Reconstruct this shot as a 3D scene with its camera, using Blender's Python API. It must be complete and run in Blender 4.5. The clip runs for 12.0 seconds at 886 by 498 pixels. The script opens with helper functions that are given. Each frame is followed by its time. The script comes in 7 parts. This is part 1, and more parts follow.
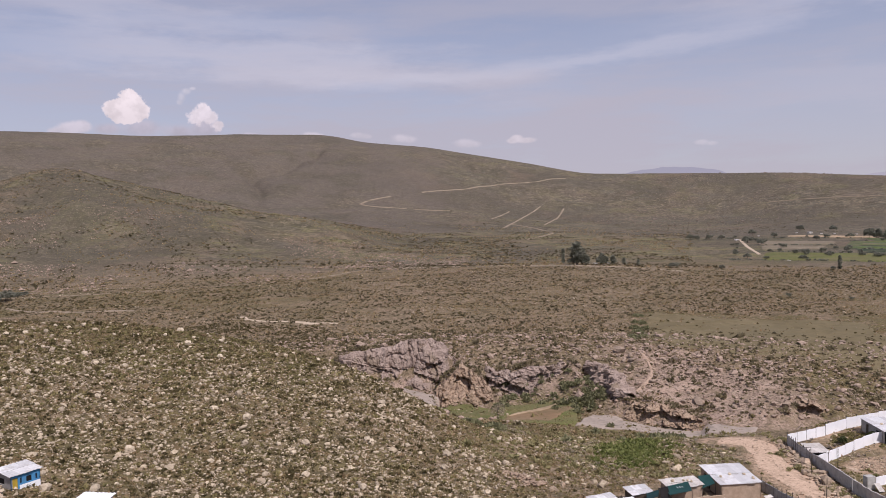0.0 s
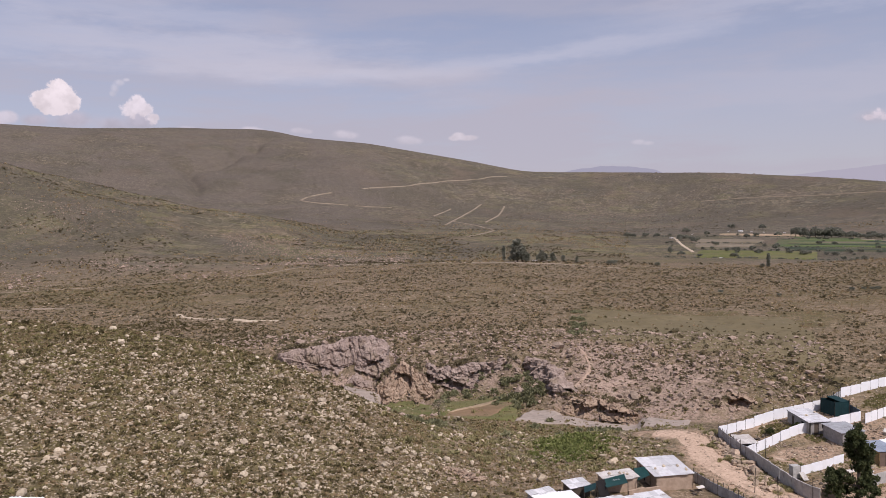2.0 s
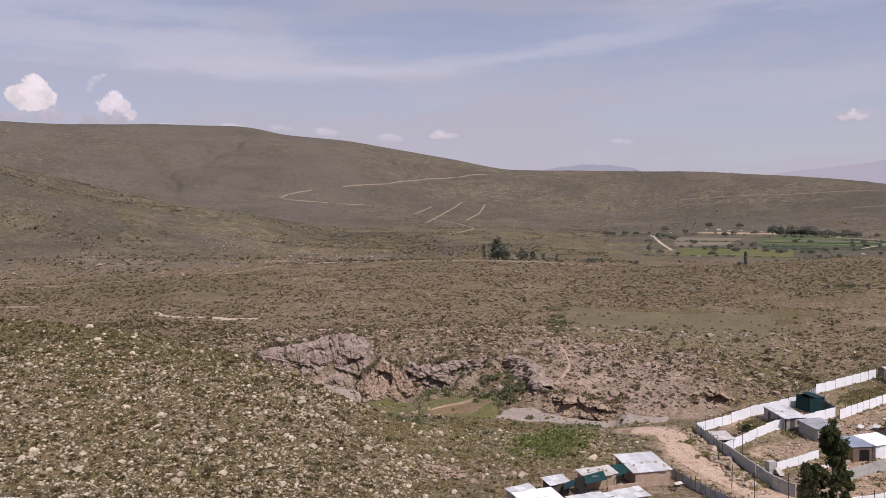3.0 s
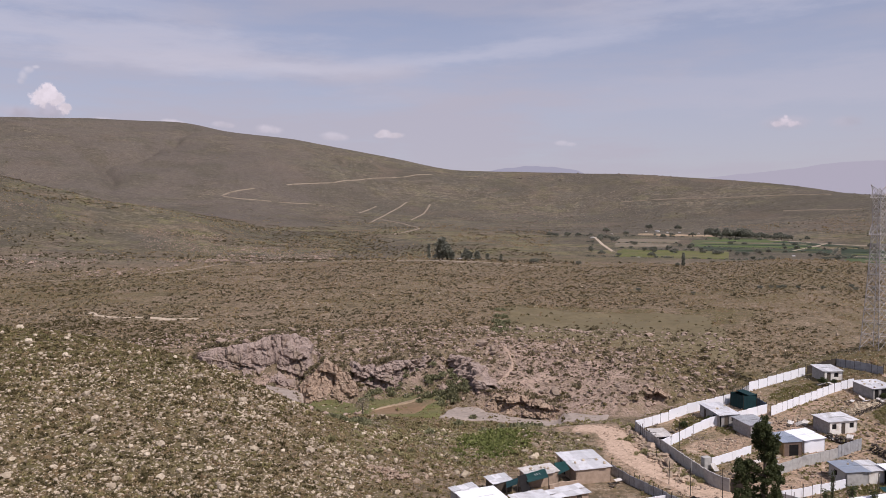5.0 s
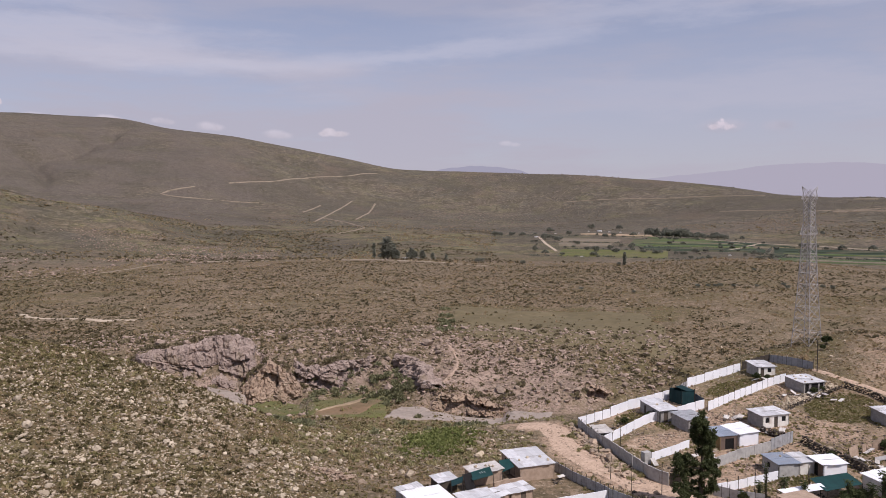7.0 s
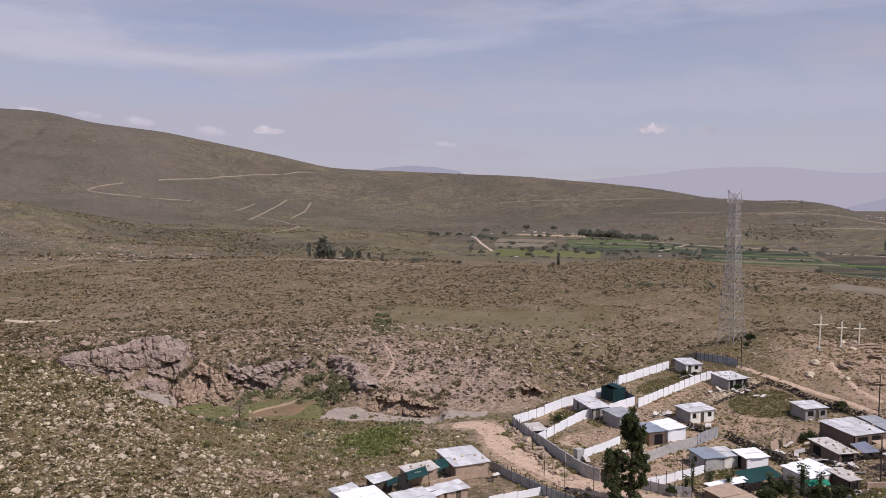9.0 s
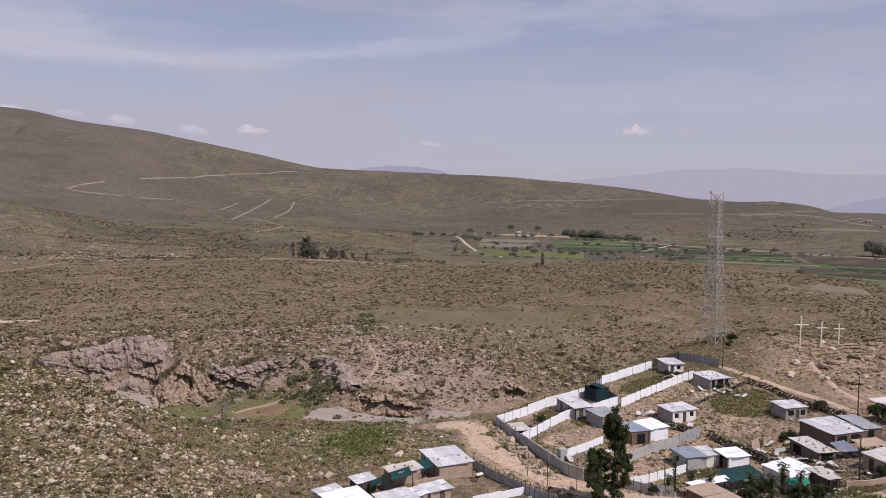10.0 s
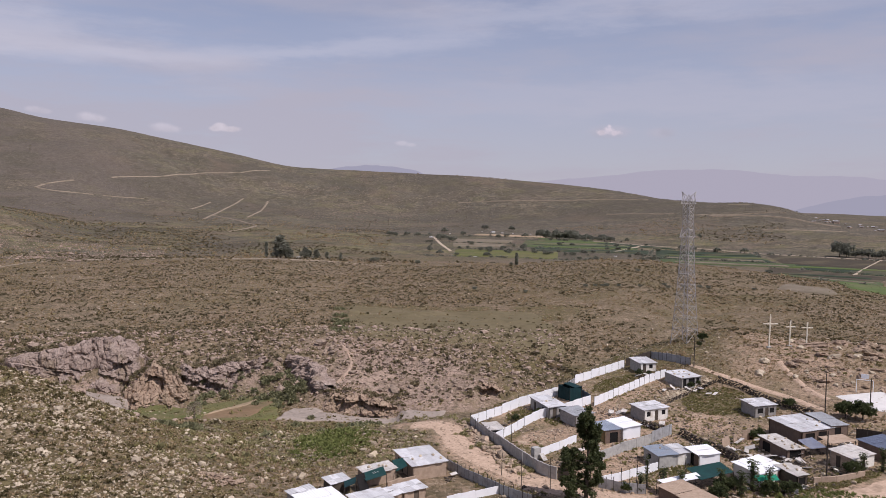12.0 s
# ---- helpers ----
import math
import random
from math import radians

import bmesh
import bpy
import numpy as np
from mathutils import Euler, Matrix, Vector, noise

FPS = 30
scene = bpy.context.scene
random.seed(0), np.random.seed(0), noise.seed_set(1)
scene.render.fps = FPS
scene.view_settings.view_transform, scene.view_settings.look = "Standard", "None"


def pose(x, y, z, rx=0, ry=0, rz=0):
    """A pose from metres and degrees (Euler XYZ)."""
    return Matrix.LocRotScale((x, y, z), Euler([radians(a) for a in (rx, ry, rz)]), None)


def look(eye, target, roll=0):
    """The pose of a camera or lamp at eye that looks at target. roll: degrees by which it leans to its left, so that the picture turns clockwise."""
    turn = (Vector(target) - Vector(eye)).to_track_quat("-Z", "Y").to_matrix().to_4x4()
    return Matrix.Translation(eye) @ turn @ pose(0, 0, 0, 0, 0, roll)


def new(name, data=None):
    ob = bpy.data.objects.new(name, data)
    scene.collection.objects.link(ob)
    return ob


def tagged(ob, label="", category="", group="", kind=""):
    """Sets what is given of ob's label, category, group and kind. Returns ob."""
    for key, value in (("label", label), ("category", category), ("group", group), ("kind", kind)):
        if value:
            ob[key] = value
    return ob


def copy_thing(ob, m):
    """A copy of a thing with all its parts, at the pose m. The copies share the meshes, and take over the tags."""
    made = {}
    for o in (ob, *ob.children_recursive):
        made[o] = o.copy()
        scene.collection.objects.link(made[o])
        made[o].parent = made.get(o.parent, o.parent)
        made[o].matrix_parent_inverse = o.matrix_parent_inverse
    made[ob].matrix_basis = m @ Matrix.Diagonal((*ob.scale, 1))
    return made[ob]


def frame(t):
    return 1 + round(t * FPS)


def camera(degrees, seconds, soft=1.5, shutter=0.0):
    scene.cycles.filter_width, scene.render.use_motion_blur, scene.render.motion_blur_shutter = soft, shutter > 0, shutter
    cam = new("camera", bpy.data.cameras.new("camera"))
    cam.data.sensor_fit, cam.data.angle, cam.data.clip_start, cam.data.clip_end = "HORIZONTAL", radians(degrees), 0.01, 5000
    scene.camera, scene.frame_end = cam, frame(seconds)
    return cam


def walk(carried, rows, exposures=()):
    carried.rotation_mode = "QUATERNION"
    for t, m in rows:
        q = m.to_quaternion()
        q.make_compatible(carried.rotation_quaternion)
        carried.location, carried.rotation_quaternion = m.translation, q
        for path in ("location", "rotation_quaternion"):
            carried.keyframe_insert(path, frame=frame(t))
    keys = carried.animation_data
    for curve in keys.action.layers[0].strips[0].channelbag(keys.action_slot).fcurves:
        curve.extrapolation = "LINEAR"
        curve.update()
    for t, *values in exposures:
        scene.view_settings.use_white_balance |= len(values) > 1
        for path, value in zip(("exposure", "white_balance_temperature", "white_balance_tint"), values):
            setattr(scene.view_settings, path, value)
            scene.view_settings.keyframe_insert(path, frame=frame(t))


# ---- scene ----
cam = camera(60.03, 12.0, soft=0.9)
# seconds, and the turn of a camera that stands on a hilltop (degrees about x, y, z)
ROWS = [
    (0.0, 87.00, 1.80, -0.09),
    (0.5, 86.96, 1.72, -0.93),
    (1.0, 86.91, 1.56, -2.23),
    (1.5, 86.87, 1.45, -3.62),
    (2.0, 86.65, 1.38, -4.44),
    (2.5, 86.49, 1.33, -5.06),
    (3.0, 86.46, 1.22, -5.89),
    (5.0, 86.39, 0.63, -9.99),
    (5.5, 86.38, 0.54, -10.81),
    (6.0, 86.34, 0.39, -12.44),
    (6.5, 86.33, 0.34, -13.37),
    (7.0, 86.31, 0.36, -14.07),
    (9.0, 86.29, -0.20, -18.78),
    (9.5, 86.29, -0.33, -19.43),
    (10.0, 86.30, -0.41, -19.95),
    (10.5, 86.29, -0.44, -20.58),
    (11.0, 86.29, -0.52, -21.23),
    (11.5, 86.30, -0.58, -21.70),
    (12.0, 86.30, -0.60, -21.85),
]
walk(cam, [(t, pose(0, 0, 42.0, rx, ry, rz)) for t, rx, ry, rz in ROWS],
     [(0.0, 0.14, 6300, 18), (12.0, 0.07, 6200, 17)])

# ---- world and sun ----
SUN_BEARING, SUN_HEIGHT = 146.0, 54.0
world = bpy.data.worlds.new("sky")
scene.world = world
world.use_nodes = True
wn, wl = world.node_tree.nodes, world.node_tree.links
wn.clear()
w_out = wn.new("ShaderNodeOutputWorld")
w_bg = wn.new("ShaderNodeBackground")
w_sky = wn.new("ShaderNodeTexSky")
w_sky.sky_type = "NISHITA"
w_sky.sun_disc = False
w_sky.sun_elevation = radians(SUN_HEIGHT)
w_sky.sun_rotation = radians(SUN_BEARING)
w_sky.altitude, w_sky.air_density, w_sky.dust_density, w_sky.ozone_density = 2000, 1.0, 2.2, 1.0
w_bg.inputs["Strength"].default_value = 0.098
w_geo = wn.new("ShaderNodeTexCoord")


def w_math(op, a, b=None, c=None):
    n = wn.new("ShaderNodeMath")
    n.operation = op
    for k, v in enumerate((a, b, c)):
        if v is None:
            continue
        if isinstance(v, (int, float)):
            n.inputs[k].default_value = v
        else:
            wl.new(v, n.inputs[k])
    return n.outputs[0]


def w_noise(scale, detail, rough, stretch, turn=(0, 0, 0)):
    mp = wn.new("ShaderNodeMapping")
    mp.inputs["Scale"].default_value = stretch
    mp.inputs["Rotation"].default_value = turn
    wl.new(w_geo.outputs["Generated"], mp.inputs["Vector"])
    n = wn.new("ShaderNodeTexNoise")
    n.inputs["Scale"].default_value, n.inputs["Detail"].default_value, n.inputs["Roughness"].default_value = scale, detail, rough
    wl.new(mp.outputs[0], n.inputs["Vector"])
    return n.outputs["Fac"]


def w_range(v, a, b, c=0.0, d=1.0):
    n = wn.new("ShaderNodeMapRange")
    n.interpolation_type = "SMOOTHSTEP"
    for k, x in zip(("From Min", "From Max", "To Min", "To Max"), (a, b, c, d)):
        n.inputs[k].default_value = x
    wl.new(v, n.inputs["Value"])
    return n.outputs[0]


def w_mix(fac, a, b):
    n = wn.new("ShaderNodeMix")
    n.data_type = "RGBA"
    for s, v in ((n.inputs[0], fac), (n.inputs[6], a), (n.inputs[7], b)):
        if isinstance(v, (int, float)):
            s.default_value = v
        elif isinstance(v, tuple):
            s.default_value = (*v, 1)
        else:
            wl.new(v, s)
    return n.outputs[2]


w_sep = wn.new("ShaderNodeSeparateXYZ")
wl.new(w_geo.outputs["Generated"], w_sep.inputs[0])
up = w_sep.outputs[2]
# thin high veil, thicker in long streaks and towards the horizon
veil = w_math("ADD", w_math("MULTIPLY", w_range(w_noise(2.4, 6, 0.58, (1, 1, 6), (0.16, 0.10, 0.0)), 0.40, 0.66), 0.28),
              w_math("MULTIPLY", w_range(up, 0.02, 0.30, 1.0, 0.0), 0.45))
veil = w_math("ADD", veil, 0.36)
sky_col = w_mix(w_math("MINIMUM", veil, 0.92), w_sky.outputs[0], (4.42, 4.20, 4.66))


def along(v):
    n = wn.new("ShaderNodeVectorMath")
    n.operation = "DOT_PRODUCT"
    wl.new(w_geo.outputs["Generated"], n.inputs[0])
    n.inputs[1].default_value = v
    return n.outputs["Value"]


def bearing_frame(bearing, lift):
    b, e = radians(bearing), radians(lift)
    return (Vector((math.sin(b) * math.cos(e), math.cos(b) * math.cos(e), math.sin(e))), Vector((math.cos(b), -math.sin(b), 0)),
            Vector((-math.sin(b) * math.sin(e), -math.cos(b) * math.sin(e), math.cos(e))))


def cumulus(colour, lobes, edge, strength, seed, tint=(9.0, 8.6, 8.7), ragged=0.7, scale=60, shade=0.74):
    """A cloud of round lobes (bearing, lift, radius in degrees, squash) with a crumbled edge and a greyer foot."""
    near, foot = None, min(q[1] - q[2] * q[3] for q in lobes)
    head = max(q[1] + q[2] * q[3] for q in lobes)
    for b, e, rad, squash in lobes:
        c, right, top = bearing_frame(b, e)
        u, v = w_math("DIVIDE", along(right), radians(rad)), w_math("DIVIDE", along(top), radians(rad) * squash)
        rr = w_math("SQRT", w_math("ADD", w_math("MULTIPLY", u, u), w_math("MULTIPLY", v, v)))
        near = rr if near is None else w_math("SMOOTH_MIN", near, rr, 0.7)
    n = w_noise(scale, 6, 0.62, (1, 1, 1), (seed, seed * 0.7, seed * 1.3))
    m = w_range(w_math("ADD", near, w_math("MULTIPLY", w_math("SUBTRACT", n, 0.5), ragged)), 1.0, 1.0 - edge)
    c = bearing_frame(lobes[0][0], lobes[0][1])[0]
    m = w_math("MULTIPLY", w_math("MULTIPLY", m, w_range(along(c), 0.5, 0.6)), strength)
    n2 = w_noise(scale * 0.9, 4, 0.55, (1, 1, 1), (seed + 2, seed, seed))
    bright = w_math("ADD", w_range(n2, 0.34, 0.62, 0.0, 0.55), w_range(up, math.sin(radians(foot)), math.sin(radians(head)), 0.0, 0.6))
    lit = w_mix(w_math("MINIMUM", bright, 1.0), tuple(q * shade for q in tint), tint)
    return w_mix(m, colour, lit)


def streak(colour, start, end, half, strength, seed, tint=(5.9, 5.75, 6.25)):
    """A long soft band of high cloud from one direction to another, frayed along its length."""
    c, right, top = bearing_frame((start[0] + end[0]) / 2, (start[1] + end[1]) / 2)
    run, rise = radians(end[0] - start[0]), radians(end[1] - start[1])
    L = math.hypot(run, rise)
    u, v = along((right * run + top * rise) / L), along((top * run - right * rise) / L)
    frayed = w_math("MULTIPLY", w_math("SUBTRACT", w_noise(7, 6, 0.62, (1, 1, 5), (seed, 0.1, seed * 0.6)), 0.5), 4.2)
    a = w_math("ABSOLUTE", w_math("ADD", w_math("DIVIDE", v, radians(half)), frayed))
    m = w_math("MULTIPLY", w_range(a, 0.0, 1.5, 1.0, 0.0), w_range(w_math("ABSOLUTE", u), L * 0.15, L * 0.62, 1.0, 0.0))
    m = w_math("MULTIPLY", w_math("MULTIPLY", m, w_range(along(c), 0.5, 0.7)), strength)
    return w_mix(m, colour, tint)


sky_col = streak(sky_col, (-32, 12.2), (8, 9.6), 1.5, 0.42, 0.4)
sky_col = streak(sky_col, (-12, 9.6), (7, 9.7), 0.6, 0.30, 1.2)
sky_col = streak(sky_col, (3, 9.5), (24, 11.8), 0.75, 0.36, 2.1)
sky_col = streak(sky_col, (14, 12.6), (52, 14.5), 1.2, 0.32, 3.2)
sky_col = streak(sky_col, (18, 7.6), (60, 7.4), 1.6, 0.30, 4.4, (5.2, 4.95, 5.4))
sky_col = streak(sky_col, (-34, 14.5), (-4, 13.2), 1.0, 0.3, 5.7)
HAZY, SOFT = (5.3, 4.9, 5.35), (7.2, 6.6, 6.9)
sky_col = cumulus(sky_col, [(-21.0, 6.2, 1.9, 0.42), (-23.2, 6.1, 1.3, 0.4), (-18.6, 6.0, 1.6, 0.4), (-16.9, 6.2, 1.5, 0.6)], 0.75, 0.75, 1.3, (5.2, 4.75, 5.25), 0.7, 40)
sky_col = cumulus(sky_col, [(-21.9, 7.75, 1.02, 1.0), (-22.5, 7.35, 0.85, 0.95), (-21.2, 7.35, 0.78, 1.0), (-22.0, 6.9, 0.8, 0.6), (-21.75, 8.25, 0.6, 0.9)], 0.22, 0.95, 0.3, (8.6, 7.7, 7.7), 1.7, 70, 0.72)
sky_col = cumulus(sky_col, [(-16.95, 7.4, 0.62, 1.0), (-17.4, 6.95, 0.75, 0.8), (-16.5, 6.95, 0.62, 0.9), (-16.0, 6.4, 0.5, 0.8)], 0.34, 0.85, 2.3, (8.2, 7.4, 7.6), 1.7, 90, 0.74)
sky_col = cumulus(sky_col, [(-18.0, 8.75, 0.42, 0.7), (-18.35, 8.35, 0.34, 1.2), (-18.5, 8.0, 0.28, 0.9), (-17.6, 8.95, 0.3, 0.5)], 0.8, 0.42, 3.3, (7.0, 6.6, 6.9), 1.0, 60)
sky_col = cumulus(sky_col, [(-25.5, 6.15, 1.0, 0.55), (-24.8, 6.3, 0.7, 0.7), (-26.2, 5.9, 0.8, 0.5)], 0.5, 0.66, 4.3, (7.0, 6.3, 6.6), 0.7, 50)
for cb, ce, cr, cs, k in ((-13.9, 5.6, 0.9, 0.42, 0.45), (-9.5, 5.65, 0.8, 0.40, 0.6), (-2.8, 5.3, 0.95, 0.45, 0.42), (1.8, 4.8, 1.0, 0.4, 0.38), (18.8, 4.1, 0.7, 0.35, 0.3), (-6.0, 5.6, 0.7, 0.4, 0.35)):
    sky_col = cumulus(sky_col, [(cb, ce, cr, cs), (cb + 0.6, ce - 0.1, cr * 0.8, cs)], 0.7, k, 5.3 + cb, SOFT, 0.8, 50)
sky_col = cumulus(sky_col, [(5.7, 5.05, 0.55, 0.55), (6.4, 4.85, 0.9, 0.3), (5.4, 4.85, 0.6, 0.4)], 0.55, 0.62, 6.3, (7.6, 6.9, 7.1), 0.7, 60)
sky_col = cumulus(sky_col, [(34.0, 5.0, 2.2, 0.28), (37.6, 4.9, 1.6, 0.35)], 0.8, 0.42, 9.3, HAZY, 0.7, 36)
sky_col = cumulus(sky_col, [(33.85, 5.15, 0.45, 0.75), (33.4, 4.95, 0.5, 0.5), (34.4, 4.9, 0.6, 0.45), (33.95, 5.4, 0.25, 0.8)], 0.65, 0.60, 12.1, (7.6, 6.7, 7.0), 1.7, 100)
wl.new(sky_col, w_bg.inputs["Color"])
wl.new(w_bg.outputs[0], w_out.inputs[0])

sun = new("sun", bpy.data.lights.new("sun", "SUN"))
sun.data.energy, sun.data.angle, sun.data.color = 3.6, radians(0.6), (1.0, 0.93, 0.84)
sb, sh = radians(SUN_BEARING), radians(SUN_HEIGHT)
sun_from = Vector((math.sin(sb) * math.cos(sh), math.cos(sb) * math.cos(sh), math.sin(sh)))
sun.matrix_world = look(sun_from * 300, (0, 0, 0))


# ---- materials ----
def nodes_of(name):
    m = bpy.data.materials.new(name)
    m.use_nodes = True
    nt = m.node_tree
    nt.nodes.clear()
    return m, nt


class Net:
    """Small helper to write node graphs in few lines."""
    def __init__(self, name):
        self.m, self.nt = nodes_of(name)
        self.out = self.nt.nodes.new("ShaderNodeOutputMaterial")
        self.pos = self.nt.nodes.new("ShaderNodeNewGeometry").outputs["Position"]
        self.bsdf = self.nt.nodes.new("ShaderNodeBsdfPrincipled")
        self.nt.links.new(self.bsdf.outputs[0], self.out.inputs[0])

    def put(self, sock, v):
        if isinstance(v, (int, float)):
            sock.default_value = v
        elif isinstance(v, tuple):
            sock.default_value = (*v, 1) if len(v) == 3 else v
        else:
            self.nt.links.new(v, sock)

    def noise(self, size, detail=4, rough=0.55, vec=None, stretch=None):
        n = self.nt.nodes.new("ShaderNodeTexNoise")
        n.inputs["Scale"].default_value, n.inputs["Detail"].default_value, n.inputs["Roughness"].default_value = 1.0 / size, detail, rough
        v = vec or self.pos
        if stretch:
            mp = self.nt.nodes.new("ShaderNodeMapping")
            mp.inputs["Scale"].default_value = stretch
            self.nt.links.new(v, mp.inputs[0])
            v = mp.outputs[0]
        self.nt.links.new(v, n.inputs["Vector"])
        return n.outputs["Fac"]

    def cells(self, size, feature="F1"):
        n = self.nt.nodes.new("ShaderNodeTexVoronoi")
        n.feature = feature
        n.inputs["Scale"].default_value = 1.0 / size
        self.nt.links.new(self.pos, n.inputs["Vector"])
        return n.outputs["Distance"]

    def ramp(self, v, a, b, c=0.0, d=1.0):
        n = self.nt.nodes.new("ShaderNodeMapRange")
        n.interpolation_type = "SMOOTHSTEP"
        for k, x in zip(("From Min", "From Max", "To Min", "To Max"), (a, b, c, d)):
            n.inputs[k].default_value = x
        self.nt.links.new(v, n.inputs["Value"])
        return n.outputs[0]

    def mul(self, a, b, op="MULTIPLY"):
        n = self.nt.nodes.new("ShaderNodeMath")
        n.operation = op
        self.put(n.inputs[0], a)
        self.put(n.inputs[1], b)
        return n.outputs[0]

    def mix(self, f, a, b, blend="MIX"):
        n = self.nt.nodes.new("ShaderNodeMix")
        n.data_type, n.blend_type = "RGBA", blend
        self.put(n.inputs[0], f)
        self.put(n.inputs[6], a)
        self.put(n.inputs[7], b)
        return n.outputs[2]

    def random(self, island=False):
        if island:
            return self.nt.nodes.new("ShaderNodeNewGeometry").outputs["Random Per Island"]
        return self.nt.nodes.new("ShaderNodeObjectInfo").outputs["Random"]

    def done(self, colour, rough=0.9, metal=0.0, bump=None, dist=0.02, strength=0.6, spec=0.2):
        self.put(self.bsdf.inputs["Base Color"], colour)
        self.put(self.bsdf.inputs["Roughness"], rough)
        self.put(self.bsdf.inputs["Metallic"], metal)
        self.bsdf.inputs["Specular IOR Level"].default_value = spec
        if bump is not None:
            b = self.nt.nodes.new("ShaderNodeBump")
            b.inputs["Distance"].default_value, b.inputs["Strength"].default_value = dist, strength
            self.nt.links.new(bump, b.inputs["Height"])
            self.nt.links.new(b.outputs[0], self.bsdf.inputs["Normal"])
        return self.m


def plain(name, a, b, size=1.0, rough=0.85, metal=0.0, dist=0.02, spec=0.2, vary=0.0, stain=None, stain_size=3.0, stain_amount=0.6):
    """A surface of two close colours in fine grain, with broad stains."""
    k = Net(name)
    f = k.noise(size, 6, 0.65)
    c = k.mix(k.ramp(f, 0.3, 0.7), a, b)
    if stain:
        c = k.mix(k.mul(k.ramp(k.noise(stain_size, 5, 0.65), 0.48, 0.72), stain_amount), c, stain)
    if vary:
        r = k.random()
        c = k.mix(k.ramp(r, 0, 1, 0, vary), c, tuple(0.45 * x for x in a))
    return k.done(c, rough, metal, f, dist, 0.5, spec)


def ground_material():
    k = Net("ground_scrub")
    at = k.nt.nodes.new("ShaderNodeAttribute")
    at.attribute_name = "cover"
    sp = k.nt.nodes.new("ShaderNodeSeparateColor")
    k.nt.links.new(at.outputs["Color"], sp.inputs[0])
    green, rock, bare = sp.outputs[0], sp.outputs[1], sp.outputs[2]
    far = at.outputs["Alpha"]
    fine, mid, broad, vast = k.noise(0.5, 5, 0.7), k.noise(2.4, 5, 0.65), k.noise(16, 4, 0.6), k.noise(95, 4, 0.6)
    soil = k.mix(k.ramp(mid, 0.40, 0.60), (0.300, 0.225, 0.156), (0.190, 0.142, 0.095))
    soil = k.mix(k.ramp(vast, 0.46, 0.66, 0, 0.7), soil, (0.225, 0.155, 0.105))
    soil = k.mix(k.ramp(k.noise(38, 5, 0.65), 0.48, 0.62, 0, 0.4), soil, (0.160, 0.134, 0.078))
    grass = k.mix(k.ramp(mid, 0.35, 0.7), (0.128, 0.108, 0.048), (0.176, 0.142, 0.072))
    grass = k.mix(k.ramp(k.noise(5.5, 5, 0.7), 0.50, 0.62, 0, 0.75), grass, (0.170, 0.106, 0.056))
    soil = k.mix(k.ramp(k.noise(7, 5, 0.75), 0.52, 0.64, 0, 0.6), soil, (0.168, 0.128, 0.070))
    soil = k.mix(k.ramp(k.noise(4.8, 5, 0.75), 0.52, 0.60, 0, 0.8), soil, (0.330, 0.250, 0.180))
    c = k.mix(k.ramp(k.mul(green, k.ramp(broad, 0.25, 0.65), "MULTIPLY"), 0.08, 0.55), soil, grass)
    tuft = k.ramp(k.noise(1.1, 4, 0.7), 0.47, 0.58)
    c = k.mix(k.mul(tuft, 0.62), c, (0.098, 0.080, 0.042))
    c = k.mix(k.mul(k.ramp(k.noise(3.2, 4, 0.7), 0.50, 0.59), 0.62), c, (0.098, 0.080, 0.050))
    clump = k.mul(k.ramp(k.noise(9, 5, 0.7), 0.52, 0.66), k.mul(0.65, far))
    c = k.mix(clump, c, (0.075, 0.068, 0.046))
    c = k.mix(k.mul(k.ramp(k.noise(34, 4, 0.6), 0.50, 0.68), k.mul(0.45, far)), c, (0.105, 0.088, 0.066))
    stone = k.mix(k.ramp(k.noise(3.5, 6, 0.7), 0.35, 0.65), (0.41, 0.305, 0.242), (0.29, 0.212, 0.170))
    stone = k.mix(k.ramp(k.noise(1.2, 5, 0.75), 0.50, 0.62), stone, (0.165, 0.122, 0.095))
    stone = k.mix(k.ramp(k.noise(2.0, 5, 0.75, stretch=(1, 1, 2)), 0.56, 0.66), stone, (0.40, 0.31, 0.26))
    c = k.mix(k.ramp(k.mul(rock, k.mul(mid, 1.6)), 0.35, 0.8), c, stone)
    dirt = k.mix(k.ramp(mid, 0.3, 0.7), (0.47, 0.338, 0.245), (0.355, 0.250, 0.174))
    dirt = k.mix(k.ramp(k.noise(0.8, 5, 0.75), 0.50, 0.62, 0, 0.75), dirt, (0.185, 0.140, 0.098))
    dirt = k.mix(k.ramp(k.noise(1.7, 5, 0.75), 0.58, 0.66, 0, 0.8), dirt, (0.56, 0.45, 0.35))
    dirt = k.mix(k.mul(k.ramp(k.noise(5, 5, 0.6), 0.52, 0.66), 0.6), dirt, (0.15, 0.132, 0.066))
    # hill tones greyed to imitate haze; far blends them in with distance
    hills = k.mix(k.ramp(k.noise(120, 5, 0.6), 0.38, 0.62), (0.118, 0.116, 0.096), (0.146, 0.122, 0.100))
    hills = k.mix(k.ramp(k.noise(7, 5, 0.75), 0.47, 0.62), hills, (0.072, 0.062, 0.048))
    hills = k.mix(k.ramp(k.noise(5, 3, 0.7, stretch=(1, 1, 0.4)), 0.57, 0.68, 0, 0.75), hills, (0.27, 0.215, 0.165))
    hills = k.mix(k.ramp(k.mul(green, k.noise(60, 4)), 0.22, 0.5, 0, 0.8), hills, k.mix(k.ramp(k.noise(6, 4, 0.7), 0.45, 0.62), (0.150, 0.130, 0.078), (0.088, 0.078, 0.048)))
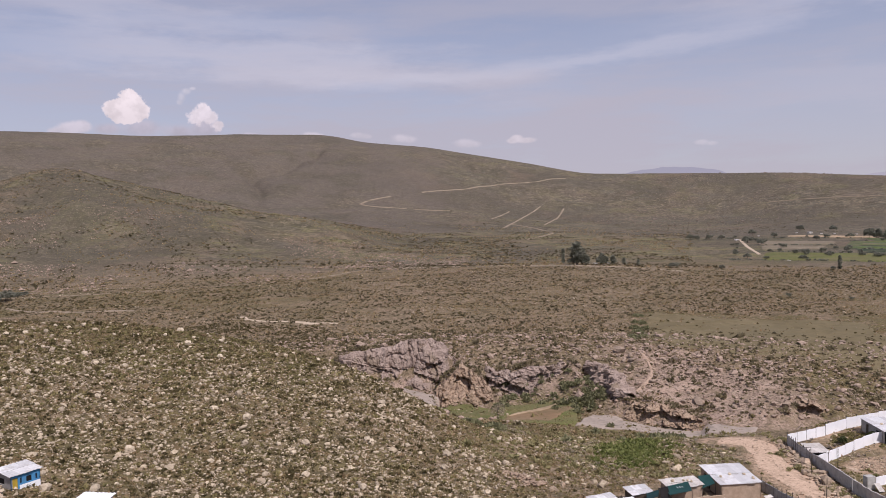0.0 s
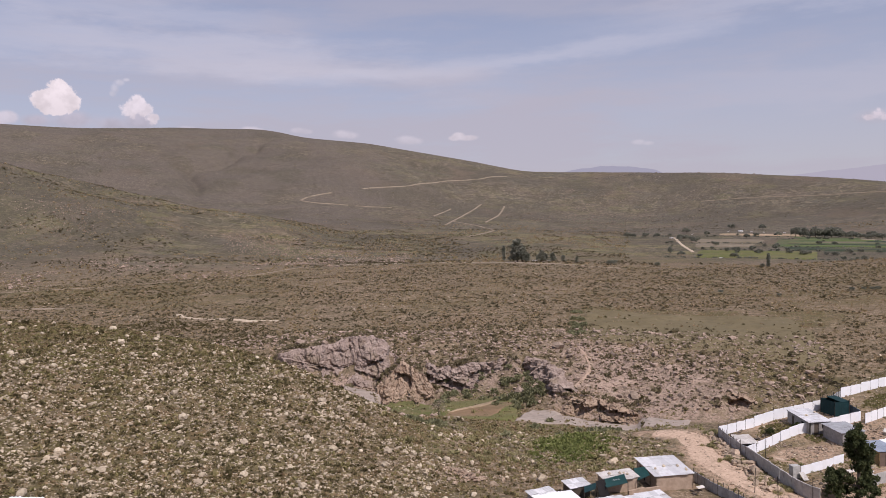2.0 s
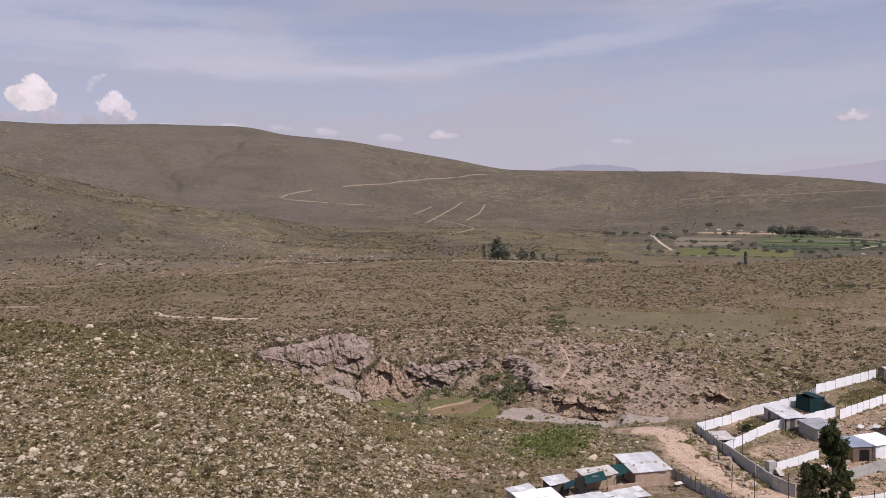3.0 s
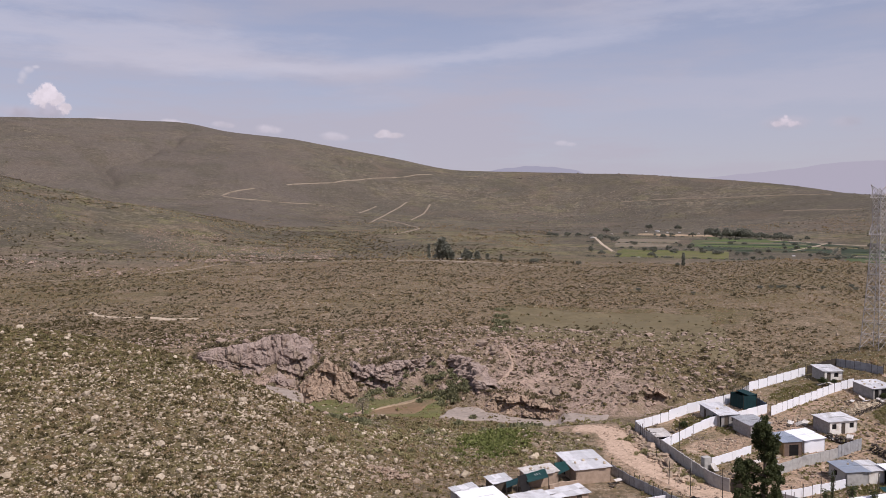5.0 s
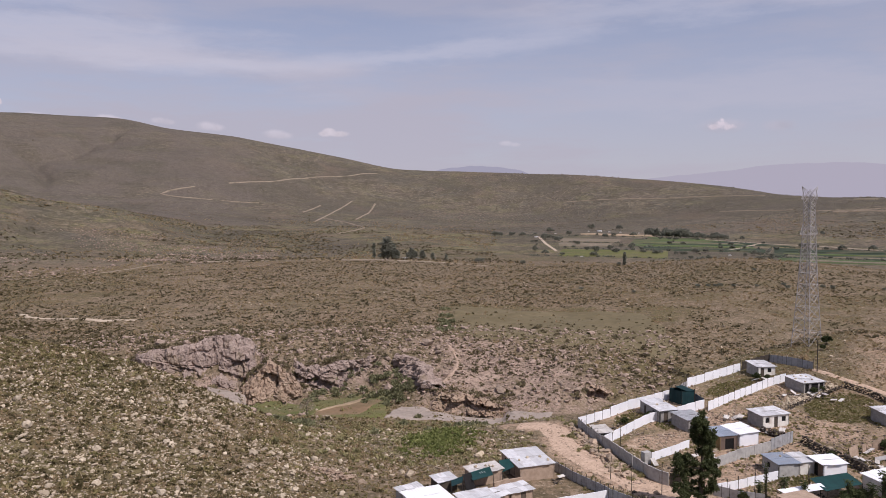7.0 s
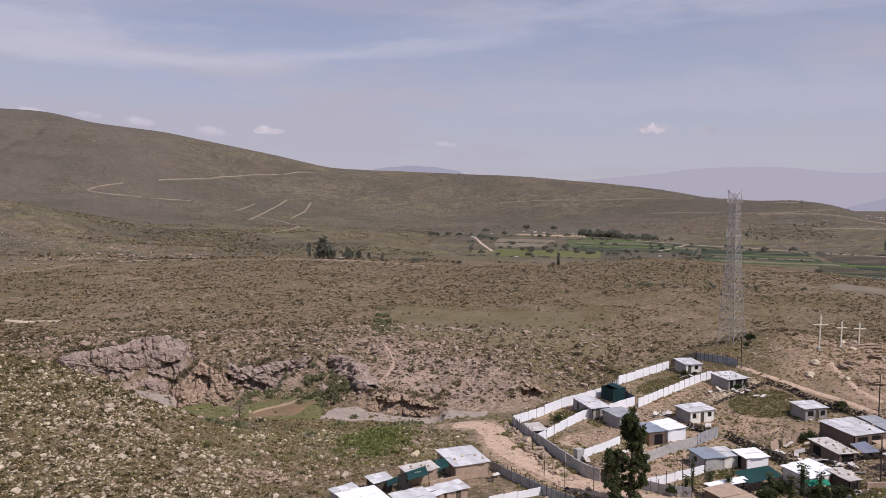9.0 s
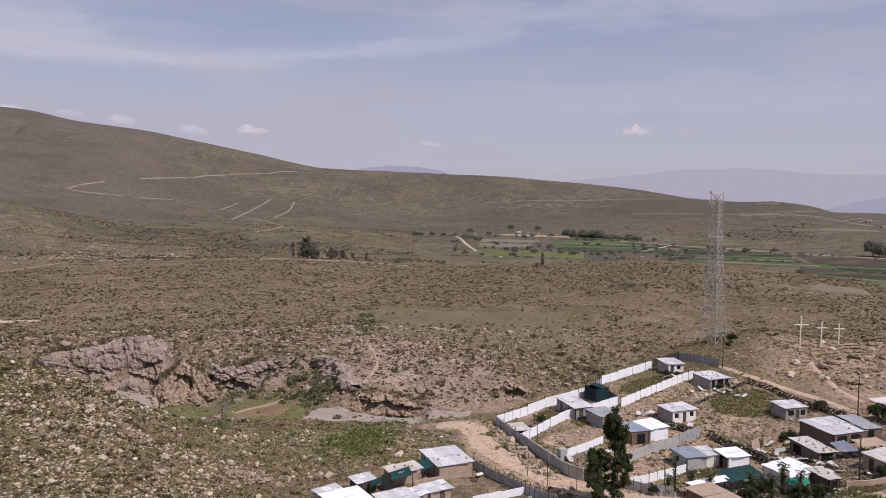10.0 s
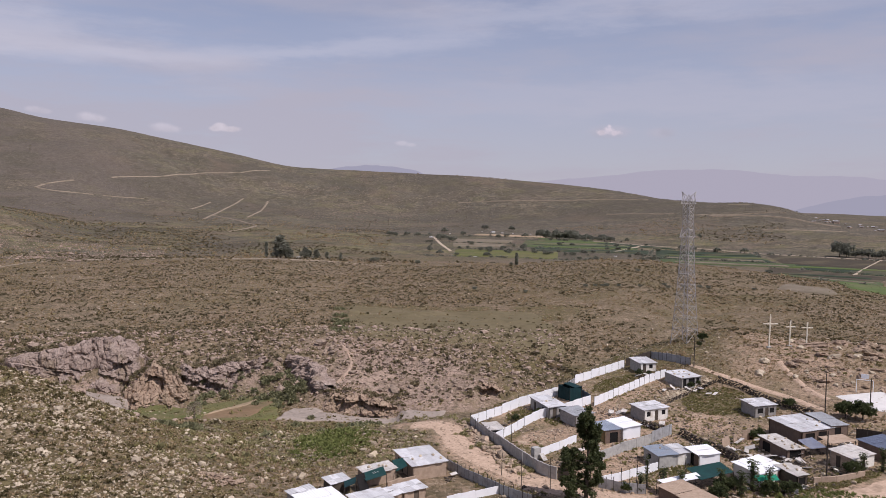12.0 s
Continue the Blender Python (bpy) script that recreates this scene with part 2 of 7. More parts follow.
    hills = k.mix(k.mul(green, k.ramp(k.noise(80, 5, 0.65), 0.47, 0.55, 0, 0.75)), hills, (0.190, 0.140, 0.098))
    hills = k.mix(k.mul(green, k.ramp(k.noise(52, 5, 0.65), 0.48, 0.56, 0, 0.9)), hills, (0.205, 0.188, 0.088))
    hills = k.mix(k.mul(green, k.ramp(k.noise(66, 6, 0.75, stretch=(1.4, 0.8, 1)), 0.54, 0.60, 0, 0.85)), hills, k.mix(k.ramp(k.noise(3.0, 4, 0.7), 0.45, 0.58), (0.060, 0.056, 0.042), (0.250, 0.195, 0.155)))
    hills = k.mix(k.ramp(k.noise(31, 6, 0.75), 0.50, 0.56, 0, 0.62), hills, (0.056, 0.054, 0.038))
    hills = k.mix(k.ramp(k.noise(11, 6, 0.75, stretch=(1, 1, 0.5)), 0.53, 0.59, 0, 0.75), hills, (0.270, 0.222, 0.160))
    hills = k.mix(k.ramp(k.noise(4.5, 5, 0.75), 0.52, 0.60, 0, 0.6), hills, (0.056, 0.050, 0.034))
    hills = k.mix(k.ramp(k.noise(260, 4, 0.6), 0.45, 0.60, 0, 0.65), hills, (0.080, 0.073, 0.062))
    hills = k.mix(k.ramp(k.noise(170, 5, 0.6, stretch=(1.3, 1, 1)), 0.54, 0.66, 0, 0.5), hills, (0.175, 0.128, 0.098))
    # on the back hills rock carries painted cloud and valley shade, not stone
    hills = k.mix(k.mul(rock, 0.75), hills, k.mix(k.ramp(k.noise(9, 5, 0.7), 0.45, 0.62), (0.100, 0.091, 0.080), (0.070, 0.064, 0.056)))
    c = k.mix(k.ramp(far, 0.35, 0.95, 0, 0.85), c, hills)
    c = k.mix(bare, c, dirt)
    near = k.ramp(far, 0.35, 0.9, 1, 0)
    c = k.mix(k.mul(near, k.ramp(k.noise(0.75, 4, 0.75), 0.50, 0.60, 0, 0.62)), c, (0.085, 0.070, 0.044))
    c = k.mix(k.mul(near, k.ramp(k.noise(1.05, 4, 0.75), 0.56, 0.65, 0, 0.62)), c, (0.40, 0.32, 0.24))
    c = k.mix(k.mul(far, k.ramp(k.noise(2.3, 4, 0.75), 0.50, 0.60, 0, 0.55)), c, (0.060, 0.054, 0.038))
    c = k.mix(k.mul(far, k.ramp(k.noise(3.4, 4, 0.75), 0.56, 0.66, 0, 0.55)), c, (0.26, 0.215, 0.165))
    pebble = k.ramp(k.cells(0.9), 0.05, 0.16, 1, 0)
    c = k.mix(k.mul(pebble, 0.5), c, (0.42, 0.36, 0.28))
    h = k.mul(k.mul(mid, 1.0), k.mul(fine, 0.4), "ADD")
    return k.done(c, 0.96, 0, h, 0.5, 0.8, 0.1)


GROUND = ground_material()
M_TRACK = plain("dirt_track", (0.58, 0.430, 0.325), (0.42, 0.305, 0.222), 0.55, 0.95, dist=0.12, stain=(0.27, 0.195, 0.135), stain_size=1.9, stain_amount=0.75)
M_FARTRACK = plain("faint_track", (0.295, 0.238, 0.178), (0.235, 0.188, 0.140), 6.0, 0.95, dist=0.05, stain=(0.13, 0.108, 0.075), stain_size=16, stain_amount=0.95)
M_SCARP = plain("eroded_path", (0.43, 0.32, 0.25), (0.33, 0.24, 0.18), 0.8, 0.95, dist=0.1, stain=(0.21, 0.155, 0.11), stain_size=1.8, stain_amount=0.8)
M_PALE = plain("pale_track", (0.52, 0.43, 0.33), (0.42, 0.34, 0.25), 2.0, 0.95, dist=0.05)
M_FARMROAD = plain("farm_road", (0.38, 0.315, 0.245), (0.32, 0.262, 0.20), 2.0, 0.95, dist=0.05)
M_SAND = plain("river_gravel", (0.37, 0.312, 0.268), (0.30, 0.250, 0.214), 0.8, 0.9, dist=0.06, stain=(0.16, 0.138, 0.115), stain_size=4)
# haze over the far ranges, painted as a flat unlit emission colour
M_HAZE = Net("haze_glow")
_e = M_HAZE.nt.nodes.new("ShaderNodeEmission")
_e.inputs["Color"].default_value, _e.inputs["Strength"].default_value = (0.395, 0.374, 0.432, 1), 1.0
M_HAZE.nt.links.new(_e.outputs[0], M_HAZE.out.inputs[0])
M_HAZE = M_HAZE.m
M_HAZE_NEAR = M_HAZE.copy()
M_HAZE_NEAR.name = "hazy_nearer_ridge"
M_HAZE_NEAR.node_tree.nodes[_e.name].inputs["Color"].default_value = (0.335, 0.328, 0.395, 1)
M_WHITE = plain("white_sheet", (0.88, 0.89, 0.93), (0.82, 0.83, 0.87), 1.5, 0.6, dist=0.01, stain=(0.68, 0.64, 0.58), stain_size=2.2, stain_amount=0.25)
M_PLASTER = plain("white_plaster", (0.80, 0.77, 0.72), (0.70, 0.67, 0.62), 0.8, 0.85, dist=0.01, stain=(0.50, 0.42, 0.34), stain_size=1.6, stain_amount=0.5)
M_CONCRETE = plain("grey_concrete", (0.46, 0.45, 0.43), (0.36, 0.35, 0.34), 0.6, 0.9, dist=0.02, stain=(0.20, 0.19, 0.18), stain_size=1.8)
M_BLOCK = plain("grey_block", (0.37, 0.35, 0.335), (0.28, 0.265, 0.255), 0.5, 0.92, dist=0.02, stain=(0.19, 0.175, 0.165), stain_size=1.5)
M_ZINC = plain("zinc_sheet", (0.80, 0.80, 0.81), (0.68, 0.68, 0.70), 0.7, 0.5, 0.1, 0.01, 0.4, 0.5, (0.36, 0.30, 0.26), 1.2, 0.6)
M_ZINC_GREY = plain("weathered_sheet", (0.46, 0.47, 0.49), (0.36, 0.37, 0.39), 0.7, 0.5, 0.15, 0.01, 0.4, 0.3, (0.20, 0.18, 0.17), 1.4, 0.5)
M_BLUE_ROOF = plain("blue_grey_roof", (0.16, 0.19, 0.27), (0.12, 0.14, 0.20), 0.7, 0.5, 0.2, 0.01, 0.4, 0.2)
M_RUSTY = plain("rusted_sheet", (0.70, 0.67, 0.64), (0.56, 0.52, 0.48), 0.8, 0.6, 0.1, 0.01, 0.3, 0.3, (0.27, 0.20, 0.15), 1.1, 0.55)
M_BLUE_SHEET = plain("bluish_sheet", (0.34, 0.39, 0.47), (0.27, 0.31, 0.38), 0.7, 0.5, 0.1, 0.01, 0.4, 0.3, (0.42, 0.40, 0.39), 1.4, 0.5)
M_BLUE_CLOTH = plain("faded_blue_cloth", (0.20, 0.22, 0.29), (0.15, 0.165, 0.22), 0.8, 0.85, stain=(0.27, 0.26, 0.27), stain_size=1.2)
M_TEAL_SHEET = plain("teal_grey_sheet", (0.20, 0.25, 0.30), (0.15, 0.19, 0.23), 0.7, 0.6, 0.1, 0.01, 0.3, 0.3, (0.10, 0.12, 0.14), 1.4, 0.5)
M_ADOBE = plain("adobe_wall", (0.46, 0.35, 0.27), (0.36, 0.27, 0.20), 0.6, 0.95, dist=0.03, stain=(0.27, 0.20, 0.15), stain_size=1.5)
M_OCHRE = plain("ochre_board", (0.30, 0.20, 0.09), (0.22, 0.15, 0.07), 0.6, 0.9, dist=0.02)
# own brown of some houses; on others it paints a wall in shade
M_BROWN = plain("brown_and_shaded_wall", (0.20, 0.145, 0.115), (0.15, 0.11, 0.09), 0.6, 0.9, dist=0.02)
M_TARP = plain("green_tarpaulin", (0.009, 0.054, 0.050), (0.007, 0.038, 0.036), 1.2, 0.6, dist=0.03, spec=0.3)
M_TARP_DARK = plain("dark_shade_net", (0.012, 0.042, 0.046), (0.010, 0.030, 0.034), 1.0, 0.8, dist=0.02)
M_GREEN_NET = plain("bright_green_net", (0.02, 0.26, 0.16), (0.015, 0.20, 0.12), 0.8, 0.7)
# near-black; in window holes it paints the shade of the unlit inside
M_DARK = plain("dark_opening", (0.018, 0.016, 0.016), (0.012, 0.011, 0.011), 0.5, 0.8)
M_SKY_BLUE = plain("sky_blue_paint", (0.07, 0.27, 0.52), (0.06, 0.22, 0.44), 0.6, 0.7, stain=(0.10, 0.20, 0.32))
M_YELLOW = plain("yellow_paint", (0.46, 0.33, 0.045), (0.38, 0.26, 0.04), 0.5, 0.7)
M_RED = plain("faded_red_paint", (0.42, 0.16, 0.13), (0.34, 0.12, 0.10), 0.5, 0.8)
M_WOOD = plain("grey_wood", (0.13, 0.105, 0.085), (0.09, 0.072, 0.058), 0.3, 0.9, vary=0.5)
M_POLE = plain("dark_pole", (0.075, 0.062, 0.052), (0.05, 0.042, 0.036), 0.4, 0.85)
M_STEEL = plain("galvanised_steel", (0.44, 0.42, 0.41), (0.31, 0.295, 0.29), 0.6, 0.55, 0.15, 0.005, 0.3)
M_CROSS = plain("cream_painted_wood", (0.80, 0.75, 0.63), (0.70, 0.64, 0.53), 0.5, 0.8)
M_COURT = plain("pale_court_slab", (0.72, 0.70, 0.68), (0.64, 0.62, 0.60), 1.2, 0.85, stain=(0.56, 0.53, 0.50), stain_size=4)
M_STONEWALL = plain("dry_stone", (0.120, 0.098, 0.080), (0.075, 0.062, 0.052), 0.5, 0.95, dist=0.05, vary=0.6)


def leaf_material(name, a, b, c):
    k = Net(name)
    r = k.random(True)
    col = k.mix(k.ramp(r, 0, 1), a, b)
    col = k.mix(k.ramp(k.noise(1.3, 3), 0.45, 0.7), col, c)
    m = k.done(col, 0.75, 0, None, spec=0.15)
    tr = k.nt.nodes.new("ShaderNodeBsdfTranslucent")
    k.nt.links.new(col, tr.inputs["Color"])
    mx = k.nt.nodes.new("ShaderNodeMixShader")
    mx.inputs[0].default_value = 0.4
    k.nt.links.new(k.bsdf.outputs[0], mx.inputs[1])
    k.nt.links.new(tr.outputs[0], mx.inputs[2])
    k.nt.links.new(mx.outputs[0], k.out.inputs[0])
    return m


L_EUCALYPT = leaf_material("eucalypt_leaf", (0.066, 0.082, 0.036), (0.100, 0.114, 0.050), (0.046, 0.058, 0.026))
# leaf colour paled to grey, with the haze over distant trees painted in
L_FARM = leaf_material("haze_greyed_farm_leaf", (0.225, 0.228, 0.180), (0.270, 0.268, 0.212), (0.190, 0.195, 0.155))
L_GREEN = leaf_material("garden_leaf", (0.185, 0.215, 0.070), (0.250, 0.265, 0.095), (0.140, 0.165, 0.055))
L_SCRUB = leaf_material("scrub_leaf", (0.207, 0.177, 0.105), (0.274, 0.224, 0.137), (0.168, 0.146, 0.087))
L_SCRUB2 = leaf_material("dark_scrub_leaf", (0.132, 0.112, 0.066), (0.178, 0.148, 0.088), (0.100, 0.087, 0.052))
L_RIVER = leaf_material("river_bush_leaf", (0.235, 0.235, 0.130), (0.300, 0.290, 0.170), (0.175, 0.180, 0.098))
L_MIX = leaf_material("mixed_dry_scrub", (0.294, 0.253, 0.130), (0.427, 0.312, 0.194), (0.273, 0.194, 0.115))
L_BRUSH = leaf_material("grey_brush", (0.400, 0.345, 0.255), (0.500, 0.425, 0.320), (0.300, 0.262, 0.180))
L_TUFT = leaf_material("olive_tuft", (0.137, 0.117, 0.057), (0.186, 0.146, 0.076), (0.107, 0.092, 0.045))
L_STRAW = leaf_material("dry_grass", (0.299, 0.259, 0.121), (0.380, 0.316, 0.167), (0.218, 0.201, 0.086))
L_TURF = leaf_material("yard_turf", (0.209, 0.201, 0.084), (0.279, 0.248, 0.109), (0.232, 0.184, 0.090))
L_BANK = leaf_material("river_scrub_leaf", (0.345, 0.315, 0.160), (0.420, 0.372, 0.205), (0.270, 0.250, 0.130))


def boulder_material(name, a, b, isl):
    k = Net(name)
    c = k.mix(k.ramp(k.noise(0.5, 6, 0.7), 0.35, 0.65), a, b)
    c = k.mix(k.ramp(k.random(isl), 0, 1, 0, 0.55), c, (0.20, 0.165, 0.125))
    return k.done(c, 0.95, 0, k.noise(0.25, 5, 0.7), 0.08, 0.7, 0.1)


M_BOULDER = boulder_material("pale_boulder", (0.64, 0.545, 0.42), (0.50, 0.415, 0.31), False)
M_STONES = boulder_material("pale_stones", (0.59, 0.495, 0.37), (0.45, 0.367, 0.268), True)


def cliff_material(name, a, b, dark, pale):
    k = Net(name)
    c = k.mix(k.ramp(k.noise(2.6, 6, 0.7, stretch=(1, 1, 1.8)), 0.36, 0.64), a, b)
    c = k.mix(k.ramp(k.noise(0.9, 5, 0.75), 0.54, 0.66, 0, 0.8), c, dark)
    c = k.mix(k.ramp(k.noise(1.5, 5, 0.75, stretch=(1, 1, 0.4)), 0.57, 0.68, 0, 0.8), c, pale)
    c = k.mix(k.ramp(k.noise(6.0, 4, 0.6), 0.52, 0.66, 0, 0.5), c, (0.235, 0.185, 0.12))
    return k.done(c, 0.95, 0, k.mul(k.noise(0.5, 6, 0.75), k.noise(1.8, 4, 0.7), "ADD"), 0.35, 0.9, 0.1)


M_CLIFF = cliff_material("pink_cliff_rock", (0.390, 0.308, 0.266), (0.278, 0.215, 0.185), (0.130, 0.100, 0.084), (0.49, 0.41, 0.36))
M_SCREE = boulder_material("pink_scree", (0.46, 0.352, 0.285), (0.32, 0.240, 0.195), True)
M_OUTCROP = cliff_material("tan_outcrop", (0.42, 0.315, 0.235), (0.29, 0.212, 0.158), (0.135, 0.10, 0.074), (0.50, 0.40, 0.31))
M_OUTSTONE = boulder_material("tan_verge_stone", (0.50, 0.385, 0.29), (0.34, 0.255, 0.19), True)
M_FAROUT = boulder_material("far_outcrop_rock", (0.27, 0.22, 0.185), (0.20, 0.165, 0.14), True)


def field_material(name, a, b, rows):
    k = Net(name)
    c = k.mix(k.ramp(k.noise(14, 4), 0.35, 0.65), a, b)
    c = k.mix(k.mul(k.ramp(k.noise(3.0, 4, 0.7), 0.48, 0.62), 0.6), c, rows)
    c = k.mix(k.ramp(k.noise(45, 4, 0.6, stretch=(0.5, 1.6, 1)), 0.50, 0.58, 0, 0.45), c, (0.150, 0.128, 0.080))
    return k.done(c, 0.95, 0, k.noise(1.5, 3), 0.2, 0.5, 0.1)


F_GREEN = field_material("green_crop", (0.096, 0.118, 0.056), (0.074, 0.096, 0.046), (0.056, 0.074, 0.038))
F_BRIGHT = field_material("bright_green_crop", (0.118, 0.152, 0.058), (0.096, 0.128, 0.048), (0.080, 0.104, 0.042))
F_DARK = field_material("dark_green_crop", (0.046, 0.062, 0.040), (0.040, 0.054, 0.036), (0.034, 0.044, 0.03))
F_BROWN = field_material("ploughed_soil", (0.085, 0.070, 0.050), (0.070, 0.060, 0.046), (0.055, 0.048, 0.036))
F_TAN = field_material("fallow_field", (0.225, 0.188, 0.142), (0.190, 0.158, 0.118), (0.15, 0.128, 0.09))
F_OLIVE = field_material("grazed_field", (0.178, 0.146, 0.086), (0.150, 0.124, 0.072), (0.124, 0.102, 0.060))
F_MEADOW = field_material("river_meadow", (0.135, 0.140, 0.050), (0.098, 0.112, 0.040), (0.18, 0.15, 0.075))
F_RED = field_material("harvested_strip", (0.235, 0.160, 0.100), (0.195, 0.132, 0.080), (0.15, 0.115, 0.065))
F_STUBBLE = field_material("stubble_strip", (0.42, 0.315, 0.215), (0.36, 0.265, 0.18), (0.26, 0.20, 0.12))

# ---- terrain: a height field lofted over a few guide lines round the viewpoint hill ----
_rng = np.random.RandomState(7)
_TAB = _rng.rand(512, 512)


def vnoise(x, y, scale, seed=0):
    """Smooth lattice noise, -1 to 1, with features of about scale metres."""
    x, y = np.asarray(x, float) / scale + seed * 37.3, np.asarray(y, float) / scale + seed * 91.7
    i, j = np.floor(x).astype(int), np.floor(y).astype(int)
    u, v = x - i, y - j
    u, v = u * u * (3 - 2 * u), v * v * (3 - 2 * v)
    i0, i1, j0, j1 = i & 511, (i + 1) & 511, j & 511, (j + 1) & 511
    return 2 * ((_TAB[i0, j0] * (1 - u) + _TAB[i1, j0] * u) * (1 - v) + (_TAB[i0, j1] * (1 - u) + _TAB[i1, j1] * u) * v) - 1


def fbm(x, y, scale, octaves=4, seed=0):
    out, amp = 0.0, 1.0
    for k in range(octaves):
        out = out + amp * vnoise(x, y, scale / 2 ** k, seed + k)
        amp *= 0.5
    return out


def sstep(a, b, x):
    t = np.clip((x - a) / (b - a), 0, 1)
    return t * t * (3 - 2 * t)


# each guide line: rows of bearing (degrees), distance, height
GUIDES = []
GUIDES.append([(0, 1, 40.4)])
GUIDES.append([(0, 5, 39.6)])
GUIDES.append([(-60, 60, 17), (-30, 60, 17), (-10, 60, 13), (10, 60, 10), (30, 60, 9), (60, 60, 10)])
GUIDES.append([(-60, 95, 13), (-30, 95, 12.6), (-20, 98, 9), (-10, 100, 6), (0, 102, 4), (10, 105, 1.6), (20, 108, -0.3), (30, 112, -0.6), (40, 116, -0.8), (49, 124, 0.4), (60, 124, 1)])
GUIDES.append([(-60, 140, 18), (-30, 140, 17.6), (-20, 138, 14.4), (-10, 132, 10), (-3, 126, 5.5), (3, 122, 2.2), (10, 122, -0.8), (20, 124, -0.2), (30, 138, 0), (37, 150, 0.5), (45, 160, 0.3), (50, 166, 2.3), (60, 166, 3)])
GUIDES.append([(-60, 190, 21), (-30, 190, 20.7), (-25, 185, 19.9), (-20, 178, 17.6), (-16, 172, 15.3), (-10, 165, 11.5), (-6, 158, 8), (-3, 152, 4.9), (-0.6, 148, 1.7), (2.4, 143, -0.4), (6.6, 140, -3), (11, 141, -3.2), (15, 141, -1.6), (20, 140, -0.2), (24.4, 146, 0), (30, 165, 1), (35, 195, 2.5), (39, 212, 5.8), (43, 215, 9), (46.5, 205, 8), (50, 205, 8.5), (60, 205, 8.5)])
GUIDES.append([(-60, 212, 12), (-20, 203, 10), (-10, 188, 3.5), (-4, 180, -2.5), (-1, 177, -6), (2.4, 176, -8), (5, 177, -9), (11, 174, -9.9), (15, 168, -9.6), (20, 168, -8.6), (24.4, 172, -7.6), (30, 182, -6), (35, 212, 0.5), (39, 226, 2.5), (43, 230, 5), (60, 228, 5)])
GUIDES.append([(-60, 235, 3), (-30, 235, 3), (-20, 228, 2), (-10, 215, -1), (-4, 206, -3), (-1, 197, -8), (2.4, 195, -9.4), (8.8, 199, -9), (11.2, 187, -10.4), (14.9, 178, -10.2), (18.8, 180, -10), (22.5, 185, -10), (30, 195, -10), (37, 232, -4), (41, 245, -2), (46, 245, 0), (60, 245, 2)])
GUIDES.append([(-60, 265, 1), (-30, 262, 1), (-14, 232, 1), (-8, 222, 2.2), (-3, 217, 4.6), (0.4, 207, 0.8), (3.8, 208, -4.3), (7.2, 212, -2.5), (10.5, 211.5, -0.7), (12.5, 198.5, -6.8), (14.1, 192, -7), (18.8, 191, -8.6), (24.4, 194, -6.4), (28, 203, -7.6), (37, 246, -2), (46, 262, -1), (60, 262, 0)])
GUIDES.append([(-60, 285, 0), (-10, 262, 0.8), (10, 244, 0.4), (20, 242, -0.6), (30, 256, -1.2), (40, 278, -1.4), (60, 290, -1)])
GUIDES.append([(-60, 480, 0.5), (0, 480, 2.6), (10, 480, 2), (20, 478, -1.5), (28, 478, 0), (35, 510, 3.4), (39, 500, 2.2), (43, 480, 1.6), (46.4, 440, 0.6), (49.2, 405, 0.9), (52, 366, 0.3), (60, 330, 0)])
GUIDES.append([(-60, 640, 20), (-30, 640, 10), (-20, 640, 6), (-10, 640, 0), (0, 640, -3), (10, 640, -1), (15, 640, -3), (20, 640, -5), (30, 640, -7), (40, 640, -8), (60, 560, -9)])
GUIDES.append([(-60, 1000, 70), (-30, 1000, 79.5), (-25, 1000, 98), (-21, 1000, 84), (-17.6, 1000, 67), (-13.7, 1000, 46), (-7.7, 960, 25), (-3.5, 880, -0.5), (3, 900, -1), (10, 1050, 1), (17.5, 1290, -6.5), (25, 1280, -5), (33, 980, -6.8), (39, 850, -7.3), (45, 790, -6.8), (52, 742, -7), (60, 700, -8)])
GUIDES.append([(-60, 1250, 50), (-30, 1250, 60), (-20, 1250, 52), (-14, 1250, 40), (-8, 1250, 30), (0, 1320, 18), (10, 1480, 16), (20, 1560, 6), (30, 1400, 6), (40, 1120, 8), (52, 960, 3), (60, 940, 3)])
GUIDES.append([(-60, 2400, 285), (-30, 2400, 283), (-26, 2400, 283), (-21, 2400, 274), (-14.7, 2400, 280), (-8.2, 2400, 275), (-5.8, 2380, 249), (-1.2, 2300, 225), (3.8, 2200, 182), (10.8, 2100, 122), (17, 2000, 112), (24.5, 1950, 100), (30, 1900, 84), (35, 1750, 63), (38, 1620, 46), (40.7, 1520, 41), (43.7, 1500, 43), (46.2, 1420, 33), (47.3, 1380, 19), (49, 1350, 11.5), (52, 1300, 6), (60, 1250, 0)])
GUIDES.append([(-60, 2900, 150), (0, 2800, 100), (30, 2400, 0), (45, 2000, -30), (60, 1900, -40)])
GUIDES.append([(-60, 3600, 60), (30, 3600, 0), (60, 3600, -10)])
GUIDES.append([(0, 4900, 0)])
# rock faces of the canyon: rows of bearing, distance, crest, foot, height of the overhang's slot, its depth
FACES = {}
FACES["massif"] = [(-8.4, 210, 2, 0.9, 1.6, 0), (-7.26, 208, 3.3, -1, 1.2, 0.3), (-5.76, 207, 3.7, -2.5, -0.5, 0.5), (-4.5, 206, 4.6, -3.4, -1, 0.8), (-3.5, 205, 5.7, -4.2, -1.6, 1.6), (-2.7, 204.4, 6.2, -5, -2.4, 2.4), (-1.85, 204, 6.4, -5.6, -3.2, 2.8), (-0.6, 203.5, 5.2, -6.8, -4.6, 2.8), (-0.1, 203.2, 3.2, -7.4, -5.2, 2.2), (0.9, 203, 0.2, -7.8, -6.4, 0.8)]
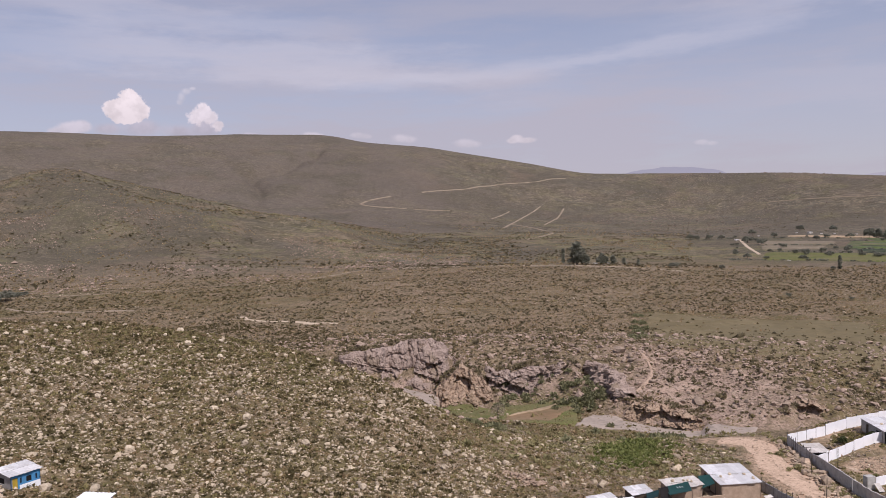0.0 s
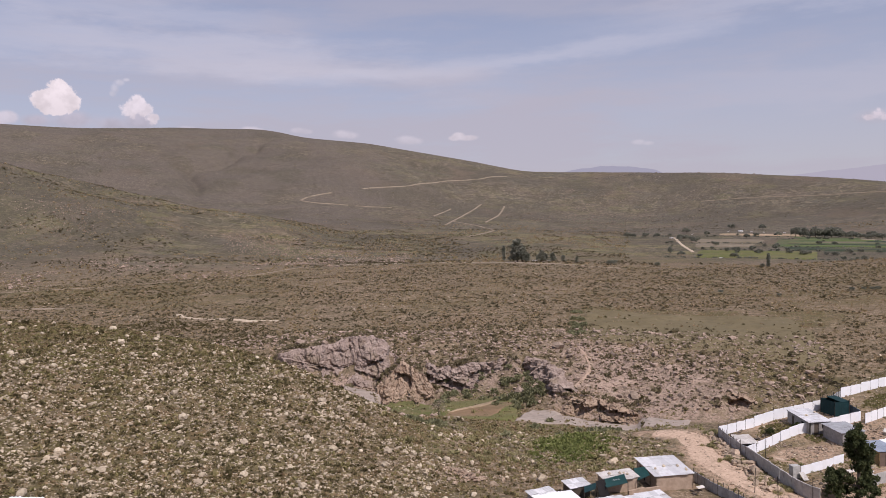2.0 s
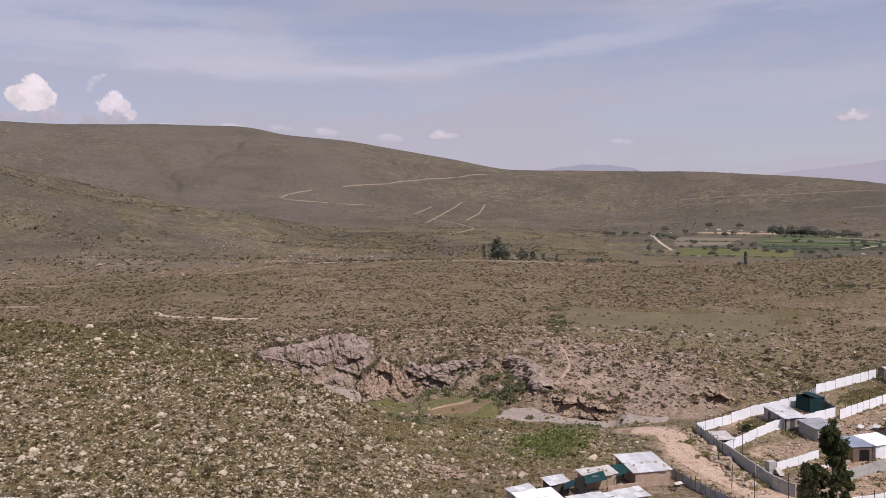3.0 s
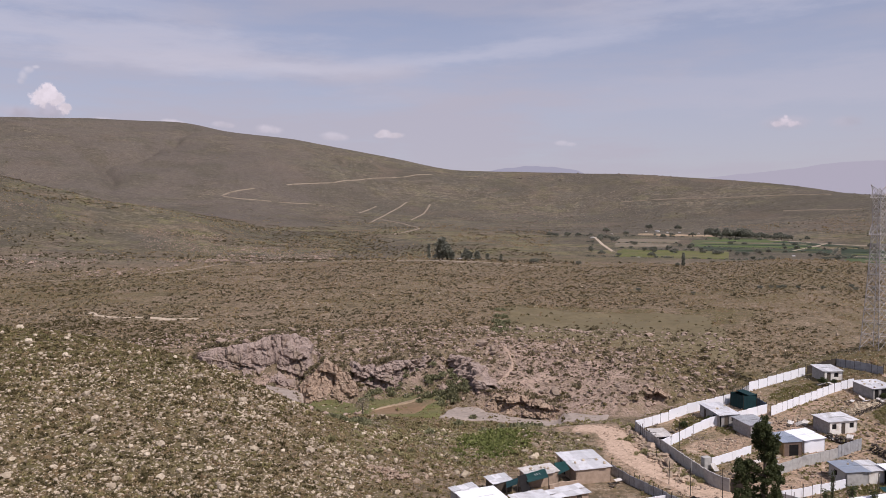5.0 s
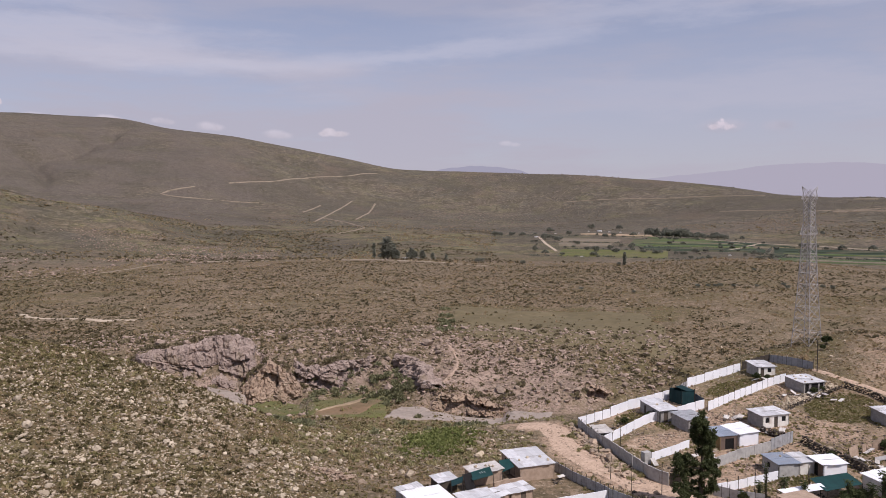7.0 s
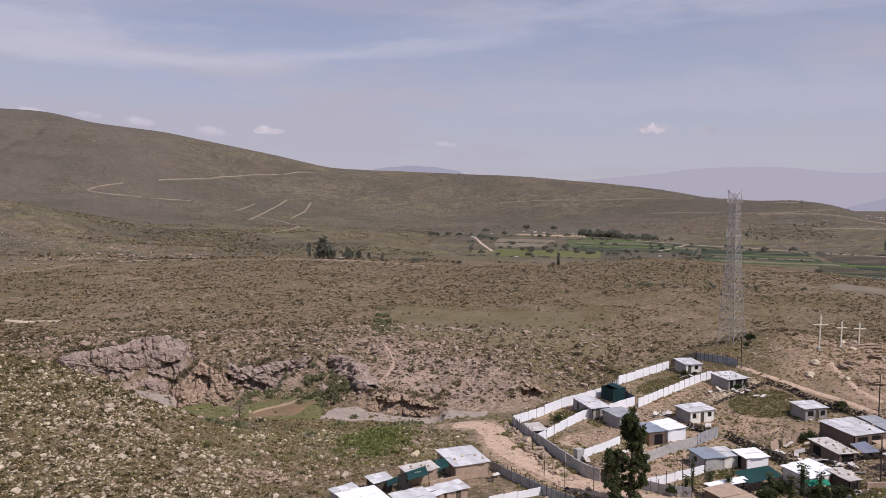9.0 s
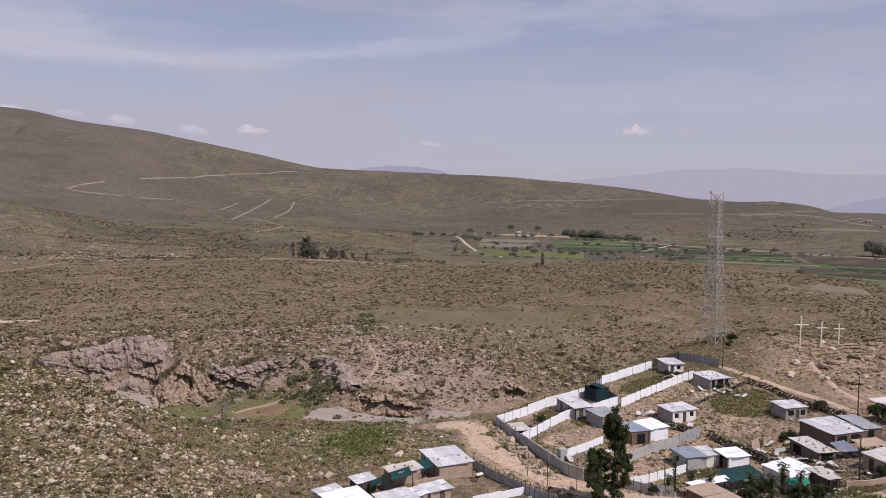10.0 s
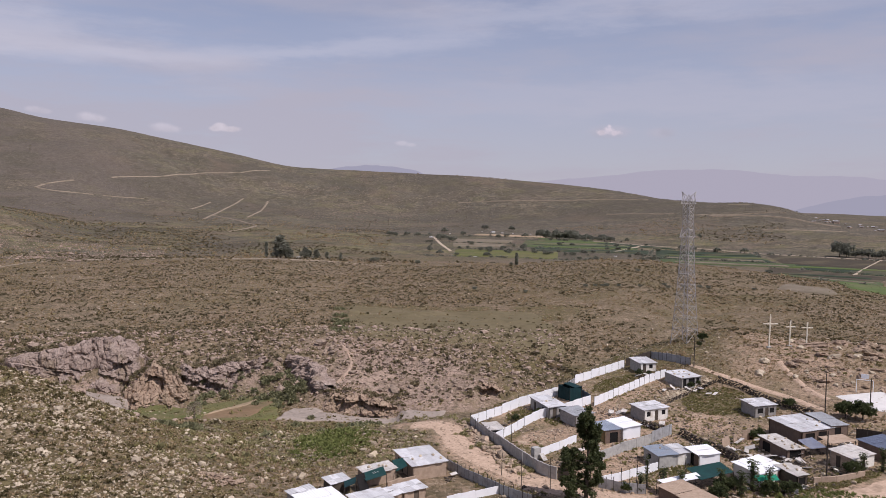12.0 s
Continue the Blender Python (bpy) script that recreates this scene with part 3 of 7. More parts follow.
FACES["spur"] = [(-1.1, 197, -5.6, -9, -8.5, 0), (-0.2, 196, -2.8, -9.4, -8.6, 0.3), (0.8, 195.5, 0.2, -9.6, -8.7, 0.6), (2, 195.5, -0.8, -9.9, -9, 0.9), (3.1, 197, -3.2, -9.8, -8.7, 1.3), (3.9, 199, -7, -9.6, -9, 0.8)]
FACES["ledge"] = [(2.6, 205.4, -2, -5.6, -3.9, 1), (3.7, 204, -2.6, -7, -5.3, 3), (4.7, 203.5, -2.7, -7.8, -6.1, 3.4), (5.6, 204, -2.6, -8, -6.2, 3.4), (6.3, 205, -2.3, -7.5, -5.4, 2.8), (6.8, 206.5, -2, -5.6, -3.8, 1.6), (7.9, 208.5, -1.8, -4.2, -3, 0.4), (9.2, 211, -1.4, -2.9, -2.4, 0)]
FACES["cave"] = [(9.8, 213, -1.2, -3.4, -1.7, 0.6), (10.6, 208, -1, -4.4, -1.6, 0.5), (11.3, 204, -0.9, -5.2, -1.6, 0.5), (11.9, 200, -1.4, -6, -2.2, 0.5), (12.2, 197, -2.9, -7, -5, 0.4), (12.6, 193, -5.4, -8.4, -7.4, 0.3)]
FACES["bank"] = [(12.5, 190.4, -6.3, -9.4, -8, 1.2), (13.5, 188.5, -6.4, -9.6, -7.8, 1.8), (14.7, 187, -6.9, -10, -8.4, 2.2), (15.9, 186, -7.3, -10.2, -8.6, 2.4), (16.9, 185.4, -7.6, -10.3, -8.8, 2.6), (17.9, 185, -8.8, -10.4, -9.6, 1.8), (18.9, 185, -9.8, -10.6, -10.2, 0.6)]
FACES["scar"] = [(24.4, 196, -5.9, -7.2, -6.5, 1), (25.4, 195, -5.9, -8, -6.9, 2.4), (26.1, 195, -6.3, -8.3, -7.2, 2.4), (27, 197, -7.4, -8.9, -8, 1)]
_BB = np.arange(-180, 180.01, 0.25)


def _table(rows, col):
    b = [r[0] for r in rows]
    v = np.interp(_BB, b, [r[col] for r in rows])
    k = np.exp(-0.5 * (np.arange(-8, 9) / 3.0) ** 2)
    return np.convolve(np.pad(v, 8, mode="edge"), k / k.sum(), "valid")


_GR = [_table(g, 1) for g in GUIDES]
_GZ = [_table(g, 2) for g in GUIDES]


def height(x, y, detail=True):
    x, y = np.asarray(x, float), np.asarray(y, float)
    r, b = np.hypot(x, y), np.degrees(np.arctan2(x, y))
    R = [np.interp(b, _BB, g) for g in _GR]
    Z = [np.interp(b, _BB, g) for g in _GZ]
    n = len(R)
    S = [(Z[k + 1] - Z[k]) / (R[k + 1] - R[k]) for k in range(n - 1)]
    M = [S[0]]
    for k in range(1, n - 1):
        same = S[k - 1] * S[k] > 0
        h = 2 * S[k - 1] * S[k] / np.where(same, S[k - 1] + S[k], 1)
        M.append(np.where(same, h, 0))
    M.append(S[-1])
    z = np.where(r < R[0], Z[0], Z[-1])
    for k in range(n - 1):
        d = R[k + 1] - R[k]
        t = np.clip((r - R[k]) / d, 0, 1)
        v = (1 + 2 * t) * (1 - t) ** 2 * Z[k] + t * (1 - t) ** 2 * d * M[k] + t * t * (3 - 2 * t) * Z[k + 1] + t * t * (t - 1) * d * M[k + 1]
        z = np.where((r >= R[k]) & (r < R[k + 1]), v, z)
    for rows in FACES.values():
        fb = [q[0] for q in rows]
        d, crest, foot = [np.interp(b, fb, [q[k] for q in rows]) for k in (1, 2, 3)]
        w = sstep(fb[0] - 0.1, fb[0] + 0.5, b) * (1 - sstep(fb[-1] - 0.5, fb[-1] + 0.1, b))
        tall = np.maximum(crest - foot, 0.3)
        run = 0.45 * tall + 0.6
        t = r - d
        face = foot - 0.9 + 0.8 * tall * np.clip((t - 0.6) / run, 0, 1)
        z = z - w * sstep(-16, -6, t) * (t < run + 1.2) * np.maximum(0, z - face)
        z = z + w * sstep(run + 0.8, run + 2.6, t) * (1 - sstep(run + 5, run + 16, t)) * np.maximum(0, crest - 1.0 - z)
    if detail:
        flat = sstep(14, 19, b) * (1 - sstep(165, 180, r)) + sstep(600, 700, r) * sstep(14, 19, b) * (1 - sstep(1150, 1350, r))
        a = 0.18 + 0.45 * sstep(80, 240, r) * (1 - sstep(300, 500, r)) * (1 - sstep(26, 34, b))
        z = z + (1 - 0.85 * np.clip(flat, 0, 1)) * (a * fbm(x, y, 14, 4, 3) + 0.9 * sstep(240, 300, r) * vnoise(x, y, 90, 11))
        canyon = sstep(172, 190, r) * (1 - sstep(225, 262, r)) * (1 - sstep(29, 34, b)) * sstep(-16, -8, b)
        z = z + canyon * 0.9 * np.abs(fbm(x, y, 7, 5, 21)) * sstep(-6.6, -3.5, z)
        hills = sstep(1050, 1700, r) * (1 - sstep(2900, 3300, r))
        gully = np.abs(fbm(x, y, 420, 4, 31))
        z = z + hills * (14 - 32 * np.exp(-3 * gully)) * sstep(20, 120, z) * (1 - sstep(-420, -110, r - np.interp(b, _BB, _GR[14])))
        z = z + sstep(620, 900, r) * (1 - sstep(1100, 1400, r)) * sstep(0, 40, z) * 8 * fbm(x, y, 140, 4, 41)
        z = z + sstep(3000, 3600, r) * 6 * fbm(x, y, 500, 4, 51)
    return z


def H(x, y):
    return float(height(np.array([x]), np.array([y]))[0])


def at(bearing, distance):
    b = radians(bearing)
    return distance * math.sin(b), distance * math.cos(b)


# ---- mesh helpers ----
def mesh_object(name, bm, material, parent=None, label=""):
    me = bpy.data.meshes.new(name)
    bm.to_mesh(me)
    bm.free()
    me.materials.append(material)
    ob = new(name, me)
    if parent:
        ob.parent = parent
    if label:
        tagged(ob, label)
    return ob


part = mesh_object


def raw_object(name, verts, faces, material, smooth=False):
    """A mesh from big arrays of vertices and equal-sided faces."""
    me = bpy.data.meshes.new(name)
    verts, faces = np.asarray(verts, np.float32), np.asarray(faces, np.int32)
    n, k = faces.shape
    me.vertices.add(len(verts))
    me.vertices.foreach_set("co", verts.ravel())
    me.loops.add(n * k)
    me.loops.foreach_set("vertex_index", faces.ravel())
    me.polygons.add(n)
    me.polygons.foreach_set("loop_start", np.arange(0, n * k, k, dtype=np.int32))
    me.polygons.foreach_set("use_smooth", np.full(n, smooth))
    me.update(calc_edges=True)
    me.validate()
    me.materials.append(material)
    return new(name, me)


def box(bm, sx, sy, sz, m=None, bevel=0.0):
    """A box of that size standing on z = 0 of the pose m."""
    g = bmesh.ops.create_cube(bm, size=1.0, matrix=(m or Matrix()) @ Matrix.Translation((0, 0, sz / 2)) @ Matrix.Diagonal((sx, sy, sz, 1)))
    if bevel:
        es = list({e for v in g["verts"] for e in v.link_edges})
        bmesh.ops.bevel(bm, geom=es, offset=bevel, segments=1, affect="EDGES")


def rod(bm, p, q, r0, r1=None, sides=6):
    p, q = Vector(p), Vector(q)
    d = q - p
    m = Matrix.Translation((p + q) / 2) @ d.to_track_quat("Z", "Y").to_matrix().to_4x4()
    bmesh.ops.create_cone(bm, cap_ends=True, segments=sides, radius1=r0, radius2=r0 if r1 is None else r1, depth=d.length, matrix=m)


def empty(name, m, label, category, group="", kind=""):
    e = new(name)
    e.empty_display_size = 0.3
    e.matrix_world = m
    return tagged(e, label, category, group, kind)


# ---- the ground: one sheet to the horizon ----
def seg_dist(x, y, pts):
    d = np.full(np.shape(x), 1e9)
    for (ax, ay), (bx, by) in zip(pts[:-1], pts[1:]):
        t = np.clip(((x - ax) * (bx - ax) + (y - ay) * (by - ay)) / ((bx - ax) ** 2 + (by - ay) ** 2), 0, 1)
        d = np.minimum(d, np.hypot(x - ax - t * (bx - ax), y - ay - t * (by - ay)))
    return d


LANE = [(48, 134), (53.4, 130.6), (51.8, 122.9), (51.2, 115.3), (52.2, 109.4), (54.6, 103.0), (57.5, 97.4), (63, 91), (72, 84)]


# grassed and bare parts of the yards: centre, half sizes, turn
EDGE_ROAD = [(80, 74.0), (90, 76.0), (98, 76.6), (106, 77.2), (114, 78)]
YARDS = [(98, 81.6, 9, 1.5, 5, "grass"), (110, 123, 9, 6, 25, "grass"), (98, 140.5, 7.5, 3.5, 22, "grass"), (78.5, 97, 4.5, 2.4, 0, "grass"), (69, 130, 4.5, 2.6, 28, "grass"), (74, 125, 3.2, 2, 25, "grass"),
         (99, 114, 7, 5, 20, "soil"), (72.5, 102, 4.5, 2.2, 15, "soil"), (96, 131.5, 10, 2.2, 20, "soil"), (68, 118, 6, 3, 20, "soil"), (54.5, 119, 1.8, 8, 0, "soil"), (98, 104, 6, 2.2, 15, "soil"), (140, 124, 6, 8, 0, "soil")]


def build_ground():
    b = np.concatenate([np.arange(-36, 58.01, 0.18), np.arange(60, 324, 3.0)])
    r = np.concatenate([np.linspace(0.02, 60, 26), np.arange(62, 92, 3.0), np.arange(92, 236, 0.55), np.arange(236, 300, 1.2), np.arange(300, 560, 2.6), np.arange(560, 1400, 8.0),
                        np.arange(1400, 2600, 13.0), np.arange(2600, 4950, 75.0)])
    B, R = np.meshgrid(np.radians(b), r, indexing="ij")
    x, y = R * np.sin(B), R * np.cos(B)
    x = x + 0.5 * np.exp(-R / 3)
    z = height(x, y)
    nb, nr = x.shape
    i, j = np.meshgrid(np.arange(nb), np.arange(nr - 1), indexing="ij")
    i2 = (i + 1) % nb
    f = np.stack([i * nr + j, i2 * nr + j, i2 * nr + j + 1, i * nr + j + 1], -1).reshape(-1, 4)[:, ::-1]
    ob = raw_object("ground", np.stack([x, y, z], -1).reshape(-1, 3), f, GROUND, True)
    bd = np.degrees(np.where(B > np.pi, B - 2 * np.pi, B))
    n1, n2 = fbm(x, y, 60, 3, 61), fbm(x, y, 18, 3, 65)
    hill = (1 - sstep(170, 195, R)) * (1 - sstep(4, 9, bd))
    bank = sstep(112, 125, R) * (1 - sstep(172, 184, R)) * sstep(1, 6, bd) * (1 - sstep(20, 23, bd))
    green = 0.55 * hill + 0.3 * bank + 0.30 * sstep(250, 300, R) * (1 - sstep(480, 560, R)) + (0.62 + 0.3 * (bd < -4)) * sstep(560, 700, R) * (1 - sstep(1010, 1120, R)) + 0.35 * sstep(1150, 1500, R) + 0.45 * np.exp(-((bd - 4) / 11) ** 2) * sstep(800, 950, R) * (1 - sstep(1250, 1500, R))
    green = green + 0.75 * sstep(13.8, 15.4, bd + 1.5 * n1) * (1 - sstep(29, 33, bd + 3 * n1)) * sstep(238, 246, R + 6 * n2) * (1 - sstep(296, 308, R + 8 * n2))
    green = green + 0.55 * sstep(5, 9, bd) * (1 - sstep(22, 26, bd)) * sstep(530, 570, R) * (1 - sstep(980, 1080, R))
    yard0 = sstep(23, 26, bd) * sstep(90, 100, R) * (1 - sstep(215, 235, R))
    green = green + 0.75 * yard0 + 0.35 * n1 * sstep(200, 300, R) + 0.2 * n2 * (R < 260)
    canyon = sstep(176, 188, R) * (1 - sstep(222, 252, R)) * (1 - sstep(29, 34, bd)) * sstep(-15, -9, bd)
    rock = np.clip(canyon * (0.40 + 0.26 * sstep(10.5, 13, bd) * (1 - sstep(21, 25, bd)) + 0.16 * sstep(25, 28, bd) + 0.5 * n2), 0, 1)
    # beyond 1060 m the channel marks slopes darkened as painted cloud shade
    rock = np.clip(rock + sstep(1060, 1180, R) * (1 - sstep(2500, 2700, R)) * (0.85 * (1 - sstep(-4, 6, bd)) + 0.25) * (0.75 + 0.6 * n1), 0, 1)
    gully = sstep(-4.6, -3.4, bd) * (1 - sstep(0.0, 0.9, bd)) * sstep(184, 188, R) * (1 - sstep(204, 208, R))
    rock = np.clip(rock + 1.4 * gully, 0, 1)
    green = green * (1 - gully)
    crosshill = sstep(41, 44, bd) * sstep(168, 182, R) * (1 - sstep(205, 222, R))
    d = seg_dist(x, y, LANE)
    lane = 1 - sstep(2.6, 4.2, d + 1.2 * n2)
    yard = sstep(24, 27, bd) * sstep(96, 105, R) * (1 - sstep(172, 182, R))
    bare = np.clip(lane + yard * (0.50 + 0.75 * n2) + bank * np.clip(0.15 + 0.9 * n2, 0, 0.6) + crosshill * (0.36 + 0.7 * n2) + 0.2 * (1 - sstep(0, 10, seg_dist(x, y, [(47, 112), (38, 128), (22, 130)]) + 3 * n2)), 0, 1)
    for px, py, sx, sy, ang, kind in YARDS:
        c, s = math.cos(radians(ang)), math.sin(radians(ang))
        u, v = ((x - px) * c + (y - py) * s) / sx, ((y - py) * c - (x - px) * s) / sy
        w = 1 - sstep(0.75, 1.15, np.hypot(u, v) + 0.35 * n2)
        bare = bare * (1 - w) + w * (0.95 if kind == "soil" else 0.05)
        green = green * (1 - w) + w * (0.15 if kind == "soil" else 1.0)
    far = sstep(240, 800, R)
    att = ob.data.color_attributes.new("cover", "FLOAT_COLOR", "POINT")
    att.data.foreach_set("color", np.stack([np.clip(green, 0, 1), rock, bare, far], -1).astype(np.float32).ravel())
    return tagged(ob, "dry scrubby hillside, canyon and plateau ground", "ground", kind="structure")


ground = build_ground()


def ribbon(name, pts, width, material, label, lift=0.07, step=2.0, kind="structure", category="track", ragged=0.25):
    """A strip of track laid over the ground along a line of points."""
    P = np.array(pts, float)
    s = np.concatenate([[0], np.cumsum(np.hypot(*np.diff(P, axis=0).T))])
    t = np.linspace(0, s[-1], max(3, int(s[-1] / step)))
    x, y = np.interp(t, s, P[:, 0]), np.interp(t, s, P[:, 1])
    k = np.array([0.25, 0.5, 0.25])
    for _ in range(6):
        x[1:-1], y[1:-1] = np.convolve(x, k, "valid"), np.convolve(y, k, "valid")
    tx, ty = np.gradient(x), np.gradient(y)
    n = np.hypot(tx, ty)
    nx, ny = -ty / n, tx / n
    cols = []
    for o in (-0.5, -0.25, 0, 0.25, 0.5):
        w = width * (1 + ragged * vnoise(x + 40 * o, y, 3 * step, 71)) * o
        px, py = x + nx * w, y + ny * w
        cols.append(np.stack([px, py, height(px, py) + lift * (1 if abs(o) < 0.4 else -0.3)], -1))
    V = np.stack(cols, 1).reshape(-1, 3)
    m = len(t)
    i, j = np.meshgrid(np.arange(m - 1), np.arange(4), indexing="ij")
    a = i * 5 + j
    F = np.stack([a, a + 5, a + 6, a + 1], -1).reshape(-1, 4)
    ob = raw_object(name, V, F, material, True)
    return tagged(ob, label, category, kind=kind)


def patch(name, quad, material, label, lift=0.1, n=24, ragged=0.0, category="field", kind="structure"):
    """A field or slab laid over the ground inside four corners."""
    q = [np.array(c, float) for c in quad]
    u, v = np.meshgrid(np.linspace(0, 1, n), np.linspace(0, 1, n), indexing="ij")
    p = (q[0][:, None, None] * (1 - u) * (1 - v) + q[1][:, None, None] * u * (1 - v) + q[2][:, None, None] * u * v + q[3][:, None, None] * (1 - u) * v)
    x, y = p[0], p[1]
    if ragged:
        x, y = x + ragged * fbm(x, y, 8 * ragged, 3, 81), y + ragged * fbm(x, y, 8 * ragged, 3, 85)
    edge = np.minimum(np.minimum(u, 1 - u), np.minimum(v, 1 - v)) < 1e-6
    z = height(x, y) + np.where(edge, -0.2 * lift, lift)
    i, j = np.meshgrid(np.arange(n - 1), np.arange(n - 1), indexing="ij")
    a = i * n + j
    F = np.stack([a, a + n, a + n + 1, a + 1], -1).reshape(-1, 4)
    ob = raw_object(name, np.stack([x, y, z], -1).reshape(-1, 3), F, material, True)
    return tagged(ob, label, category, kind=kind)


def far_range(name, rows, distance, label, material=None):
    """A mountain range on the horizon, its haze painted as glow: a solid ridge with a rounded crest."""
    b = np.arange(rows[0][0], rows[-1][0], 0.15)
    z = np.interp(b, [q[0] for q in rows], [q[1] for q in rows])
    k = np.exp(-0.5 * (np.arange(-10, 11) / 4.0) ** 2)
    z = np.convolve(np.pad(z, 10, mode="edge"), k / k.sum(), "valid") + 5 * fbm(b * 60, b * 0, 90, 4, 91)
    V = []
    for dr, f in ((-250, 0.0), (-120, 0.7), (0, 1.0), (150, 0.6), (300, 0.0)):
        V.append(np.stack([(distance + dr) * np.sin(np.radians(b)), (distance + dr) * np.cos(np.radians(b)), -60 + (z + 60) * f], -1))
    V = np.stack(V, 1)
    n = len(b)
    i, j = np.meshgrid(np.arange(n - 1), np.arange(4), indexing="ij")
    a = i * 5 + j
    F = np.stack([a, a + 5, a + 6, a + 1], -1).reshape(-1, 4)
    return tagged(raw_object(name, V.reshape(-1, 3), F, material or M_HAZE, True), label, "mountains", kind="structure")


far_range("backdrop_mountains", [(24, 60), (29, 150), (33, 176), (37, 210), (39, 218), (42.6, 211), (46, 181), (49.2, 178), (52, 160), (58, 150)], 4350, "pale mountains on the horizon, glowing with painted haze")
far_range("backdrop_hill", [(11.5, 120), (13.4, 192), (14.5, 212), (16.8, 218), (19, 211), (20.3, 190), (22, 100)], 4100, "flat-topped hill behind the saddle, glowing with painted haze", M_HAZE_NEAR)

far_range("backdrop_ridge", [(45, -20), (48, 40), (50, 66), (52, 84), (55, 120), (60, 140)], 3900, "blue ridge beyond the far town, glowing with painted haze", M_HAZE_NEAR)

# ---- tracks ----
def bd_line(*rows):
    return [at(b, r) for b, r in rows]


ribbon("track", bd_line((-14.9, 322), (-14.4, 308), (-11.2, 296), (-7.9, 281)), 2.6, M_PALE, "pale bare dirt track on the plateau", 0.25)
ribbon("track", bd_line((-29.8, 410), (-28.9, 400), (-28.3, 387), (-26.3, 384), (-22.1, 369)), 2.6, M_FARTRACK, "pale dirt track in the scrub", 0.3)
ribbon("track", bd_line((-30.2, 464), (-25.2, 450), (-20.5, 455), (-15.1, 463), (-11.0, 466)), 0.9, M_FARTRACK, "overgrown dirt path below the stony hill", 0.3, 4)
ribbon("track", bd_line((-10.6, 466), (-9.7, 472), (-8.2, 492), (-6.9, 513), (-5.4, 526)), 2.0, M_FARTRACK, "narrow dirt path along the plateau edge", 0.3, 4)
ribbon("track", bd_line((-3.6, 528), (3.0, 552), (9.0, 522), (14.3, 498), (17.5, 486)), 2.8, M_FARMROAD, "dirt track along the plateau edge", 0.3, 4)
ribbon("track", bd_line((-1.5, 1587), (2.1, 1683), (5.0, 1771), (7.7, 1836), (9.2, 1881)), 5, M_FARTRACK, "pale dirt road climbing a far hillside", 0.9, 12)
ribbon("track", bd_line((-3.8, 1543), (-5.5, 1520), (-6.4, 1487), (-5.1, 1459), (-2.6, 1453)), 4.4, M_FARTRACK, "dirt road bend on a far hillside", 0.9, 8)
ribbon("track", bd_line((-2.0, 1455), (-0.6, 1461), (0.6, 1476)), 2.4, M_FARTRACK, "faint overgrown dirt track on a far hillside", 0.9, 8)
ribbon("track", bd_line((4.5, 1221), (6.0, 1462), (7.3, 1597)), 4, M_FARTRACK, "pale plot boundary track on a hillside", 0.8, 12)
ribbon("track", bd_line((9.0, 1598), (7.9, 1347), (7.5, 1290)), 4, M_FARTRACK, "pale plot boundary track on a hillside", 0.8, 12)
ribbon("track", bd_line((5.1, 1303), (7.0, 1222), (8.3, 1105), (6.2, 970)), 4.5, M_FARTRACK, "pale dirt track with a hairpin bend", 0.8, 8)
ribbon("track", bd_line((3.7, 1416), (5.0, 1518)), 3.5, M_FARTRACK, "pale plot boundary track on a hillside", 0.8, 12)
ribbon("track", bd_line((23.0, 1656), (27.5, 1632), (32.1, 1582), (36.8, 1534)), 2.4, M_FARTRACK, "thin contour track across the far hillside", 0.9, 14)
ribbon("track", bd_line((33.9, 1395), (36.4, 1350), (38.6, 1318)), 2.8, M_FARTRACK, "short pale track on the lower hillside", 0.9, 12)
ribbon("track", bd_line((39.8, 1277), (42.7, 1262), (45.9, 1277)), 4, M_FARTRACK, "thin contour track across the far hillside", 0.9, 12)
ribbon("track", bd_line((44.5, 1065), (47.0, 1068), (49.7, 1074)), 5, M_FARTRACK, "pale dirt road at the foot of the far hills", 0.9, 12)
ribbon("track", bd_line((30.0, 985), (33.2, 945), (36.6, 884), (40.1, 856), (44.2, 794), (48.1, 774), (52.4, 758)), 3.2, M_FARMROAD, "pale farm road bordering the fields", 0.45, 8)
ribbon("track", bd_line((34.4, 752), (35.0, 780), (35.8, 830), (36.6, 880)), 2.0, M_FARMROAD, "pale farm road crossing the fields", 1.1, 6)
ribbon("track", bd_line((50.1, 606), (50.7, 660), (51.3, 715), (51.7, 755)), 1.7, M_FARMROAD, "pale farm road crossing the fields", 1.1, 6)
ribbon("track", bd_line((21.2, 976), (21.4, 900), (21.8, 800), (22.5, 706)), 3.8, M_PALE, "pale dirt road into the farmland", 0.3, 8)
ribbon("track", bd_line((41.0, 1250), (44.0, 1230), (49.3, 1190)), 4, M_FARTRACK, "thin pale track below the far hills", 1.5, 12)
ribbon("track", [(55.0, 217), (55.6, 210.5), (55.0, 204.5), (53.6, 199.5), (49.6, 194.0), (46.2, 190.4)], 1.25, M_SCARP, "steep eroded footpath down the canyon side", 0.3, 0.8, ragged=0.9)
ribbon("dirt_road", LANE, 5.4, M_TRACK, "rutted pale earth road between the lots", 0.05, 1.0, category="road")
ribbon("dirt_road", [(119.3, 142), (120.5, 135), (122.6, 128), (125.0, 118), (124, 108)], 1.7, M_TRACK, "dirt track beside a dry-stone wall", 0.12, 1.0, category="road")
ribbon("track", [(136, 131.8), (132.5, 125.1), (130.1, 118.2), (129, 112)], 1.4, M_TRACK, "bare footpath down the stony knoll", 0.15, 1.0)
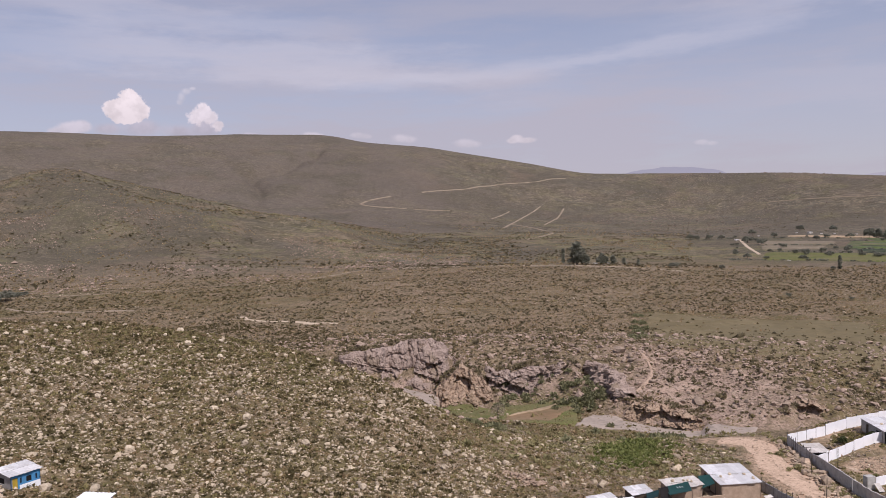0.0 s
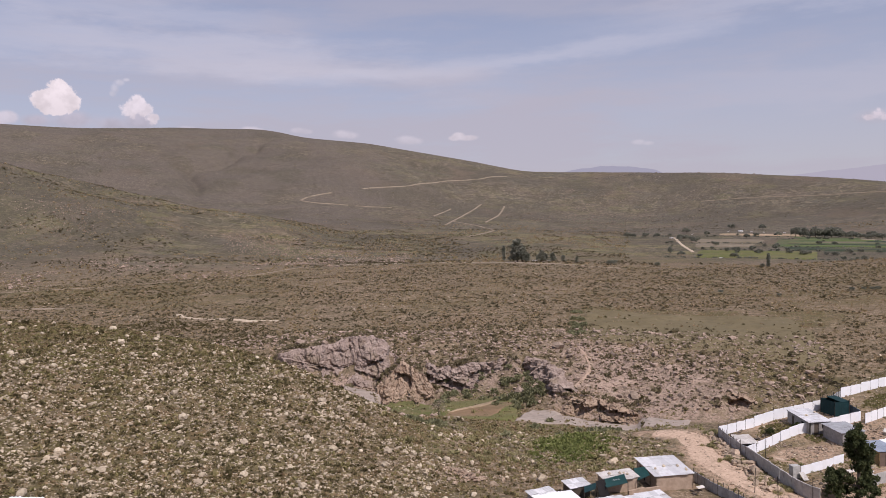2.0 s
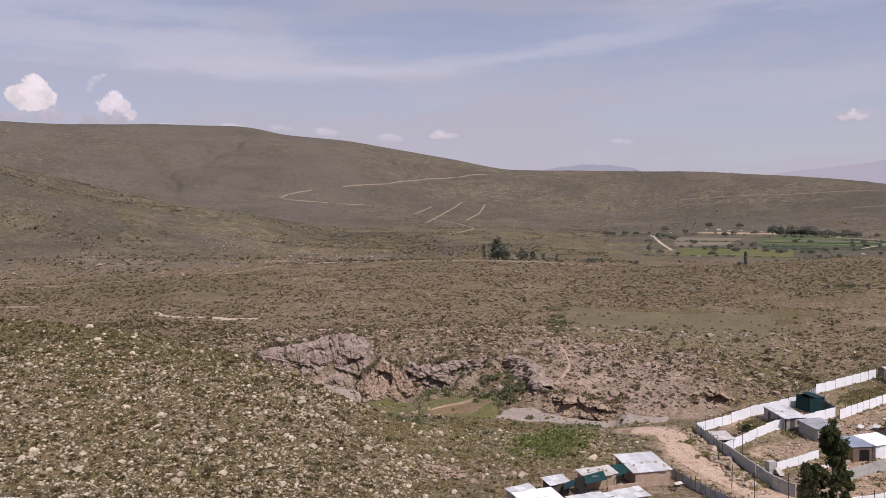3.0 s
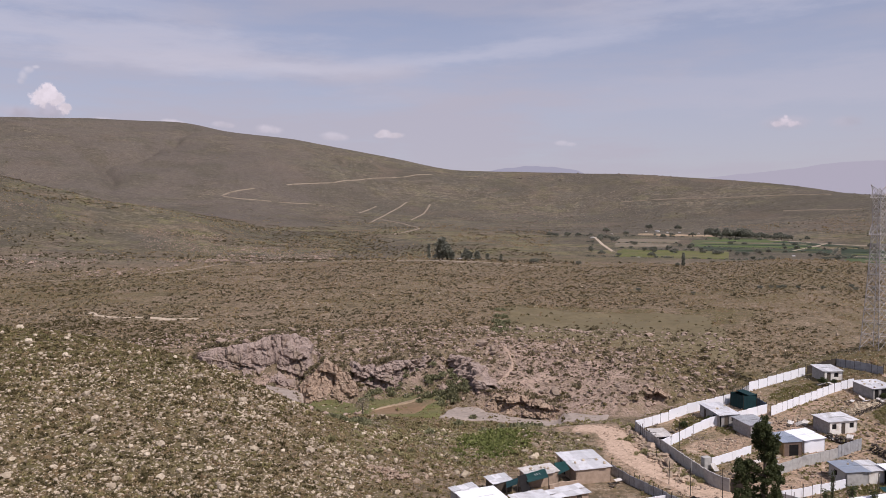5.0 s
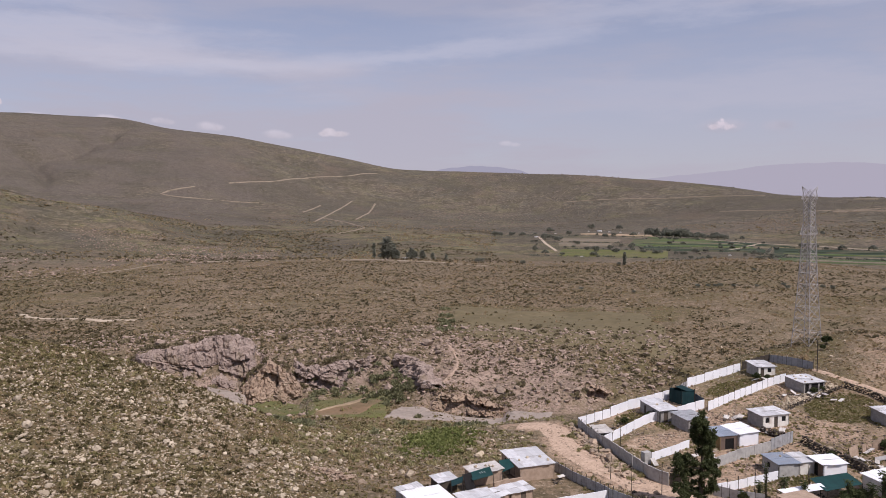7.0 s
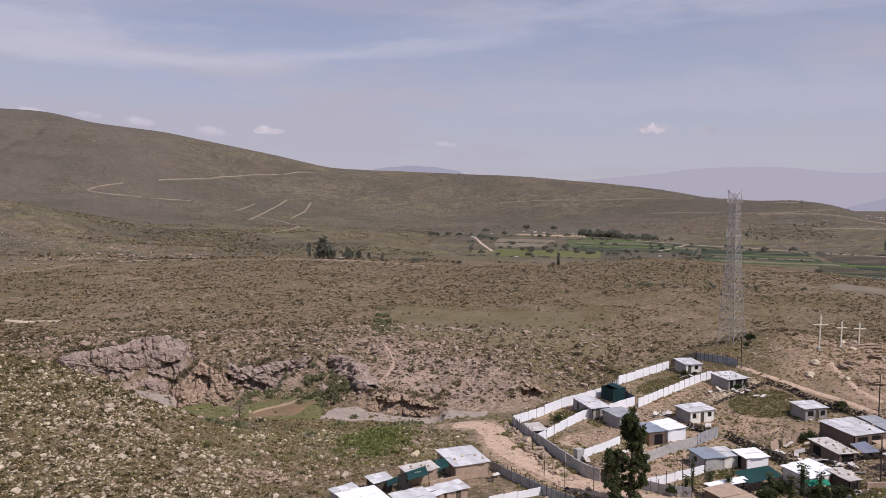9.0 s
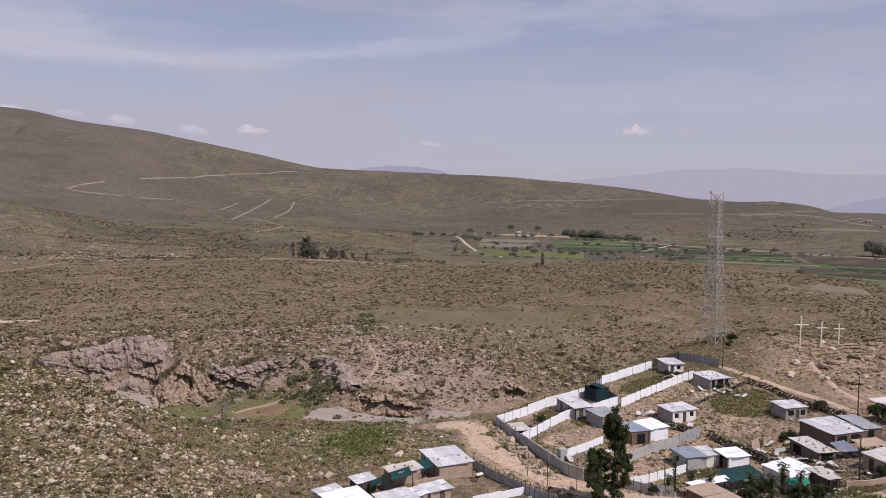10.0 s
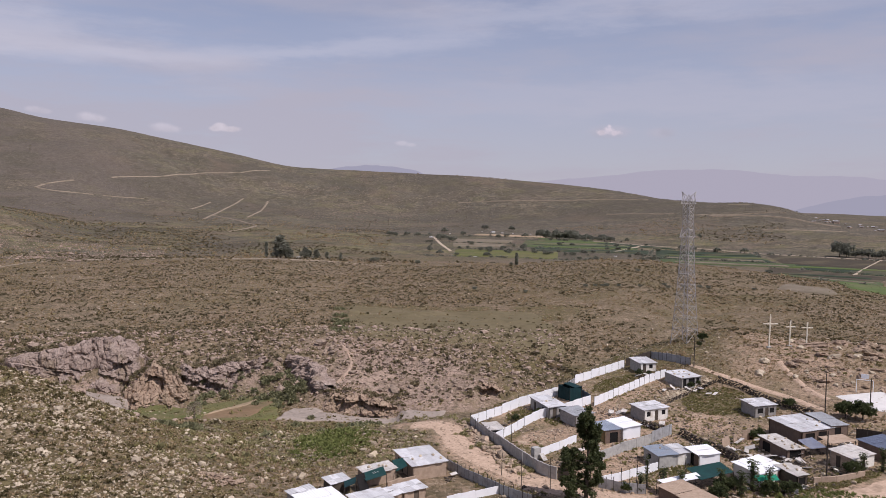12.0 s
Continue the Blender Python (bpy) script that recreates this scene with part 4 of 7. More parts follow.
ribbon("dirt_road", EDGE_ROAD, 5.6, M_TRACK, "dusty road at the village edge", 0.08, 1.0, category="road")

# ---- fields ----

def bd_patch(material, label, *rows, lift=0.7, n=20, name="field", ragged=0.0):
    return patch(name, [at(b, r) for b, r in rows], material, label, lift, n, ragged)


bd_patch(F_TAN, "pale fallow field in the valley", (22.6, 775), (26.2, 790), (26.6, 835), (22.6, 838))
bd_patch(F_TAN, "pale fallow field in the valley", (22.4, 850), (27.0, 860), (27.2, 915), (22.3, 930))
bd_patch(F_STUBBLE, "bare pale yard beside farm buildings", (24.0, 1035), (29.4, 1000), (29.6, 1030), (24.2, 1075), ragged=3.0)
bd_patch(F_TAN, "pale eroded soil at the plateau rim", (45.4, 404), (48.9, 388), (49.2, 410), (46.4, 437), lift=0.5, ragged=2.0)
bd_patch(F_TAN, "pale bare clearing on a far hilltop", (42.2, 1400), (43.6, 1396), (43.6, 1418), (42.2, 1424), ragged=2.0)
bd_patch(F_GREEN, "green crop field in the valley", (27.5, 800), (36.5, 800), (35.5, 875), (28.0, 930))
bd_patch(F_DARK, "dark green crop strip", (29.0, 745), (37.2, 745), (37.0, 790), (28.2, 790))
bd_patch(F_BRIGHT, "bright green strip of crop", (28.5, 850), (30.8, 845), (30.8, 865), (28.5, 872), lift=1.0)
for k, (b0, b1, r0, r1) in enumerate(((27.9, 36.4, 806, 816), (28.0, 36.3, 830, 842), (28.1, 35.8, 862, 870), (28.4, 34.6, 905, 917), (29.3, 36.9, 752, 760), (37.6, 45.2, 700, 708), (37.6, 45.0, 728, 738), (37.6, 44.6, 758, 766), (38.2, 46.8, 660, 668), (46.0, 54.2, 655, 665), (45.2, 51.6, 585, 598), (46.8, 51.8, 525, 533), (52.8, 57.8, 520, 532))):
    bd_patch((F_BRIGHT, F_DARK, F_TAN)[k % 3], ("bright green strip of crop", "dark green crop strip", "pale strip of fallow soil")[k % 3], (b0, r0), (b1, r0 - 4), (b1, r1 - 4), (b0, r1), lift=1.1, n=12, ragged=0.6)
bd_patch(F_MEADOW, "olive-green meadow by the trees", (22.5, 640), (30.5, 640), (30.5, 735), (22.8, 735))
bd_patch(F_GREEN, "green crop field in the valley", (30.2, 880), (33.6, 860), (33.0, 960), (28.8, 990))
bd_patch(F_DARK, "dark green crop strip", (33.0, 885), (38.8, 830), (38.6, 848), (33.2, 930))
bd_patch(F_DARK, "dark green crop strip", (37.4, 690), (45.5, 690), (44.0, 785), (37.4, 820))
bd_patch(F_GREEN, "green crop strip", (38.0, 655), (47.0, 655), (47.0, 686), (37.5, 686))
bd_patch(F_BROWN, "dark ploughed field", (45.8, 690), (54.5, 655), (54.5, 740), (44.6, 782))
bd_patch(F_DARK, "dark green crop strip", (47.2, 640), (54.5, 610), (54.5, 650), (46.2, 684))
bd_patch(F_BROWN, "dark ploughed field", (44.5, 590), (51.8, 560), (52.2, 608), (45.0, 648))
bd_patch(F_GREEN, "green crop field", (46.5, 515), (52.0, 492), (52.0, 555), (45.4, 585))
bd_patch(F_BRIGHT, "bright green field by the plateau foot", (49.8, 440), (57, 400), (57, 480), (49.0, 505))
bd_patch(F_GREEN, "green crop field", (52.4, 492), (58, 470), (58, 600), (52.6, 605))
bd_patch(F_OLIVE, "smooth olive grazed field on the plateau", (14.2, 236), (31.0, 229), (29.0, 290), (14.5, 305), lift=0.14, n=60, ragged=2.4)
bd_patch(F_RED, "harvested reddish strip on the canyon floor", (4.0, 180.5), (7.6, 180.5), (9.8, 197), (5.0, 188.5), lift=0.35, ragged=0.4)
bd_patch(F_STUBBLE, "pale stubble strip on the canyon floor", (4.4, 184.0), (4.9, 187.4), (8.8, 198.5), (7.4, 192.0), lift=0.5, ragged=0.3)
bd_patch(F_MEADOW, "lush green meadow on the canyon floor", (-3.4, 188), (9.6, 178), (10.4, 200), (-1.0, 197), lift=0.22, ragged=0.8, name="meadow", n=50)
bd_patch(M_SAND, "pale dry gravel bar of the river", (9.3, 179), (11.6, 178.5), (13.0, 188), (10.7, 191), lift=0.4, ragged=0.5, name="gravel_bar")
bd_patch(M_SAND, "pale gravel of the shallow river bed", (11.6, 179), (22.0, 180.5), (22.4, 185), (12.0, 187), lift=0.22, ragged=0.8, name="river_bed", n=40)
bd_patch(M_SAND, "smooth grey rock slab of the gully bed", (-3.4, 201.5), (-2.6, 190), (-0.6, 185), (-0.7, 199.5), lift=0.5, n=36, ragged=0.5, name="rock_slab")
patch("sports_court", [(131.2, 113.0), (141.0, 108.4), (134.6, 97.5), (130.0, 104.4)], M_COURT, "white concrete sports court slab", 0.25, 8, category="court")


# ---- village walls ----
def sheet_wall(name, pts, h, material, label, cell=2.4, thick=0.08, posts=True, group="lot walls", step_up=False, drop=0.25):
    """A lot wall of upright panels between posts, stepping with the ground."""
    root = empty(name, pose(*pts[0], H(*pts[0])), label, "wall", group)
    inv = root.matrix_world.inverted()
    for (ax, ay), (bx, by) in zip(pts[:-1], pts[1:]):
        L = math.hypot(bx - ax, by - ay)
        n = max(1, round(L / cell))
        ang = math.degrees(math.atan2(by - ay, bx - ax))
        for k in range(n):
            t = (k + 0.5) / n
            x, y = ax + (bx - ax) * t, ay + (by - ay) * t
            hh = h * (1 + random.uniform(-0.03, 0.03))
            bm = bmesh.new()
            m = inv @ pose(x, y, H(x, y) - drop, random.uniform(-1, 1), 0, ang)
            box(bm, L / n - 0.03, thick, hh + drop, m)
            part("panel", bm, material, root)
        if posts:
            for k in range(n + 1):
                t = k / n
                x, y = ax + (bx - ax) * t, ay + (by - ay) * t
                bm = bmesh.new()
                rod(bm, inv @ Vector((x, y, H(x, y) - 0.3)), inv @ Vector((x + random.uniform(-.05, .05), y, H(x, y) + h + random.uniform(0.1, 0.7))), 0.06, 0.05, 5)
                part("post", bm, M_POLE, root, "dark round post")
    return root


LOT, SHEETS, CONC = "white lot walls", "sheet fences", "concrete walls"
sheet_wall("lot_wall", [(57.7, 128.9), (65.7, 132.0)], 1.7, M_WHITE, "white sheet wall along the back of a lot", 2.4, group=LOT)
sheet_wall("lot_wall", [(65.8, 132.2), (71.0, 135.1), (82.6, 138.6)], 1.9, M_WHITE, "tall white sheet wall along the back of a lot", 2.4, group=LOT)
sheet_wall("lot_wall", [(89.9, 144.6), (98.1, 147.6), (107.4, 151.0)], 1.9, M_WHITE, "white sheet wall along the back of a grassy lot", 2.6, group=LOT)
sheet_wall("sheet_fence", [(86.4, 141.4), (85.8, 137.7), (85.6, 131.7)], 1.8, M_TEAL_SHEET, "blue-grey sheet fence across a lot", 1.2, group=SHEETS)
sheet_wall("sheet_fence", [(82.8, 138.8), (86.2, 141.6), (89.7, 144.4)], 1.5, M_ZINC_GREY, "weathered grey sheet fence", 1.2, group=SHEETS)
sheet_wall("sheet_fence", [(57.6, 128.7), (57.2, 123.1), (57.4, 118.2)], 1.7, M_ZINC_GREY, "weathered grey sheet fence above the road", 0.9, group=SHEETS)
sheet_wall("concrete_wall", [(57.4, 118.0), (57.5, 112.7), (57.7, 108.0)], 1.9, M_CONCRETE, "plain grey concrete lot wall", 2.4, 0.18, False, CONC)
sheet_wall("concrete_wall", [(57.7, 107.8), (57.8, 105.6), (57.9, 103.7), (58.6, 101.2), (59.3, 100.0)], 1.95, M_CONCRETE, "curved grey concrete wall at the road bend", 1.2, 0.2, False, CONC)
sheet_wall("sheet_fence", [(59.5, 99.9), (60.8, 99.0)], 1.9, M_POLE, "dark metal gate beside a concrete wall", 0.7, 0.06, True, SHEETS)
sheet_wall("lot_wall", [(57.8, 118.3), (66.3, 123.9)], 1.7, M_WHITE, "white sheet wall dividing two lots", 2.4, group=LOT, posts=False)
sheet_wall("lot_wall", [(66.5, 124.1), (71.1, 126.8), (77.8, 128.5), (85.4, 131.2)], 1.75, M_WHITE, "white sheet wall dividing two lots", 2.4, group=LOT, posts=False)
sheet_wall("lot_wall", [(85.2, 129.6), (91.9, 132.8), (104.5, 137.6), (110.0, 138.9)], 1.8, M_WHITE, "white sheet wall dividing two lots", 2.0, group=LOT)
sheet_wall("lot_wall", [(61.9, 109.6), (66.4, 111.3), (71.0, 113.3)], 1.4, M_WHITE, "low white wall across a bare lot", 2.3, posts=False, group=LOT)
sheet_wall("concrete_wall", [(68.7, 103.9), (75.3, 106.3), (83.3, 108.6)], 1.7, M_CONCRETE, "pale grey concrete lot wall", 2.2, 0.15, False, CONC)
sheet_wall("sheet_fence", [(83.5, 108.7), (86.6, 109.9), (89.6, 111.1)], 1.95, M_ZINC_GREY, "upright grey sheets closing a lot", 0.8, group=SHEETS, posts=False)
sheet_wall("lot_wall", [(64.5, 95.8), (68.6, 96.4), (73.8, 97.4), (76.6, 98.0)], 1.35, M_WHITE, "low white sheet wall in front of a shed", 2.0, group=LOT)
sheet_wall("sheet_fence", [(63.7, 95.2), (65.8, 92.5), (68.8, 90.6)], 1.5, M_ZINC_GREY, "grey sheet fence beside the road", 1.1, group=SHEETS)
sheet_wall("sheet_fence", [(45.1, 109.3), (46.1, 104.8), (47.7, 100.2), (48.7, 96.7), (50.6, 91.7)], 1.5, M_ZINC_GREY, "low grey sheet fence along the earth road", 0.95, group=SHEETS)
sheet_wall("lot_wall", [(39.6, 96.2), (44.3, 97.1), (48.6, 97.8)], 1.1, M_WHITE, "low white wall of a roadside yard", 2.4, posts=False, group=LOT)
sheet_wall("sheet_fence", [(108.2, 151.4), (115.8, 152.2)], 1.9, M_POLE, "dark board fence at the end of a lot", 1.2, group=SHEETS)
sheet_wall("sheet_fence", [(115.9, 152.1), (117.2, 147.9), (119.2, 141.8)], 1.8, M_ZINC_GREY, "grey sheet fence below the pylon", 1.2, group=SHEETS)
sheet_wall("sheet_fence", [(115.8, 94.6), (116.6, 93.1), (117.8, 91.3), (120.5, 92.2)], 1.8, M_POLE, "dark sheet fence behind a house", 1.0, group=SHEETS)
sheet_wall("adobe_wall", [(93.2, 83.0), (96.6, 82.0), (102.3, 81.9)], 0.9, M_ADOBE, "low broken adobe wall at the road edge", 1.3, 0.3, False, "adobe walls")


def stone_wall(pts, h=1.1, label="low dark dry-stone field wall"):
    root = empty("stone_wall", pose(*pts[0], H(*pts[0])), label, "wall", "dry-stone walls")
    inv = root.matrix_world.inverted()
    rng = random.Random(int(pts[0][0] * 10))
    for (ax, ay), (bx, by) in zip(pts[:-1], pts[1:]):
        L = math.hypot(bx - ax, by - ay)
        n = int(L / 0.42)
        for k in range(n):
            for lay in range(4):
                t = (k + rng.random()) / n
                x, y = ax + (bx - ax) * t + rng.uniform(-.15, .15), ay + (by - ay) * t + rng.uniform(-.15, .15)
                s = rng.uniform(0.5, 0.8) * h * 0.6
                ob = new("stone", STONE_SHAPES[rng.randrange(len(STONE_SHAPES))])
                ob.parent = root
                ob.matrix_local = inv @ pose(x, y, H(x, y) + lay * h * 0.24, rng.uniform(0, 40), rng.uniform(0, 40), rng.uniform(0, 360)) @ Matrix.Diagonal((s, s * 0.8, s * 0.7, 1))
    return root


def rock_mesh(name, seed, sub, material, rough=0.35, flat=0.75):
    bm = bmesh.new()
    bmesh.ops.create_icosphere(bm, subdivisions=sub, radius=0.5)
    for v in bm.verts:
        n = noise.noise(v.co * 3.1 + Vector((seed * 7.7, seed, 0))) + 0.5 * noise.noise(v.co * 7 + Vector((seed, 0, 9)))
        v.co *= 1 + rough * n
        v.co.z *= flat
    me = bpy.data.meshes.new(name)
    bm.to_mesh(me)
    bm.free()
    me.materials.append(material)
    return me


STONE_SHAPES = [rock_mesh("stone", k, 1, M_STONEWALL) for k in range(5)]
BOULDER_SHAPES = [rock_mesh("boulder", 20 + k, 2, M_BOULDER, 0.4, 0.92) for k in range(6)]
stone_wall([(117.9, 131.3), (119.8, 126.6), (119.9, 120.2), (120.5, 113.4), (119.9, 107.3)], 1.5)
stone_wall([(90.9, 110.4), (90.7, 105.4), (91.3, 100.5), (90.5, 95.6)], 1.7)
stone_wall([(87.0, 116.4), (88.2, 113.7), (89.6, 111.5)], 1.6, "dark dry-stone retaining wall below a house")
stone_wall([(99.7, 125.4), (106.8, 128.0), (117.5, 131.2)], 0.9, "tumbled pale dry-stone wall of a field")


# ---- houses ----
def corrugated(bm, w, d, h0, h1, m, over=0.25, pitch=0.45, thick=0.03):
    """A mono-pitch roof sheet of shallow corrugations; its ribs run down the slope (along y)."""
    n = max(6, int((w + 2 * over) / pitch) * 2)
    top, bot = [], []
    for k in range(n + 1):
        x = -w / 2 - over + (w + 2 * over) * k / n
        dz = 0.05 if k % 2 else 0.0
        row_t, row_b = [], []
        for s in (-1, 0, 1):
            y = s * (d / 2 + over)
            z = (h0 + h1) / 2 + (h1 - h0) / 2 * s * (1 + 2 * over / d) + dz
            row_t.append(bm.verts.new(m @ Vector((x, y, z + thick))))
            row_b.append(bm.verts.new(m @ Vector((x, y, z))))
        top.append(row_t)
        bot.append(row_b)
    for k in range(n):
        for j in range(2):
            bm.faces.new((top[k][j], top[k + 1][j], top[k + 1][j + 1], top[k][j + 1]))
            bm.faces.new((bot[k][j + 1], bot[k + 1][j + 1], bot[k + 1][j], bot[k][j]))
        bm.faces.new((bot[k][0], bot[k + 1][0], top[k + 1][0], top[k][0]))
        bm.faces.new((top[k][2], top[k + 1][2], bot[k + 1][2], bot[k][2]))
    for j in range(2):
        bm.faces.new((top[0][j], top[0][j + 1], bot[0][j + 1], bot[0][j]))
        bm.faces.new((top[n][j + 1], top[n][j], bot[n][j], bot[n][j + 1]))


def wall_face(bm, p, q, z0, zp, zq, holes, thick=0.15):
    """An upright wall from p to q (plan), with its top running from zp to zq and rectangular holes (from, to, sill, head)."""
    p, q = Vector(p), Vector(q)
    L = (q - p).length
    u = (q - p) / L
    n = Vector((-u.y, u.x, 0)) * thick
    cuts = sorted({0.0, L, *[c for h in holes for c in h[:2]]})
    for a, b in zip(cuts[:-1], cuts[1:]):
        ta, tb = zp + (zq - zp) * a / L, zp + (zq - zp) * b / L
        spans, hole = [], [h for h in holes if h[0] <= a + 1e-6 and h[1] >= b - 1e-6]
        if hole:
            _, _, s, e = hole[0]
            if s > z0 + 0.02:
                spans.append((z0, z0, s, s))
            spans.append((e, e, ta, tb))
        else:
            spans.append((z0, z0, ta, tb))
        for la, lb, ha, hb in spans:
            vs = [bm.verts.new(Vector((*(p + u * a).xy, la)) + o * n) for o in (0,)]
            A, Bv = p + u * a, p + u * b
            c = [Vector((A.x, A.y, la)), Vector((Bv.x, Bv.y, lb)), Vector((Bv.x, Bv.y, hb)), Vector((A.x, A.y, ha))]
            bm.verts.remove(vs[0])
            f = [bm.verts.new(v) for v in c]
            g = [bm.verts.new(v + n) for v in c]
            bm.faces.new(f)
            bm.faces.new(g[::-1])
            for k in range(4):
                bm.faces.new((f[k], g[k], g[(k + 1) % 4], f[(k + 1) % 4]))
    bmesh.ops.remove_doubles(bm, verts=bm.verts[:], dist=0.001)


def house(name, x, y, turn, w, d, h_front, h_back, walls, roof, label, front=(), left=(), right=(), front_wall=None, left_wall=None, roof_label="", over=0.25, sink=0.5, group="village houses", weights=0, category="house"):
    """A small one-room house: four walls with openings, a mono-pitch sheet roof, doors and dark panels painting unlit
    windows.
    front, left, right: openings (from, to, sill, head, kind)."""
    g = min(H(x + i * w / 2, y + j * d / 2) for i in (-1, 1) for j in (-1, 1))
    g = max(g, H(x, y) - 0.3)
    root = empty(name, pose(x, y, g, 0, 0, turn), label, category, group)
    z0 = -sink
    c = [(-w / 2, -d / 2, 0), (w / 2, -d / 2, 0), (w / 2, d / 2, 0), (-w / 2, d / 2, 0)]
    hz = [h_front, h_front, h_back, h_back]
    sides = [(0, 1, front, front_wall or walls), (1, 2, right, walls), (2, 3, (), walls), (3, 0, left, left_wall or walls)]
    for a, b, holes, mat in sides:
        bm = bmesh.new()
        wall_face(bm, c[a], c[b], z0, hz[a], hz[b], [o[:4] for o in holes])
        part("wall", bm, mat, root)
        p, q = Vector(c[a]), Vector(c[b])
        u = (q - p).normalized()
        n = Vector((-u.y, u.x, 0))
        for s, e, lo, hi, kind in holes:
            bm = bmesh.new()
            mid = p + u * (s + e) / 2 + n * 0.10
            box(bm, e - s, 0.04, hi - lo, pose(mid.x, mid.y, lo, 0, 0, math.degrees(math.atan2(u.y, u.x))))
            if kind == "door":
                part("door", bm, M_WOOD, root, "grey wooden door")
            elif kind == "yellow":
                part("door", bm, M_YELLOW, root, "yellow painted door")
            elif kind == "red":
                part("door", bm, M_RED, root, "faded red door")
            else:
                part("window", bm, M_DARK, root, "dark panel in a window hole, painted as unlit interior")
    bm = bmesh.new()
    tilt = math.degrees(math.atan2(h_back - h_front, d))
    for k in range(4):
        box(bm, w + 1.6 * over, 0.09, 0.07, pose(0, (k - 1.5) / 3.2 * d, (h_front + h_back) / 2 + (h_back - h_front) * (k - 1.5) / 3.2 - 0.06, tilt))
    deck = part("roof", bm, M_WOOD, root, roof_label)
    n = max(3, round((w + 2 * over) / 1.1))
    sw = (w + 2 * over) / n
    for k in range(n):
        for j in (0, 1):
            bm = bmesh.new()
            corrugated(bm, sw + 0.06, d / 2 + over, 0, (h_back - h_front) / 2 * (1 + 2 * over / d), Matrix(), 0.0, 0.36)
            ob = part("sheet", bm, roof, deck)
            yy = (j - 0.5) * (d / 2 + over)
            zz = (h_front + h_back) / 2 + (h_back - h_front) * (1 if j else -1) * 0.25 * (1 + 2 * over / d)
            low = (h_back - h_front) / 4 * (1 + 2 * over / d)
            ob.matrix_local = pose(-w / 2 - over + sw * (k + 0.5), yy + random.uniform(-0.1, 0.1), zz - low + 0.03 + 0.035 * j + random.uniform(0, 0.04), 0, random.uniform(-1, 1), random.uniform(-1.2, 1.2))
    for k in range(weights):
        ob = new("roof_stone", BOULDER_SHAPES[k % 6])
        ob.parent = root
        s = random.uniform(0.3, 0.5)
        ty = random.uniform(-0.45, 0.45)
        ob.matrix_local = pose(random.uniform(-w / 2, w / 2), ty * d, (h_front + h_back) / 2 + (h_back - h_front) * ty + 0.2, 0, 0, random.uniform(0, 90)) @ Matrix.Scale(s, 4)
    return root


W2 = lambda s: (s, s + 0.9, 1.0, 1.9, "window")
DR = lambda s: (s, s + 0.85, 0.0, 2.0, "door")
house("shed", 40.8, 109.9, 4, 5.7, 7.0, 2.2, 2.5, M_ADOBE, M_ZINC, "adobe shed with a patched zinc sheet roof", front=(), left=((1.0, 3.0, 0, 1.9, "window"),), weights=5, category="shed")
house("house", 74.8, 129.9, 0, 3.8, 7.4, 2.2, 2.4, M_BLOCK, M_ZINC, "grey block house with a zinc roof inside a lot", front=(DR(0.8), W2(2.2)), left=((1.5, 2.3, 0, 1.9, "door"), (4.6, 5.6, 0.9, 1.7, "window")), weights=2)
house("house", 109.2, 146.2, -8, 4.0, 5.0, 2.2, 2.5, M_BLOCK, M_ZINC, "small white-roofed house at the end of a lot", front=(DR(0.6), W2(2.2)), front_wall=M_PLASTER)
house("house", 110.7, 134.1, 2, 5.2, 5.4, 2.1, 2.4, M_BLOCK, M_ZINC, "low house with a pale roof and cluttered yard", front=((0.4, 1.3, 0, 1.9, "window"), (1.9, 3.6, 0.2, 1.9, "window"), W2(4.0)), weights=6)
house("house", 91.4, 120.0, 4, 5.8, 4.0, 2.3, 2.5, M_BLOCK, M_ZINC, "grey block house with white front and two windows", front=(W2(0.6), DR(2.5), W2(4.2)), front_wall=M_PLASTER)
house("house", 77.0, 113.1, -4, 3.2, 4.6, 2.3, 2.5, M_BROWN, M_BLUE_SHEET, "shack with ochre boards and a bluish sheet roof", left_wall=M_OCHRE, front=((1.0, 2.6, 0, 1.9, "window"),), over=0.15)
house("house", 81.0, 113.6, 8, 4.2, 4.2, 2.2, 2.5, M_WHITE, M_WHITE, "white-painted house with a bright white roof")
house("house", 113.6, 114.9, -6, 4.9, 4.2, 2.3, 2.5, M_BLOCK, M_ZINC, "grey concrete-block house with dark windows", front=((0.6, 1.9, 0.8, 1.8, "window"), (2.3, 3.1, 0.0, 1.9, "door"), (3.4, 4.4, 0.8, 1.8, "window")))
# dark brown walls here imitate the deep shade below the wide roof
house("house", 109.4, 100.6, 0, 7.4, 7.4, 2.4, 2.8, M_BROWN, M_ZINC, "wide house under a large pale sheet roof", front=((0.8, 3.0, 0, 2.0, "window"), (3.8, 5.8, 0, 2.0, "window")), roof_label="pale patched sheet roof", weights=4)
house("house", 114.9, 100.0, -10, 3.2, 6.8, 2.2, 2.5, M_BROWN, M_ZINC_GREY, "lean-to annexe with a weathered sheet roof", front=((0.5, 1.8, 0, 1.9, "window"),))
house("shed", 78.9, 100.4, -2, 3.5, 4.2, 2.1, 2.3, M_CONCRETE, M_BLUE_SHEET, "grey shed with a bluish corrugated roof", left=((1.2, 2.0, 0.9, 1.7, "window"),), weights=2, category="shed")
house("shed", 82.1, 100.2, -2, 2.6, 3.6, 2.0, 2.2, M_PLASTER, M_ZINC, "whitewashed lean-to with a pale sheet roof", category="shed")
